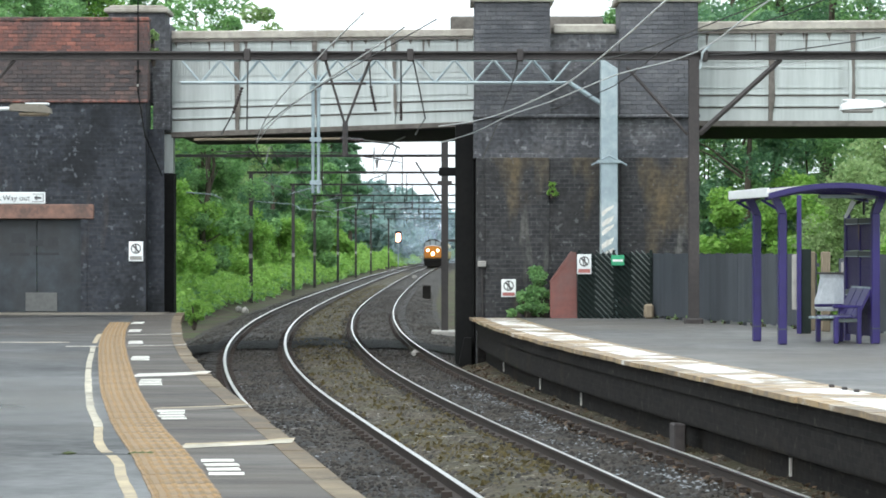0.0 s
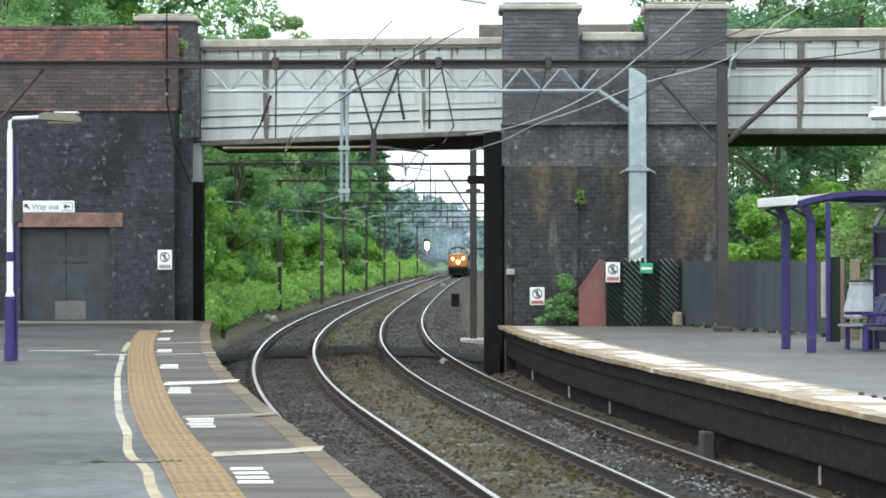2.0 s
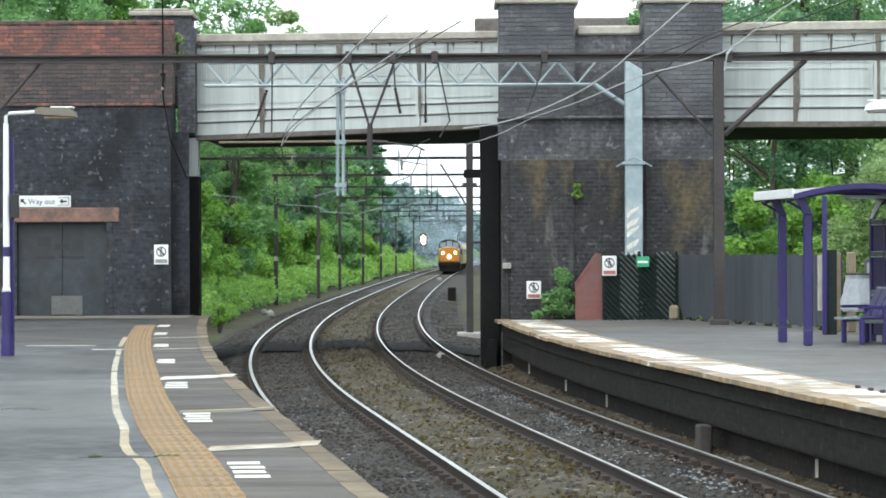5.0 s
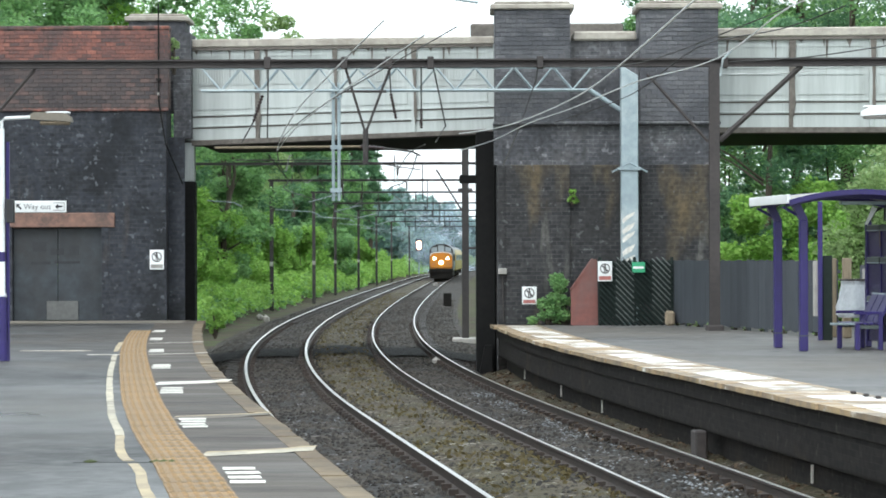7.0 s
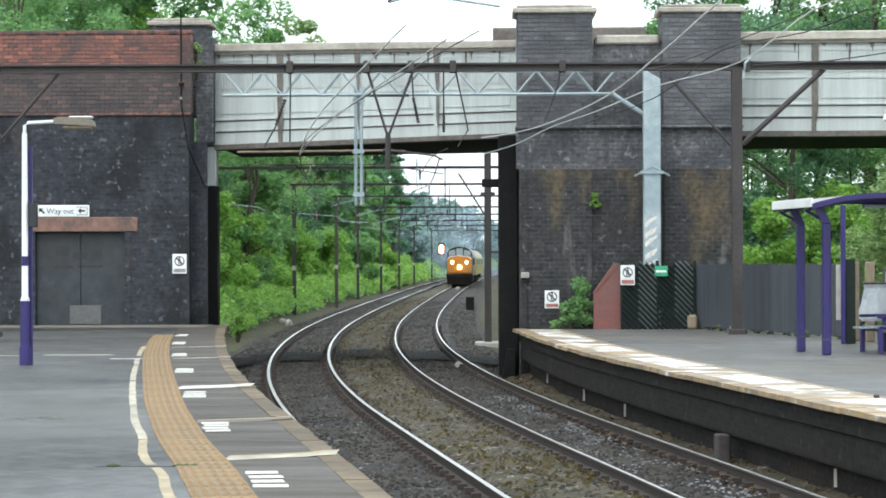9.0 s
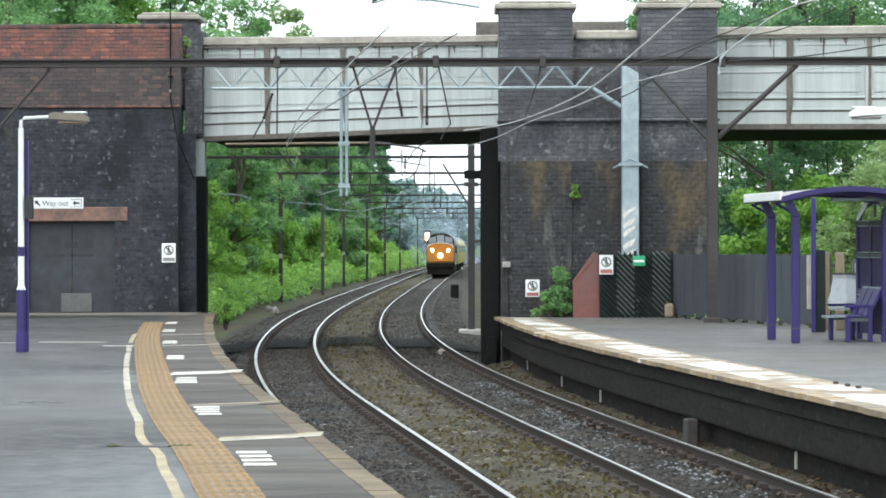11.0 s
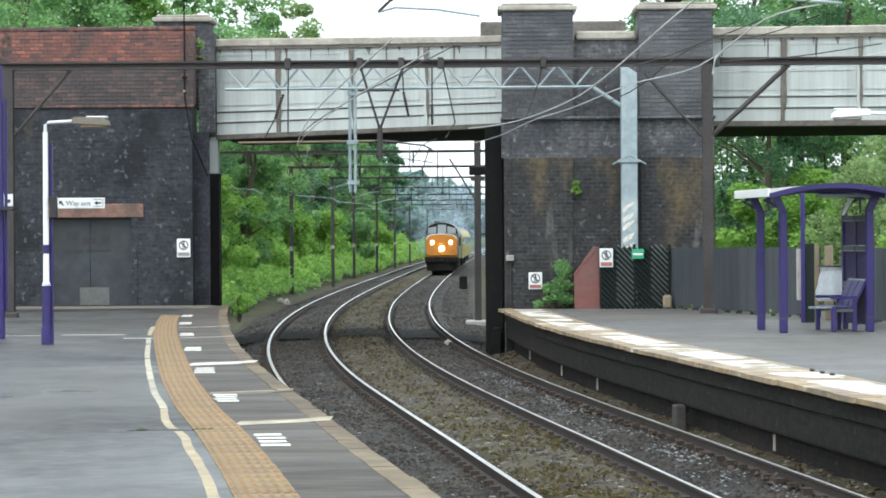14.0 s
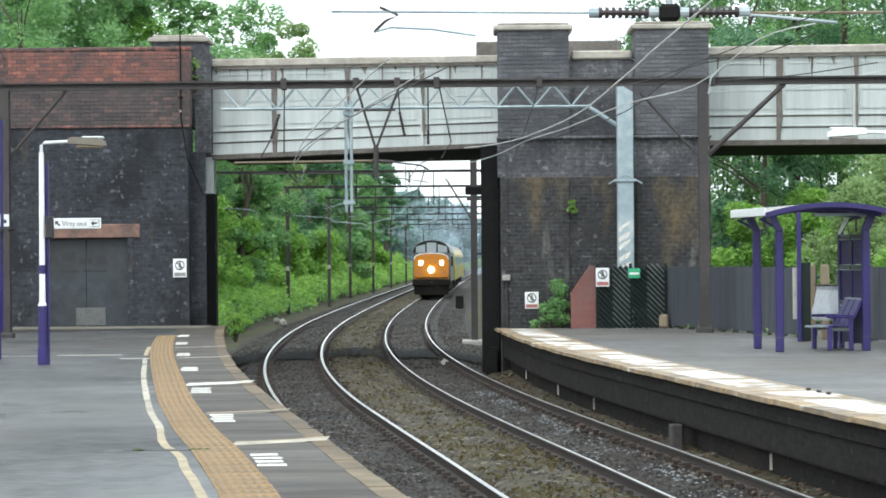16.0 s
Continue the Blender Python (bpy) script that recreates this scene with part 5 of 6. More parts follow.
def no_access_sign(x, y, z, w, h, ring, band, label):
    s = empty("warning_sign", pose(x, y, z), label, "sign", "no-access signs")
    part("plate", B(-w / 2, w / 2, -0.012, 0.012, -h / 2, h / 2, bevel=0.01), "white", s)
    r = w * 0.36
    bm = bmesh.new()
    c = Vector((0, -0.014, h * 0.14))
    n = 20
    a = [bm.verts.new(c + Vector((r * math.cos(2 * math.pi * k / n), 0, r * math.sin(2 * math.pi * k / n)))) for k in range(n)]
    b = [bm.verts.new(c + Vector((r * 0.78 * math.cos(2 * math.pi * k / n), 0, r * 0.78 * math.sin(2 * math.pi * k / n)))) for k in range(n)]
    for k in range(n):
        bm.faces.new((a[k], a[(k + 1) % n], b[(k + 1) % n], b[k]))
    part("ring", bm, ring, s, "prohibition ring")
    part("slash", B(-0.02, 0.02, -0.0165, -0.0145, -r * 0.85, r * 0.85, m=Matrix.Translation((0, 0, h * 0.14)) @ Matrix.Rotation(radians(-45), 4, "Y")), ring, s)
    bm = bmesh.new()
    for x0, x1, z0, z1 in ((-0.02, 0.02, 0.06, 0.1), (-0.028, 0.028, -0.03, 0.055), (-0.03, -0.008, -0.1, -0.03), (0.008, 0.03, -0.1, -0.03)):
        box(bm, x0, x1, -0.0205, -0.0175, z0 + h * 0.14, z1 + h * 0.14)
    part("symbol", bm, "sign_grey", s)
    part("text_band", B(-w * 0.42, w * 0.42, -0.016, -0.0125, -h * 0.43, -h * 0.24), band, s)
    return s


def build_signs():
    no_access_sign(-7.74, 68.36, 2.49, 0.36, 0.5, "sign_grey", "concrete", "white no-access sign with a worn grey ring on brickwork")
    no_access_sign(1.54, 63.67, 1.63, 0.34, 0.42, "sign_grey", "red", "white no-access sign with a red band on the dark pier")
    no_access_sign(3.25, 62.42, 2.2, 0.33, 0.46, "sign_grey", "red", "white no-access sign with a red band on the lattice fence")
    g = empty("exit_sign", pose(4.02, 62.4, 2.29), "small green and white safety sign on the lattice fence", "sign")
    part("plate", B(-0.15, 0.15, -0.012, 0.012, -0.12, 0.12, bevel=0.008), "green", g)
    part("stripe", B(-0.12, 0.12, -0.017, -0.0125, -0.03, 0.02), "white", g)
    b = empty("junction_box", pose(0.91, 63.66, 2.2), "small pale grey junction box on the dark column", "junction box")
    part("case", B(-0.1, 0.1, -0.06, 0.09, -0.07, 0.07, bevel=0.015), "concrete", b)
    part("conduit", T([(0, 0.05, -0.07), (0.02, 0.05, -1.2)], 0.015, 6), "mast", b)


build_signs()


# ---- lamp posts ----
def lamp_post(x, y, side, label, head_mt):
    p = empty("platform_lamp", pose(x, y, PZ), label, "lamp post", "platform lamps")
    part("base", T([(0, 0, 0), (0, 0, 0.3), (0, 0, 0.32), (0, 0, 1.02)], 0.085, 12, 0.075), "purple", p, "purple painted base")
    part("base_collar", T([(0, 0, 0.0), (0, 0, 0.28)], 0.092, 12), "purple", p)
    part("pole", T([(0, 0, 1.02), (0, 0, 3.6)], 0.052, 12, 0.042), "white", p, "white painted pole")
    part("cone", T([(0, 0, 1.0), (0, 0, 1.06)], 0.08, 12, 0.055), "white", p)
    part("band", T([(0, 0, 1.54), (0, 0, 1.69)], 0.055, 12), "purple", p, "purple band")
    part("arm", T([(0, 0, 3.55), (0, 0, 3.72), (side * 0.05, 0, 3.76), (side * 0.5, 0, 3.78)], 0.028, 8), "white", p, "bent arm")
    bm = prism(bmesh.new(), [(side * v, z) for v, z in ((0.46, 3.74), (1.1, 3.7), (1.08, 3.78), (0.98, 3.84), (0.52, 3.85), (0.46, 3.82))], -0.11, 0.11)
    head = part("head", bm, head_mt, p, "weathered lamp head")
    part("diffuser", B(*sorted((side * 0.6, side * 1.06)), -0.09, 0.09, 3.66, 3.715, bevel=0.02), "timber" if head_mt == "footing" else "concrete", head, "yellowed diffuser")
    part("hood", B(*sorted((side * 0.7, side * 1.06)), -0.1, 0.1, 3.83, 3.86, bevel=0.012), "white", head)
    part("conduit", T([(0.085, 0.06, 0), (0.085, 0.06, 3.4)], 0.03, 6), "purple", p, "dark blue conduit")
    return p


def build_lamps():
    lamp_post(-7.16, 42.0, 1, "white lamp post with a purple base and band", "footing")
    lamp_post(7.1, 41.0, -1, "white lamp post with a purple base beside the shelter", "white")
    s = empty("way_out_sign", pose(-6.55, 41.95, 3.34), "white way out sign with black lettering and arrows", "sign")
    part("plate", B(-0.4, 0.4, -0.012, 0.012, -0.09, 0.09, bevel=0.008), "white", s)
    part("bracket", B(-0.53, -0.41, -0.03, 0.09, -0.25, 0.12, bevel=0.012), "ink", s, "black bracket")
    text_part("Way out", 0.118, pose(-0.05, -0.0145, -0.005, 90), "ink", s)
    for dx, turn in ((0.285, 0), (-0.335, 45)):
        m = Matrix.Translation((dx, -0.014, 0)) @ Matrix.Rotation(radians(turn), 4, "Y")
        arrow = prism(bmesh.new(), [(-0.06, 0.0), (-0.01, 0.045), (-0.01, 0.014), (0.055, 0.014), (0.055, -0.014), (-0.01, -0.014), (-0.01, -0.045)], -0.001, 0.001)
        bmesh.ops.transform(arrow, matrix=m, verts=arrow.verts)
        part("arrow", arrow, "ink", s)
    part("arrow_frame", prism(bmesh.new(), [(0.2, 0.055), (0.365, 0.055), (0.365, -0.055), (0.2, -0.055), (0.2, -0.062), (0.373, -0.062), (0.373, 0.062), (0.2, 0.062)], -0.0155, -0.0135), "ink", s)
    q = empty("platform_sign", pose(7.08, 40.85, 3.28), "dark blue platform sign on the lamp post", "sign")
    part("plate", B(-0.12, 0.5, -0.02, 0.0, -0.06, 0.1, bevel=0.006), "purple", q)
    part("strip", B(-0.12, 0.5, -0.02, 0.0, -0.13, -0.065), "white", q)
    g = empty("street_lamp", pose(-19.4, 108, 5.0), "grey street lamp column on the road above", "street lamp")
    part("column", T([(0, 0, 0), (0, 0, 10)], 0.09, 10, 0.06), "galv", g)
    part("lantern", B(-0.1, 0.9, -0.12, 0.12, 9.95, 10.08, bevel=0.04), "concrete", g)


build_lamps()


# ---- right-hand platform: fence, gate, shelter, bench, bin ----
def fence_run(a, b, n, label):
    f = empty("panel_fence", pose(a[0], a[1], PZ, 0, 0, math.degrees(math.atan2(b[1] - a[1], b[0] - a[0]))), label, "fence", "panel fences")
    length = math.hypot(b[0] - a[0], b[1] - a[1])
    w = length / n
    for k in range(n):
        for q in range(7):
            x0 = k * w + w * q / 7
            d = random.uniform(-0.003, 0.003)
            part("board", B(x0 + 0.001, x0 + w / 7 - 0.002, -0.012 + d, 0.012 + d, 0.06 + random.uniform(-0.02, 0.02), 1.5 + random.uniform(-0.014, 0.014)), "fence", f)
        part("post", B(k * w - 0.03, k * w + 0.03, 0.014, 0.08, 0, 1.46), "fence", f)
    part("rail", B(0, length, 0.014, 0.06, 1.25, 1.32), "fence", f)
    part("rail", B(0, length, 0.014, 0.06, 0.25, 0.32), "fence", f)


def build_fences():
    fence_run((4.78, 62.8), (7.3, 53.0), 10, "dark grey vertical panel fence along the platform back")
    fence_run((7.75, 51.8), (10.6, 41.0), 10, "dark grey vertical panel fence behind the shelter")
    g = empty("lattice_gate", pose(3.14, 62.5, PZ), "dark green diagonal slatted fence beside the pier", "fence")
    for k in range(24):
        x = -1.3 + 0.13 * k
        pts = []
        for u in (0.0, 1.0):
            pts.append((x + 1.45 * (1 - u), 1.5 * u))
        lo = 0.0
        a, b = pts
        # trim the slat to the gate's width
        def at(xx):
            u = (a[0] - xx) / (a[0] - b[0])
            return a[1] + (b[1] - a[1]) * u
        x0, x1 = max(b[0], lo), min(a[0], 1.66)
        if x1 - x0 < 0.08:
            continue
        part("slat", T([(x0, 0, at(x0)), (x1, 0, at(x1))], 0.036, 4), "dark_green", g)
        # bright gaps between the slats, put in as added pale strips
        for c0, c1 in ((0.36, 0.78), (1.2, 1.62)):
            y0, y1 = max(x0, c0), min(x1, c1)
            if y1 - y0 > 0.12:
                part("lath", T([(y0, -0.02, at(y0) + 0.07), (y1, -0.02, at(y1) + 0.07)], 0.013, 4), "gap_pale", g, "added pale strip for the bright gap between slats")
    for x in (0.0, 0.8, 1.66):
        part("post", B(x - 0.035, x + 0.035, 0.03, 0.1, 0, 1.58, bevel=0.01), "dark_green", g)
    for z in (0.2, 1.3):
        part("rail", B(0, 1.66, 0.04, 0.08, z, z + 0.07), "dark_green", g)
    part("backing", B(0.82, 1.64, 0.12, 0.14, 0.5, 1.45), "dark_green", g)
    part("backing", B(0.02, 0.5, 0.12, 0.14, 0.2, 1.45), "dark_green", g)
    st = thing("stump", B(4.62, 4.84, 62.2, 62.5, PZ, PZ + 0.34, bevel=0.05), "timber", "short weathered timber stump", "post")
    r = empty("red_wing_wall", pose(2.48, 62.7, PZ), "red painted sloping wing wall", "wall")
    part("body", prism(bmesh.new(), [(0.0, 0), (0.62, 0), (0.6, 1.52), (0.5, 1.5), (0.0, 0.85)], 0, 0.35), "ramp_red", r)
    part("edge", prism(bmesh.new(), [(-0.02, 0.83), (0.02, 0.83), (0.6, 1.52), (0.48, 1.54)], -0.02, 0.37), "ramp_red", r)
    for x, y, w in ((7.2, 53.0, 0.14), (7.42, 52.6, 0.17)):
        thing("timber_post", B(x - w / 2, x + w / 2, y - w / 2, y + w / 2, PZ, 2.5, bevel=0.02), "timber", "weathered pale timber gate post", "post", "timber posts")


def build_shelter():
    s = empty("waiting_shelter", pose(5.68, 45.4, PZ, 0, 0, 7.5), "purple steel waiting shelter with a curved pale roof", "shelter")
    # local x across, y away along the platform
    near, far = -0.55, 2.15

    def roof_z(x):
        u = (x - 0.85) / 1.3
        return 2.66 - 0.2 * u * u

    for yy in (0.0, 1.74):
        part("front_leg", B(-0.07, 0.07, yy - 0.06, yy + 0.06, 0, 2.2, bevel=0.015), "purple", s)
        part("leg_head", prism(bmesh.new(), [(-0.07, 2.2), (0.07, 2.2), (-0.06, 2.46), (-0.2, 2.44)], yy - 0.06, yy + 0.06), "purple", s)
        part("roof_bracket", T([(-0.05, yy, 2.25), (-0.36, yy, 2.42)], 0.025, 6), "purple", s)
        part("leg_ring", B(-0.075, 0.075, yy - 0.065, yy + 0.065, 0.25, 0.27), "rail_green", s)
    n = 14
    xs = [-0.38 + 2.5 * k / n for k in range(n + 1)]
    for y0, y1, mt, nm in ((near, far, "concrete", "roof"), (near - 0.05, near, "purple", "gable_arch"), (far, far + 0.05, "purple", "gable_arch")):
        top = [(x, roof_z(x) + (0.03 if nm == "roof" else 0.04)) for x in xs]
        bot = [(x, roof_z(x) + (0.0 if nm == "roof" else -0.05)) for x in reversed(xs)]
        part(nm, prism(bmesh.new(), top + bot, y0, y1), mt, s, "pale translucent curved roof" if nm == "roof" else "")
    part("fascia", B(-0.41, -0.36, near, far, roof_z(-0.38) - 0.02, roof_z(-0.38) + 0.13, bevel=0.01), "white", s, "white eaves fascia")
    for yy in (0.0, 1.74):
        part("roof_rib", prism(bmesh.new(), [(-0.3 + 2.2 * k / 8, roof_z(-0.3 + 2.2 * k / 8) - 0.1) for k in range(9)] + [(1.9 - 2.2 * k / 8, roof_z(1.9 - 2.2 * k / 8) - 0.005) for k in range(9)], yy - 0.03, yy + 0.03), "purple", s)
    part("roof_light", B(0.75, 1.9, 0.35, 0.5, 2.46, 2.52, bevel=0.01), "galv", s, "pale strip under the roof")
    # the back wall: perforated panels between dark rails, a post at each end
    bx, y0, y1 = 1.66, 0.2, 1.9
    part("back_post", B(bx - 0.07, bx + 0.07, y0 - 0.07, y0 + 0.07, 0, 2.2, bevel=0.015), "purple", s)
    part("post_head", prism(bmesh.new(), [(bx - 0.07, 2.2), (bx + 0.07, 2.2), (bx + 0.2, 2.5), (bx + 0.06, 2.52)], y0 - 0.06, y0 + 0.06), "purple", s)
    part("leg_ring", B(bx - 0.075, bx + 0.075, y0 - 0.075, y0 + 0.075, 0.25, 0.27), "rail_green", s)
    part("back_post", B(bx - 0.05, bx + 0.05, y1 - 0.05, y1 + 0.05, 0, 2.2, bevel=0.012), "purple", s)
    part("mullion", B(bx - 0.03, bx + 0.03, 1.02, 1.07, 0.1, 2.1), "purple", s)
    part("gold_strip", B(bx - 0.045, bx - 0.032, 1.035, 1.055, 1.75, 2.02), "timber", s)
    for a, b in ((y0 + 0.07, 1.02), (1.07, y1 - 0.05)):
        for z0, z1 in ((0.12, 0.79), (0.91, 1.46), (1.58, 2.02)):
            part("back_panel", B(bx - 0.012, bx + 0.012, a, b, z0, z1), "pane_dark", s, "dark purple perforated panel")
        for z in (0.79, 1.46, 2.02):
            part("back_rail", B(bx - 0.05, bx + 0.05, a, b, z, z + 0.11, bevel=0.012), "rail_green", s, "grey-green rail")
            part("rail_edge", B(bx - 0.056, bx - 0.051, a + 0.02, b - 0.02, z + 0.005, z + 0.02), "galv", s)
    part("roof_bracket", T([(bx, y1, 2.18), (bx + 0.12, y1, 2.38), (bx + 0.35, y1, 2.5)], 0.03, 6), "ink", s)
    part("roof_bracket", T([(bx + 0.3, y1, 2.2), (bx + 0.3, y1, 2.55)], 0.022, 6), "ink", s)
    part("bracket_plate", prism(bmesh.new(), [(bx - 0.08, 2.14), (bx - 0.03, 2.14), (bx + 0.14, 2.42), (bx + 0.06, 2.46)], y1 - 0.075, y1 - 0.06), "white", s)


def build_bench():
    b = empty("platform_bench", pose(6.86, 46.4, PZ, 0, 0, 7.5), "purple metal platform bench with a slatted seat", "bench")
    for k in range(4):
        part("seat_slat", B(-0.32 + 0.11 * k, -0.23 + 0.11 * k, -0.6, 0.6, 0.43, 0.46, bevel=0.008), "purple", b)
    for k in range(3):
        y0 = -0.58 + 0.4 * k
        part("back_rest", prism(bmesh.new(), [(0.06, 0.47), (0.1, 0.46), (0.33, 0.92), (0.29, 0.94)], y0, y0 + 0.36), "purple", b)
        part("back_rail", prism(bmesh.new(), [(0.28, 0.9), (0.33, 0.9), (0.34, 0.95), (0.29, 0.96)], y0, y0 + 0.36), "galv", b)
    for y in (-0.56, 0.56):
        part("leg", B(-0.34, -0.26, y - 0.04, y + 0.04, 0, 0.43, bevel=0.01), "purple", b)
        part("leg", B(0.06, 0.14, y - 0.04, y + 0.04, 0, 0.62, bevel=0.01), "purple", b)
        part("armrest", B(-0.36, 0.14, y - 0.04, y + 0.04, 0.6, 0.65, bevel=0.015), "purple", b)
        part("frame", B(-0.32, 0.12, y - 0.03, y + 0.03, 0.36, 0.42), "rail_green", b)
    for k in range(4):
        part("chrome_disc", B(-0.68 + 0.1 * k, -0.6 + 0.1 * k, -0.5, -0.2, 0.42, 0.46, bevel=0.01), "galv", b)
    bag = empty("bin_bag_holder", pose(6.92, 48.3, PZ), "clear plastic refuse sack hanging from a hoop", "bin")
    bm = bmesh.new()
    rings = []
    for z, r in ((0.5, 0.24), (0.55, 0.28), (0.7, 0.27), (0.9, 0.23), (1.08, 0.2), (1.16, 0.22), (1.18, 0.25)):
        rings.append([bm.verts.new((r * (1 + 0.12 * math.sin(5 * a + z * 7)) * math.cos(a), r * (1 + 0.1 * math.cos(4 * a)) * math.sin(a), z)) for a in (2 * math.pi * k / 16 for k in range(16))])
    for a, c in zip(rings, rings[1:]):
        for k in range(16):
            bm.faces.new((a[k], a[(k + 1) % 16], c[(k + 1) % 16], c[k]))
    bm.faces.new(rings[0][::-1])
    part("sack", bm, "plank", bag, "crumpled clear sack")
    part("pole", T([(0.24, 0, 0), (0.24, 0, 1.2)], 0.03, 8), "mast", bag)
    part("hoop", T([(0.25 * math.cos(a), 0.25 * math.sin(a), 1.17) for a in (2 * math.pi * k / 12 for k in range(13))], 0.015, 5), "mast", bag)
    n = empty("notice_board", pose(6.58, 51.3, PZ), "tall purple framed notice board with a white poster", "notice board")
    part("panel", B(0.02, 0.13, -0.03, 0.03, 0.45, 1.5, bevel=0.01), "concrete", n, "pale poster")
    part("frame", B(0.145, 0.38, -0.05, 0.05, 0, 1.6, bevel=0.01), "dark_green", n, "dark frame")
    part("post", B(0.1, 0.19, -0.1, -0.055, 0, 2.62, bevel=0.01), "purple", n, "tall purple post")
    m = empty("notice_board", pose(7.62, 51.5, PZ), "small notices on a dark board by the fence", "notice board")
    part("board", B(-0.1, 0.75, 0.0, 0.05, 0.0, 1.42), "fence", m)
    part("notice", B(-0.06, 0.1, -0.012, -0.002, 0.85, 1.35), "concrete", m)
    part("notice", B(0.28, 0.52, -0.012, -0.002, 1.05, 1.4), "white", m)


def build_left_post():
    p = empty("information_totem", pose(-8.4, 44.7, PZ), "tall purple post with a slatted sign panel", "sign post")
    part("post", T([(0, 0, 0), (0, 0, 4.9)], 0.06, 10, 0.045), "purple", p)
    part("lower_panel", B(-0.9, -0.06, -0.05, 0.05, 0.1, 2.3, bevel=0.015), "purple", p, "purple lower panel")
    for k in range(12):
        part("slat", B(-0.9, -0.07, -0.03, 0.03, 2.5 + 0.15 * k, 2.58 + 0.15 * k), "concrete" if k % 2 else "ink", p)
    part("canopy", prism(bmesh.new(), [(-0.9, 2.36), (0.22, 2.3), (0.3, 2.34), (-0.9, 2.45)], -0.3, 0.3), "ink", p)
    part("side_stay", T([(0.08, 0, 0.5), (0.1, 0, 4.3)], 0.03, 6), "purple", p)
    # drain pipe at the wall's corner
    d = empty("drain_pipe", Matrix(), "thin dark pipe down the parapet and wall corner", "pipe")
    part("pipe", T([(-7.68, 68.3, 8.95), (-7.68, 68.3, 6.5), (-7.5, 68.28, 5.4), (-7.12, 68.8, 4.4)], 0.019, 6), "black_steel", d)
    part("clip", B(-7.74, -7.62, 68.26, 68.38, 7.0, 7.06), "black_steel", d)
    part("fitting", B(-7.71, -7.66, 68.26, 68.33, 6.64, 6.7), "concrete", d)


build_fences()
build_shelter()
build_bench()
build_left_post()


# ---- lineside bits ----
def build_lineside():
    s = empty("colour_light_signal", pose(-7.0, 425, -0.3), "colour light signal showing a bright orange-red light", "signal")
    part("post", T([(0, 0, 0), (0, 0, 4.2)], 0.09, 8), "galv", s)
    part("head", B(-0.5, 0.5, 0.02, 0.3, 3.7, 5.7, bevel=0.05), "black_steel", s)
    part("hood", B(-0.42, 0.42, -0.3, 0.02, 5.35, 5.45, bevel=0.02), "black_steel", s)
    part("aspect", B(-0.34, 0.34, -0.06, 0.02, 4.0, 5.3, bevel=0.18), "signal", s, "lit aspect")
    b = empty("lineside_box", pose(-0.95, 158, -0.35), "dark lineside equipment box", "equipment box")
    part("case", B(-0.24, 0.24, -0.2, 0.2, 0, 0.75, bevel=0.03), "under", b)
    part("lid", B(-0.27, 0.27, -0.23, 0.23, 0.75, 0.8, bevel=0.01), "mast", b)
    k = empty("track_magnet", pose(TRACK_R(255), 255, -0.2), "pale block between the rails", "track equipment")
    part("block", B(-0.2, 0.2, -0.4, 0.4, 0, 0.28, bevel=0.03), "concrete", k)
    for x, y, w in ((-0.72, 69.5, 0.12), (-8.6, 118, 0.2), (-9.2, 122, 0.16)):
        bm = bmesh.new()
        bmesh.ops.create_icosphere(bm, subdivisions=1, radius=w)
        for v in bm.verts:
            v.co *= random.uniform(0.75, 1.15)
            v.co += Vector((x, y, -0.15))
        thing("pale_stone", bm, "concrete", "pale stone lying beside the rails", "stone", "pale stones")


build_lineside()


# ---- plants ----
def leaves(centres, sizes, up=0.5):
    """Bent leaf blades at given centres, turned at random."""
    n = len(centres)
    c = np.asarray(centres)
    s = np.asarray(sizes)[:, None]
    flat = np.array((1, 1, 1 - up))
    u = np.random.normal(size=(n, 3)) * flat
    u /= np.linalg.norm(u, axis=1)[:, None]
    v = np.random.normal(size=(n, 3)) * flat
    v -= u * (u * v).sum(1)[:, None]
    v /= np.linalg.norm(v, axis=1)[:, None]
    k = np.cross(u, v)
    quad = np.stack([c - u * s, c + v * s * 0.55 + k * s * 0.15, c + u * s, c - v * s * 0.55 + k * s * 0.15], 1).reshape(-1, 3)
    me = bpy.data.meshes.new("leaves")
    me.vertices.add(4 * n)
    me.vertices.foreach_set("co", quad.ravel())
    me.loops.add(4 * n)
    me.loops.foreach_set("vertex_index", np.arange(4 * n, dtype=np.int32))
    me.polygons.add(n)
    me.polygons.foreach_set("loop_start", np.arange(0, 4 * n, 4, dtype=np.int32))
    me.update()
    me.validate()
    return me


def crown_points(n, blobs):
    """Points on and just inside the shells of many overlapping clumps."""
    out = []
    per = max(1, n // len(blobs))
    for cx, cy, cz, r in blobs:
        d = np.random.normal(size=(per, 3))
        d /= np.linalg.norm(d, axis=1)[:, None]
        rad = r * np.random.uniform(0.55, 1.08, (per, 1))
        out.append(np.array((cx, cy, cz)) + d * rad * np.array((1, 1, 0.8)))
    return np.concatenate(out)


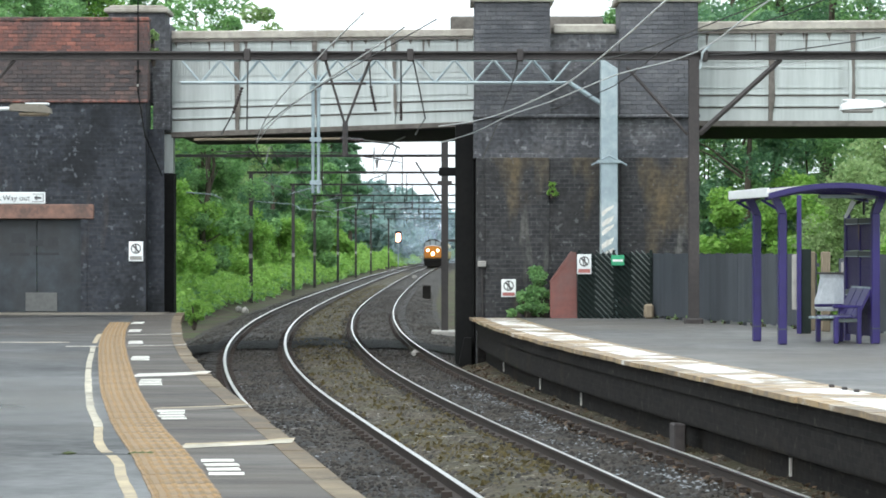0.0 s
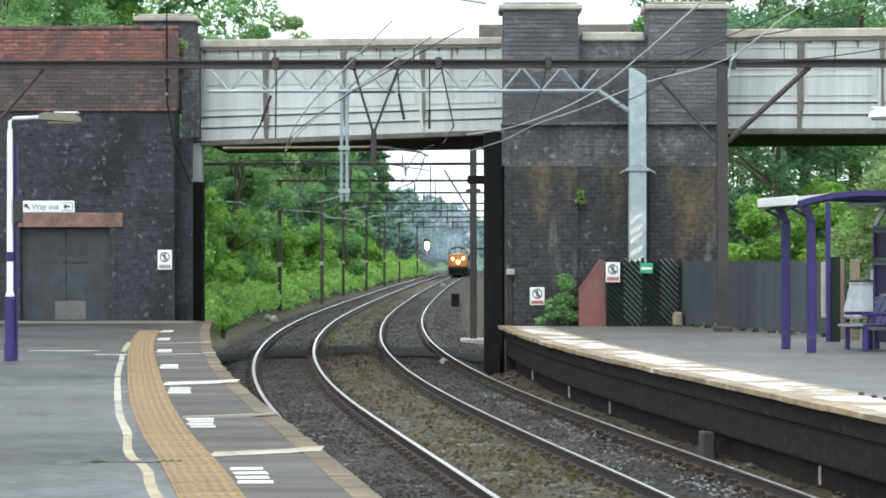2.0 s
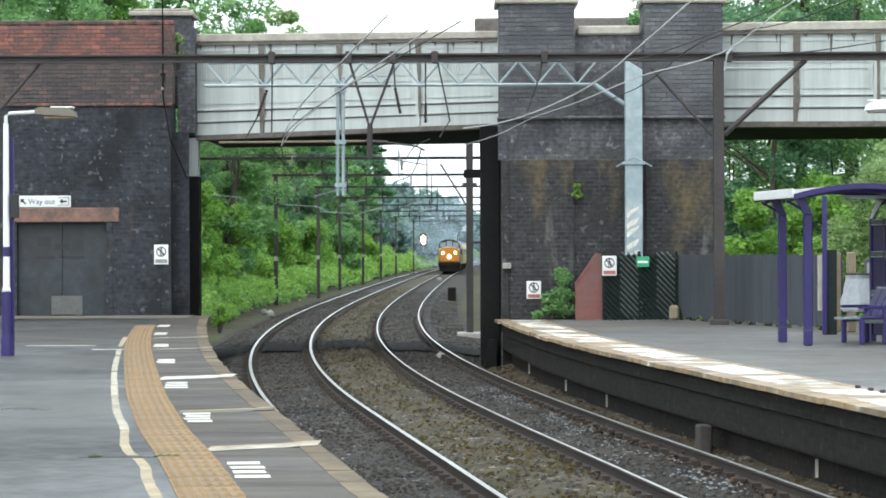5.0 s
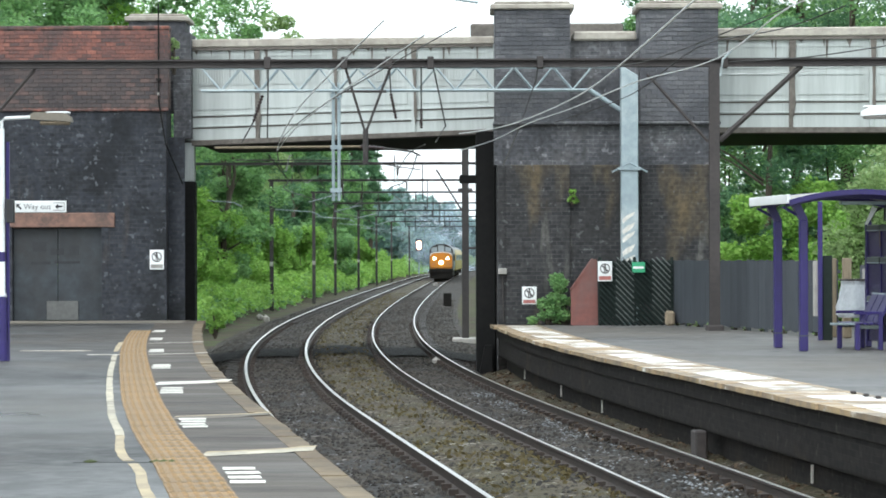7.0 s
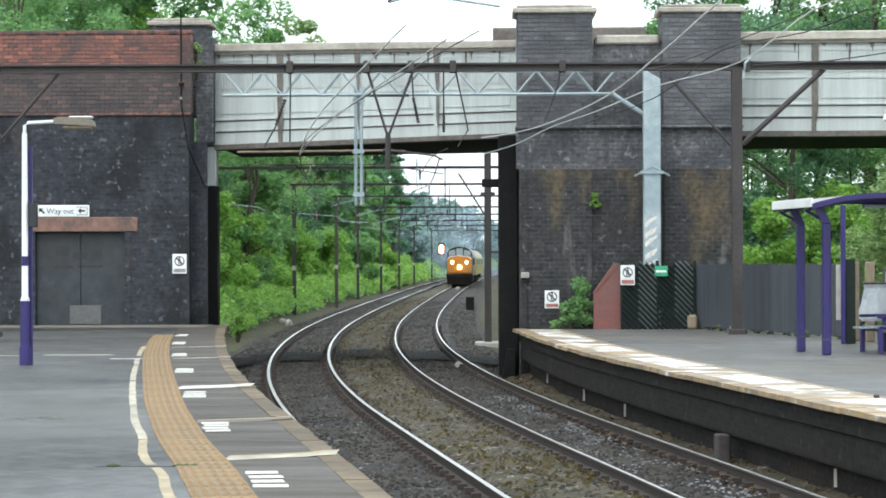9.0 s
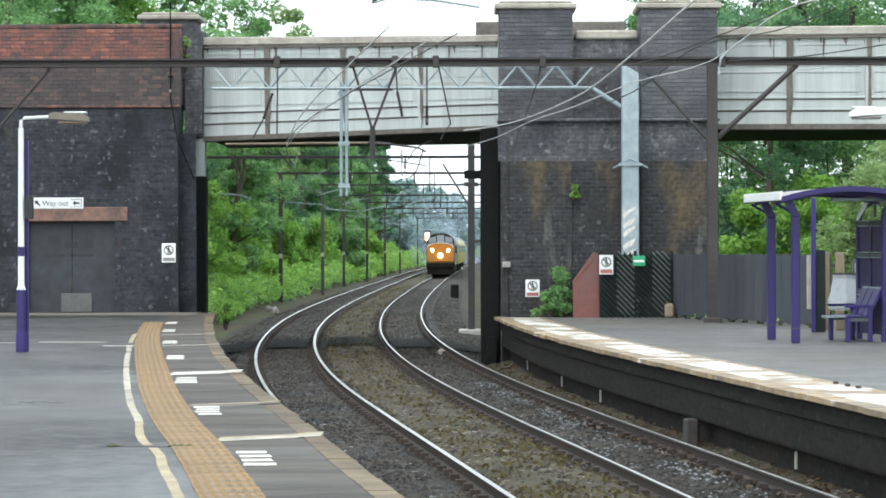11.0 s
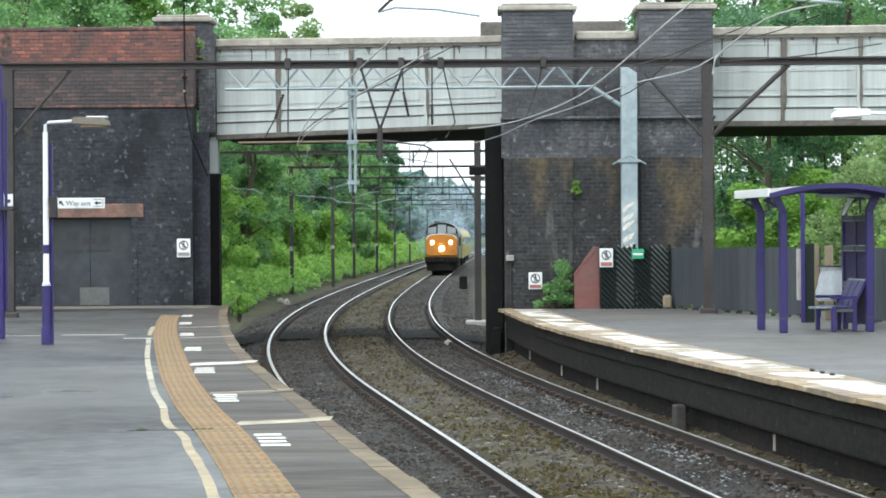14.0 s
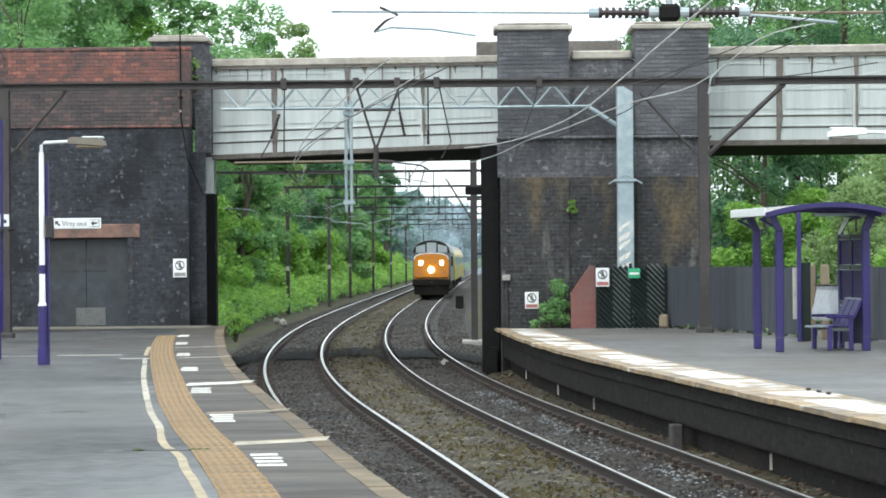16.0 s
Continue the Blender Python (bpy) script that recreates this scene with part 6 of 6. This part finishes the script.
def tree(x, y, height, spread, mt, leaf=0.2, n=3500, label="broad-leaved tree in full summer leaf", low=0.25, z=None):
    z = ground_z(x, y) - 0.2 if z is None else z
    t = empty("tree", pose(x, y, z), label, "tree", "trees round the cutting")
    bm = bmesh.new()
    top = height * 0.75
    tube(bm, [(0, 0, 0), (random.uniform(-0.3, 0.3), 0, top * 0.4), (random.uniform(-0.5, 0.5), 0.2, top * 0.7), (0.1, 0, top)], 0.013 * height + 0.04, 7, 0.03)
    blobs = []
    for k in range(46):
        a, h = random.uniform(0, 2 * math.pi), random.uniform(low, 0.93)
        w = spread * math.sin(math.pi * min(1, (h - low * 0.6) / (1.05 - low * 0.6))) ** 0.6 * random.uniform(0.3, 0.95)
        p = (w * math.cos(a), w * math.sin(a), h * height)
        blobs.append((*p, random.uniform(0.13, 0.27) * spread))
        if k < 9:
            tube(bm, [(0, 0, p[2] * 0.75), (p[0] * 0.5, p[1] * 0.5, p[2] * 0.9), p], 0.03 + 0.002 * height, 5, 0.012)
    part("trunk", bm, "bark", t, "grey-brown trunk and limbs")
    pts = crown_points(n, blobs)
    me = leaves(pts, np.random.uniform(0.6, 1.25, len(pts)) * leaf)
    me.materials.append(M[mt])
    ob = new("crown", me)
    ob.parent = t
    return t


def conifer(x, y, height, spread, z):
    t = empty("tree", pose(x, y, z), "dark ragged conifer above the cutting", "tree", "trees round the cutting")
    part("trunk", T([(0, 0, 0), (0, 0, height)], 0.35, 7, 0.04), "bark", t)
    pts = []
    for k in range(46):
        h = height * (0.12 + 0.88 * k / 46)
        r = spread * (1 - h / height) ** 0.8 * random.uniform(0.6, 1.15) + 0.3
        a = random.uniform(0, 2 * math.pi)
        u = np.random.uniform(0.05, 1, (110, 1))
        d = np.array((math.cos(a), math.sin(a), -0.2))
        pts.append(np.array((0, 0, h)) + d * r * u + np.random.normal(size=(110, 3)) * np.array((0.45, 0.45, 0.16)) * (1.15 - 0.6 * u))
    pts = np.concatenate(pts)
    me = leaves(pts, np.random.uniform(0.2, 0.45, len(pts)))
    me.materials.append(M["leaf_dark"])
    new("crown", me).parent = t


def brush(name, region, n, size, mt, label, height=(0.1, 1.6)):
    """Undergrowth: leaf blades in uneven mounds over the bank."""
    pts = []
    x0, x1, y0, y1 = region
    while len(pts) < n:
        y = y0 + (y1 - y0) * random.random() ** 1.3
        x = TRACK_L(y) - 3.6 - (x1 - x0) * random.random() if name.startswith("bank") else random.uniform(x0, x1)
        hill = 0.5 + 0.9 * noise.noise(Vector((x * 0.35, y * 0.22, 7))) + 0.5 * noise.noise(Vector((x * 1.1, y * 0.7, 2)))
        if hill < 0.05:
            continue
        pts.append((x, y, ground_z(x, y) + hill * height[1] * random.uniform(0.45, 1.05) + height[0]))
    pts = np.array(pts)
    me = leaves(pts, np.random.uniform(0.6, 1.3, len(pts)) * size * (0.6 + pts[:, 1] / 250))
    me.materials.append(M[mt])
    return tagged(new(name, me), label, "undergrowth", kind="stuff")


def shrub(x, y, z, r, h, mt, n=2600, leaf=0.09, label="leafy green shrub on the bank"):
    s = empty("shrub", pose(x, y, z), label, "shrub", "shrubs along the line")
    bm = bmesh.new()
    blobs = []
    for k in range(16):
        a, u = random.uniform(0, 2 * math.pi), random.uniform(0.15, 0.9)
        w = r * (1 - u * 0.5) * random.uniform(0.2, 0.85)
        p = (w * math.cos(a), w * math.sin(a), u * h)
        blobs.append((*p, random.uniform(0.22, 0.38) * r))
        if k < 6:
            tube(bm, [(0, 0, 0), (p[0] * 0.6, p[1] * 0.6, p[2] * 0.6), p], 0.04, 5, 0.012)
    part("stem", bm, "bark", s)
    pts = crown_points(n, blobs)
    me = leaves(pts, np.random.uniform(0.6, 1.3, len(pts)) * leaf)
    me.materials.append(M[mt])
    new("foliage", me).parent = s


def build_plants():
    brush("bank_undergrowth", (0, 16, 84, 330), 210000, 0.115, "leaf_bright", "dense bright green undergrowth on the cutting bank")
    brush("bank_undergrowth", (0, 14, 300, 560), 45000, 0.11, "leaf_bright", "distant green undergrowth along the line")
    brush("bank_undergrowth", (0, 18, 84, 330), 80000, 0.11, "leaf", "darker green undergrowth on the cutting bank", (0.0, 1.3))
    for x, y, r, h, mt in ((-12.2, 104, 2.2, 4.6, "leaf_bright"), (-12.2, 118, 2.4, 5.2, "leaf_bright"), (-13.2, 96, 2.4, 4.8, "leaf"), (-14.6, 108, 2.6, 5.4, "leaf"), (-14.2, 124, 2.6, 6, "leaf"), (-13, 138, 2.4, 5, "leaf_bright"), (-15, 150, 3, 6, "leaf"), (-11.6, 88, 1.4, 1.8, "leaf_bright"), (-12.5, 98, 2.2, 3.4, "leaf"), (-13.6, 92, 2.2, 3.6, "leaf_dark"), (-12.6, 112, 2.2, 3.2, "leaf_bright"), (-14, 128, 2.6, 3.8, "leaf"),
                           (-12.4, 150, 2.4, 3.4, "leaf_bright"), (-13, 178, 2.8, 4.2, "leaf_bright"), (-12.5, 210, 2.8, 4, "leaf_bright"), (-12, 250, 3, 4.5, "leaf"), (-11.5, 290, 3, 4.5, "leaf_bright")):
        shrub(x, y, ground_z(x, y), r, h, mt, 7000, 0.06 + y * 0.0004)
    # trees up the left-hand bank
    for x, y, h, s, mt in ((-17, 98, 12, 4.2, "leaf"), (-14.5, 112, 11.5, 3.6, "leaf"), (-19, 118, 16, 5.2, "leaf"), (-15.5, 126, 15.5, 4.0, "leaf"), (-16, 134, 11, 3.8, "leaf_dark"), (-13.5, 152, 9, 3.0, "leaf"),
                           (-18, 160, 13, 4.6, "leaf"), (-14.5, 182, 12, 3.8, "leaf_dark"), (-18.5, 205, 20, 6, "leaf"), (-15.5, 175, 14.5, 4.5, "leaf_pale"), (-14.5, 228, 14, 4, "leaf_dark"), (-18.5, 262, 17, 5.2, "leaf"),
                           (-14, 290, 14, 4, "leaf"), (-16, 240, 18, 4.5, "leaf"), (-14.2, 200, 14.5, 3.6, "leaf"), (-15, 335, 16, 4.6, "leaf_dark"), (-15, 118, 11.5, 4, "leaf"), (-21, 108, 11, 4.5, "leaf"), (-12, 138, 12.5, 2.8, "leaf"), (-13.2, 150, 14.5, 3.4, "leaf"), (-16.0, 128, 12.5, 3.6, "leaf_bright"), (-25, 104, 14, 5.2, "leaf"), (-22, 128, 18, 5.6, "leaf"), (-26, 118, 17, 5.4, "leaf_bright"), (-30, 120, 14, 5.4, "leaf"), (-17.5, 124, 19, 4.6, "leaf"), (-21.5, 116, 19, 5, "leaf"), (-17.5, 232, 21, 5, "leaf_pale"), (-27, 140, 16, 5.5, "leaf"), (-22, 170, 14, 5.4, "leaf"), (-20, 190, 14, 5.4, "leaf_dark"), (-22, 225, 15, 5.6, "leaf"), (-20, 250, 15, 5.4, "leaf"), (-18, 300, 15, 5.2, "leaf"), (-17.5, 325, 14, 5, "leaf"), (-16, 365, 14, 4.6, "leaf")):
        tree(x, y, h, s, mt, (0.07 if h < 15 else 0.1) + y * 0.0004, 13000 if h < 15 else 16000, low=0.06)
    conifer(-13.2, 385, 21, 4.2, 2.5)
    conifer(-14.5, 352, 20, 4.0, 3.0)
    # far end of the cutting
    for k in range(22):
        y = random.uniform(470, 640)
        side = random.choice((0, 1))
        x = TRACK_R(y) + (random.uniform(6, 34) if side else random.uniform(-40, -9))
        tree(x, y, random.uniform(11, 17) if side else random.uniform(4, 7), random.uniform(4, 6), "leaf_hazed", 0.5, 1900, "distant green tree with haze tinted into its leaves")
    for k in range(10):
        y = 400 + 22 * k
        tree(TRACK_L(y) - random.uniform(7, 12), y, random.uniform(6, 10), 3.6, "leaf_hazed", 0.5, 1400, "distant green tree with haze tinted into its leaves")
    for k in range(14):
        y = 680 + 10 * k
        tree(TRACK_R(y) - 30 + 5 * k, y, random.uniform(12, 14) + (6 if k > 6 else 0), 7.5, "leaf_hazed", 0.7, 2200, "distant green tree with haze tinted into its leaves")
    # trees beyond the right-hand span
    for x, y, h, s, mt in ((9.5, 86, 9.5, 3.2, "leaf_dark"), (13, 92, 13, 4.2, "leaf"), (17, 88, 14, 4.4, "leaf_dark"), (11, 104, 12, 4, "leaf"), (21, 96, 15, 5, "leaf_bright"), (15.5, 110, 15, 4.8, "leaf"),
                           (7.2, 100, 10.5, 2.2, "leaf"), (25, 84, 14, 5, "leaf"), (9.5, 112, 13, 4.2, "leaf_dark"), (13.5, 118, 15, 5, "leaf_dark"), (18.5, 116, 16, 5.4, "leaf_dark"), (24, 112, 17, 5.6, "leaf"), (13, 106, 17, 4.8, "leaf"), (17.5, 104, 17, 5, "leaf_dark")):
        tree(x, y, h, s, mt, 0.1, 16000, low=0.1)
    for x, y, r, h, mt in ((8.3, 82, 1.7, 4.6, "leaf_bright"), (10.6, 84, 2.0, 4.2, "leaf_bright"), (14.0, 82, 2.9, 6.2, "leaf_pale"), (12.0, 88, 2.8, 6.6, "leaf"), (17, 84, 2.9, 6.4, "leaf_pale"), (8.6, 62, 1.2, 2.2, "leaf_bright"),
                           (10.4, 60, 1.5, 2.9, "leaf_pale"), (9.4, 56, 1.1, 2.2, "leaf_bright"), (12.6, 58, 1.8, 3.6, "leaf_pale"), (11.0, 54, 1.4, 2.6, "leaf_bright"), (9.2, 60.5, 1.5, 3.9, "leaf_pale"), (10.9, 62.5, 1.8, 4.6, "leaf_pale"), (12.8, 61.5, 1.8, 4.8, "leaf_pale"), (9.0, 93, 2.4, 6.0, "leaf"), (13, 97, 3.0, 7.4, "leaf_dark"), (11.2, 81, 1.9, 3.6, "leaf_bright"), (15.5, 80, 2.4, 5.2, "leaf_pale"), (18.5, 92, 3.4, 8.4, "leaf_dark")):
        shrub(x, y, ground_z(x, y) - 0.1, r, h, mt, 7500, 0.06 if y < 70 else 0.085)
    pts = []
    for _ in range(9000):
        y = 24 + 170 * random.random() ** 2.1
        o = random.uniform(-0.75, 0.75)
        x = (TRACK_L(y) + TRACK_R(y)) / 2 + o
        if noise.noise(Vector((x * 1.5, y * 0.8, 11))) > -0.05:
            pts.append((x, y, -0.07 - 0.1 * (o / 0.8) ** 4 + random.uniform(0, 0.05)))
    me = leaves(np.array(pts), np.random.uniform(0.02, 0.055, len(pts)))
    me.materials.append(M["leaf_dry"])
    tagged(new("track_weeds", me), "dry olive weeds and leaves between the tracks", "weeds", kind="stuff")
    pts = []
    for _ in range(5000):
        y, o = 12 + 50 * random.random(), random.uniform(-0.5, 0.3)
        if noise.noise(Vector((o * 3, y * 0.9, 21))) > -0.15:
            pts.append((*EDGE_R.at(y, o).xy, -0.2 + 0.16 * (o + 0.42) + random.uniform(0.02, 0.07)))
    me = leaves(np.array(pts), np.random.uniform(0.02, 0.05, len(pts)), 0.8)
    me.materials.append(M["leaf_litter"])
    tagged(new("leaf_litter", me), "brown dead leaves along the platform foot", "leaf litter", kind="stuff")
    for k in range(14):
        u = k / 13
        shrub(4.9 + 2.5 * u + random.uniform(-0.05, 0.05), 62.5 - 9.7 * u, PZ, 0.1, random.uniform(0.1, 0.25), "leaf_pale", 60, 0.04, "tuft of dry grass at the fence foot")
    shrub(7.7, 52.3, PZ, 0.25, 0.6, "leaf_bright", 300, 0.05, "bright green weeds between the fences")
    # plants at the pier's foot and on the walls
    shrub(2.25, 63.2, PZ, 0.42, 1.3, "leaf", 2200, 0.045, "bright green weeds at the pier foot")
    shrub(1.95, 63.1, PZ, 0.5, 0.6, "leaf", 1500, 0.055, "bright green weeds at the pier foot")
    shrub(-6.3, 68.7, 0.5, 0.32, 0.75, "leaf_bright", 700, 0.05, "bright green weeds by the platform end")
    shrub(-7.35, 68.9, 7.2, 0.2, 1.2, "leaf_pale", 500, 0.05, "small plant growing from the brickwork")
    shrub(2.55, 63.6, 3.75, 0.16, 0.4, "leaf_bright", 160, 0.05, "small plant growing from the brickwork")


build_plants()


# ---- the train ----
def car_pose(s):
    """Pose of a car whose middle is at y = s, standing on the right-hand track and facing the station."""
    a, b = TRACK_R.at(s - 6), TRACK_R.at(s + 6)
    return Matrix.Translation((a + b) / 2) @ Matrix.Rotation(math.atan2(b.y - a.y, b.x - a.x) - math.pi / 2, 4, "Z")


def front_at(t):
    return 375.0 - 12.2 * t


def build_loco():
    loco = empty("locomotive", car_pose(front_at(0) + 9.35), "diesel locomotive with a bright orange-yellow nose and grey sides", "locomotive")
    nose = [(-1.14, 1.22), (1.14, 1.22), (1.19, 1.6), (1.18, 2.62), (1.08, 2.85), (0.78, 2.98), (0, 3.05), (-0.78, 2.98), (-1.08, 2.85), (-1.18, 2.62), (-1.19, 1.6)]
    bm = prism(bmesh.new(), nose, -9.3, -7.9)
    bmesh.ops.bevel(bm, geom=[e for e in bm.edges if all(abs(v.co.y + 9.3) < 0.01 for v in e.verts)], offset=0.16, segments=3, affect="EDGES")
    part("nose", bm, "loco_yellow", loco, "orange-yellow bonnet nose")
    body = [(-1.28, 1.1), (1.28, 1.1), (1.28, 3.05), (1.17, 3.42), (0.92, 3.68), (0.53, 3.85), (0, 3.91), (-0.53, 3.85), (-0.92, 3.68), (-1.17, 3.42), (-1.28, 3.05)]
    part("body", prism(bmesh.new(), body, -7.9, 9.3), "loco_grey", loco, "dark grey body side")
    part("roof", prism(bmesh.new(), [(-1.19, 3.42), (-0.94, 3.69), (-0.54, 3.87), (0, 3.93), (0.54, 3.87), (0.94, 3.69), (1.19, 3.42)], -7.95, 9.3), "loco_roof", loco, "grey curved roof")
    part("cab_front", prism(bmesh.new(), [(x * 0.985, z - 0.01) for x, z in body[2:]], -7.97, -7.9), "under", loco, "dark cab front round the windscreens")
    for x0, x1, zt in ((-0.33, 0.33, 3.74), (-1.07, -0.43, 3.63), (0.43, 1.07, 3.63)):
        o = 0.16 if x0 < -0.5 else 0
        o2 = 0.16 if x0 > 0.4 else 0
        win = part("window", prism(bmesh.new(), [(x0, 3.08), (x1, 3.08), (x1, zt - o2), (x0, zt - o)], -8.0, -7.92), "pane", loco, "cab windscreen")
        part("frame", prism(bmesh.new(), [(x0 - 0.05, 3.03), (x1 + 0.05, 3.03), (x1 + 0.05, 3.08), (x0 - 0.05, 3.08)], -7.98, -7.92), "loco_grey", win)
    for x in (-0.7, 0.7):
        part("marker_light", B(x - 0.12, x + 0.12, -9.36, -9.28, 2.22, 2.5, bevel=0.03), "marker", loco, "lit marker light")
        part("buffer", T([(x * 1.24, -9.9, 1.05), (x * 1.24, -9.3, 1.05)], 0.2, 12), "under", loco, "black buffer")
        part("door_seam", B(x - 0.012, x + 0.012, -9.312, -9.29, 1.5, 2.1), "loco_grey", loco)
        part("tail_lamp", T([(x * 1.28, -9.33, 1.72), (x * 1.28, -9.26, 1.72)], 0.09, 10), "red", loco)
    part("headlight", T([(0, -9.38, 1.9), (0, -9.28, 1.9)], 0.2, 16), "lamp", loco, "lit central headlight")
    part("nose_stripe", T([(x * 0.985, -9.26, z - 0.02) for x, z in nose[3:10]], 0.035, 6), "white", loco, "white line round the top of the nose")
    part("code_box", B(-0.42, 0.42, -9.315, -9.28, 2.28, 2.62, bevel=0.02), "loco_yellow", loco)
    for x in (-0.36, 0.36):
        part("jumper_cable", T([(x, -9.36, 1.3), (x * 1.1, -9.4, 1.0), (x * 1.3, -9.38, 0.7)], 0.035, 6), "under", loco)
    part("buffer_beam", B(-1.28, 1.28, -9.36, -8.6, 0.8, 1.26, bevel=0.03), "under", loco, "black buffer beam")
    part("snowplough", prism(bmesh.new(), [(-1.15, 0.22), (1.15, 0.22), (1.2, 0.82), (-1.2, 0.82)], -9.3, -9.0), "under", loco, "black snowplough")
    part("coupling", T([(0, -9.7, 0.95), (0, -9.36, 1.0)], 0.09, 8), "under", loco)
    for y in (-5.6, 5.6):
        bog = part("bogie", B(-1.2, 1.2, y - 2.4, y + 2.4, 0.45, 1.0, bevel=0.06), "under", loco, "black bogie frame")
        for w in (-1.85, 0, 1.85):
            ws = part("wheelset", T([(-0.8, 0, 0), (-0.66, 0, 0), (0.66, 0, 0), (0.8, 0, 0)], 0.5, 14), "railrust", bog)
            ws.matrix_basis = pose(0, y + w, 0.5)
    part("fuel_tank", B(-1.2, 1.2, -2.4, 2.4, 0.35, 1.1, bevel=0.08), "under", loco)
    for k in range(6):
        part("side_grille", B(1.282, 1.3, -6 + 2 * k, -4.8 + 2 * k, 2.1, 2.8), "under", loco)
    return loco


def build_coach():
    c = empty("coach", Matrix(), "yellow railway coach with a grey roof", "railway coach", "coaches of the train")
    body = [(-1.35, 1.0), (1.35, 1.0), (1.38, 1.9), (1.33, 2.9), (1.1, 3.4), (-1.1, 3.4), (-1.33, 2.9), (-1.38, 1.9)]
    part("body", prism(bmesh.new(), body, -9.9, 9.9), "coach_yellow", c, "yellow painted body")
    part("roof", prism(bmesh.new(), [(1.12, 3.38), (0.7, 3.72), (0, 3.85), (-0.7, 3.72), (-1.12, 3.38)], -9.9, 9.9), "loco_roof", c, "grey roof")
    for k in range(7):
        for s in (-1, 1):
            part("window", B(s * 1.37 - 0.02, s * 1.37 + 0.02, -8.2 + 2.4 * k, -7.0 + 2.4 * k, 2.1, 2.75, bevel=0.01), "pane", c)
    part("end_frame", B(-0.5, 0.5, -10.1, -9.9, 1.0, 3.1, bevel=0.03), "under", c, "dark gangway end")
    for y in (-7, 7):
        bog = part("bogie", B(-1.15, 1.15, y - 1.6, y + 1.6, 0.4, 0.95, bevel=0.06), "under", c)
        for w in (-1.2, 1.2):
            part("wheelset", T([(-0.8, y + w, 0.46), (0.8, y + w, 0.46)], 0.46, 12), "railrust", bog)
    return c


LOCO = build_loco()
COACHES = [build_coach()]
for _ in range(2):
    COACHES.append(copy_thing(COACHES[0], Matrix()))


def build_smoke():
    s = empty("exhaust_smoke", car_pose(front_at(0) + 30), "thin blue diesel exhaust smoke hanging about the train", "smoke")
    for x, y, z, r, tall in ((-3.2, 4, 3.6, 3.2, 1.2), (-1.5, 16, 6.0, 3.8, 1.2), (-4.5, 30, 5.0, 4.2, 1.3), (1.5, 42, 6.0, 4.4, 1.4)):
        bm = bmesh.new()
        bmesh.ops.create_icosphere(bm, subdivisions=4, radius=r)
        for v in bm.verts:
            k = 1 + 0.35 * noise.noise(v.co * 0.5 + Vector((x, y, z)))
            v.co = Vector((x + v.co.x * k, y + v.co.y * k, max(0.3, z + v.co.z * k * tall)))
        part("smoke_puff", bm, "smoke", s)
    return s


SMOKE = build_smoke()


# ---- single bricks of the parapet and the pier ----
def brick_face(parent, x0, x1, z0, z1, y, mt, length, course):
    """Bricks in half bond, standing proud of their mortar."""
    sizes = {}
    for row in range(int((z1 - z0) / course + 0.01)):
        x = x0 - (length / 2 if row % 2 else 0.0)
        while x < x1 - 0.03:
            a, b = max(x, x0), min(x + length, x1)
            w = round(b - a, 2)
            if w > 0.05:
                if w not in sizes:
                    sizes[w] = mesh_of(B(-w / 2 + 0.006, w / 2 - 0.006, -0.01, 0.03, 0.006, course - 0.006, bevel=0.004), "brick")
                    sizes[w].materials.append(M[mt])
                ob = new("brick", sizes[w])
                ob.parent = parent
                ob.matrix_basis = pose((a + b) / 2, y + random.uniform(-0.003, 0.003), z0 + row * course)
            x += length


WEST, PIER = bpy.data.objects["wall_west"], bpy.data.objects["pier"]
brick_face(WEST, -12.3, -7.43, 7.39, 8.27, 68.355, "red_piece", 0.244, 0.0975)
brick_face(WEST, -12.3, -7.44, 6.33, 7.37, 68.365, "brown_piece", 0.244, 0.104)
for x0, x1 in ((0.75, 2.51), (4.17, 5.99)):
    brick_face(PIER, x0, x1, 5.73, 8.35, 63.795, "blue_piece", 0.25, 0.1045)


def motions():
    times = [0.5 * k for k in range(33)]
    walk(SMOKE, [(t, car_pose(405 - 4.5 * t)) for t in times])
    walk(LOCO, [(t, car_pose(front_at(t) + 9.35)) for t in times])
    for k, c in enumerate(COACHES):
        walk(c, [(t, car_pose(front_at(t) + 19.2 + 10.3 + 20.6 * k)) for t in times])
    for bog in [o for o in LOCO.children if o.name.startswith("bogie")]:
        for ws in bog.children:
            at = ws.matrix_basis.translation.copy()
            walk(ws, [(k / 15, pose(*at, math.degrees(12.2 * k / 15 / 0.5) % 360)) for k in range(241)])


motions()
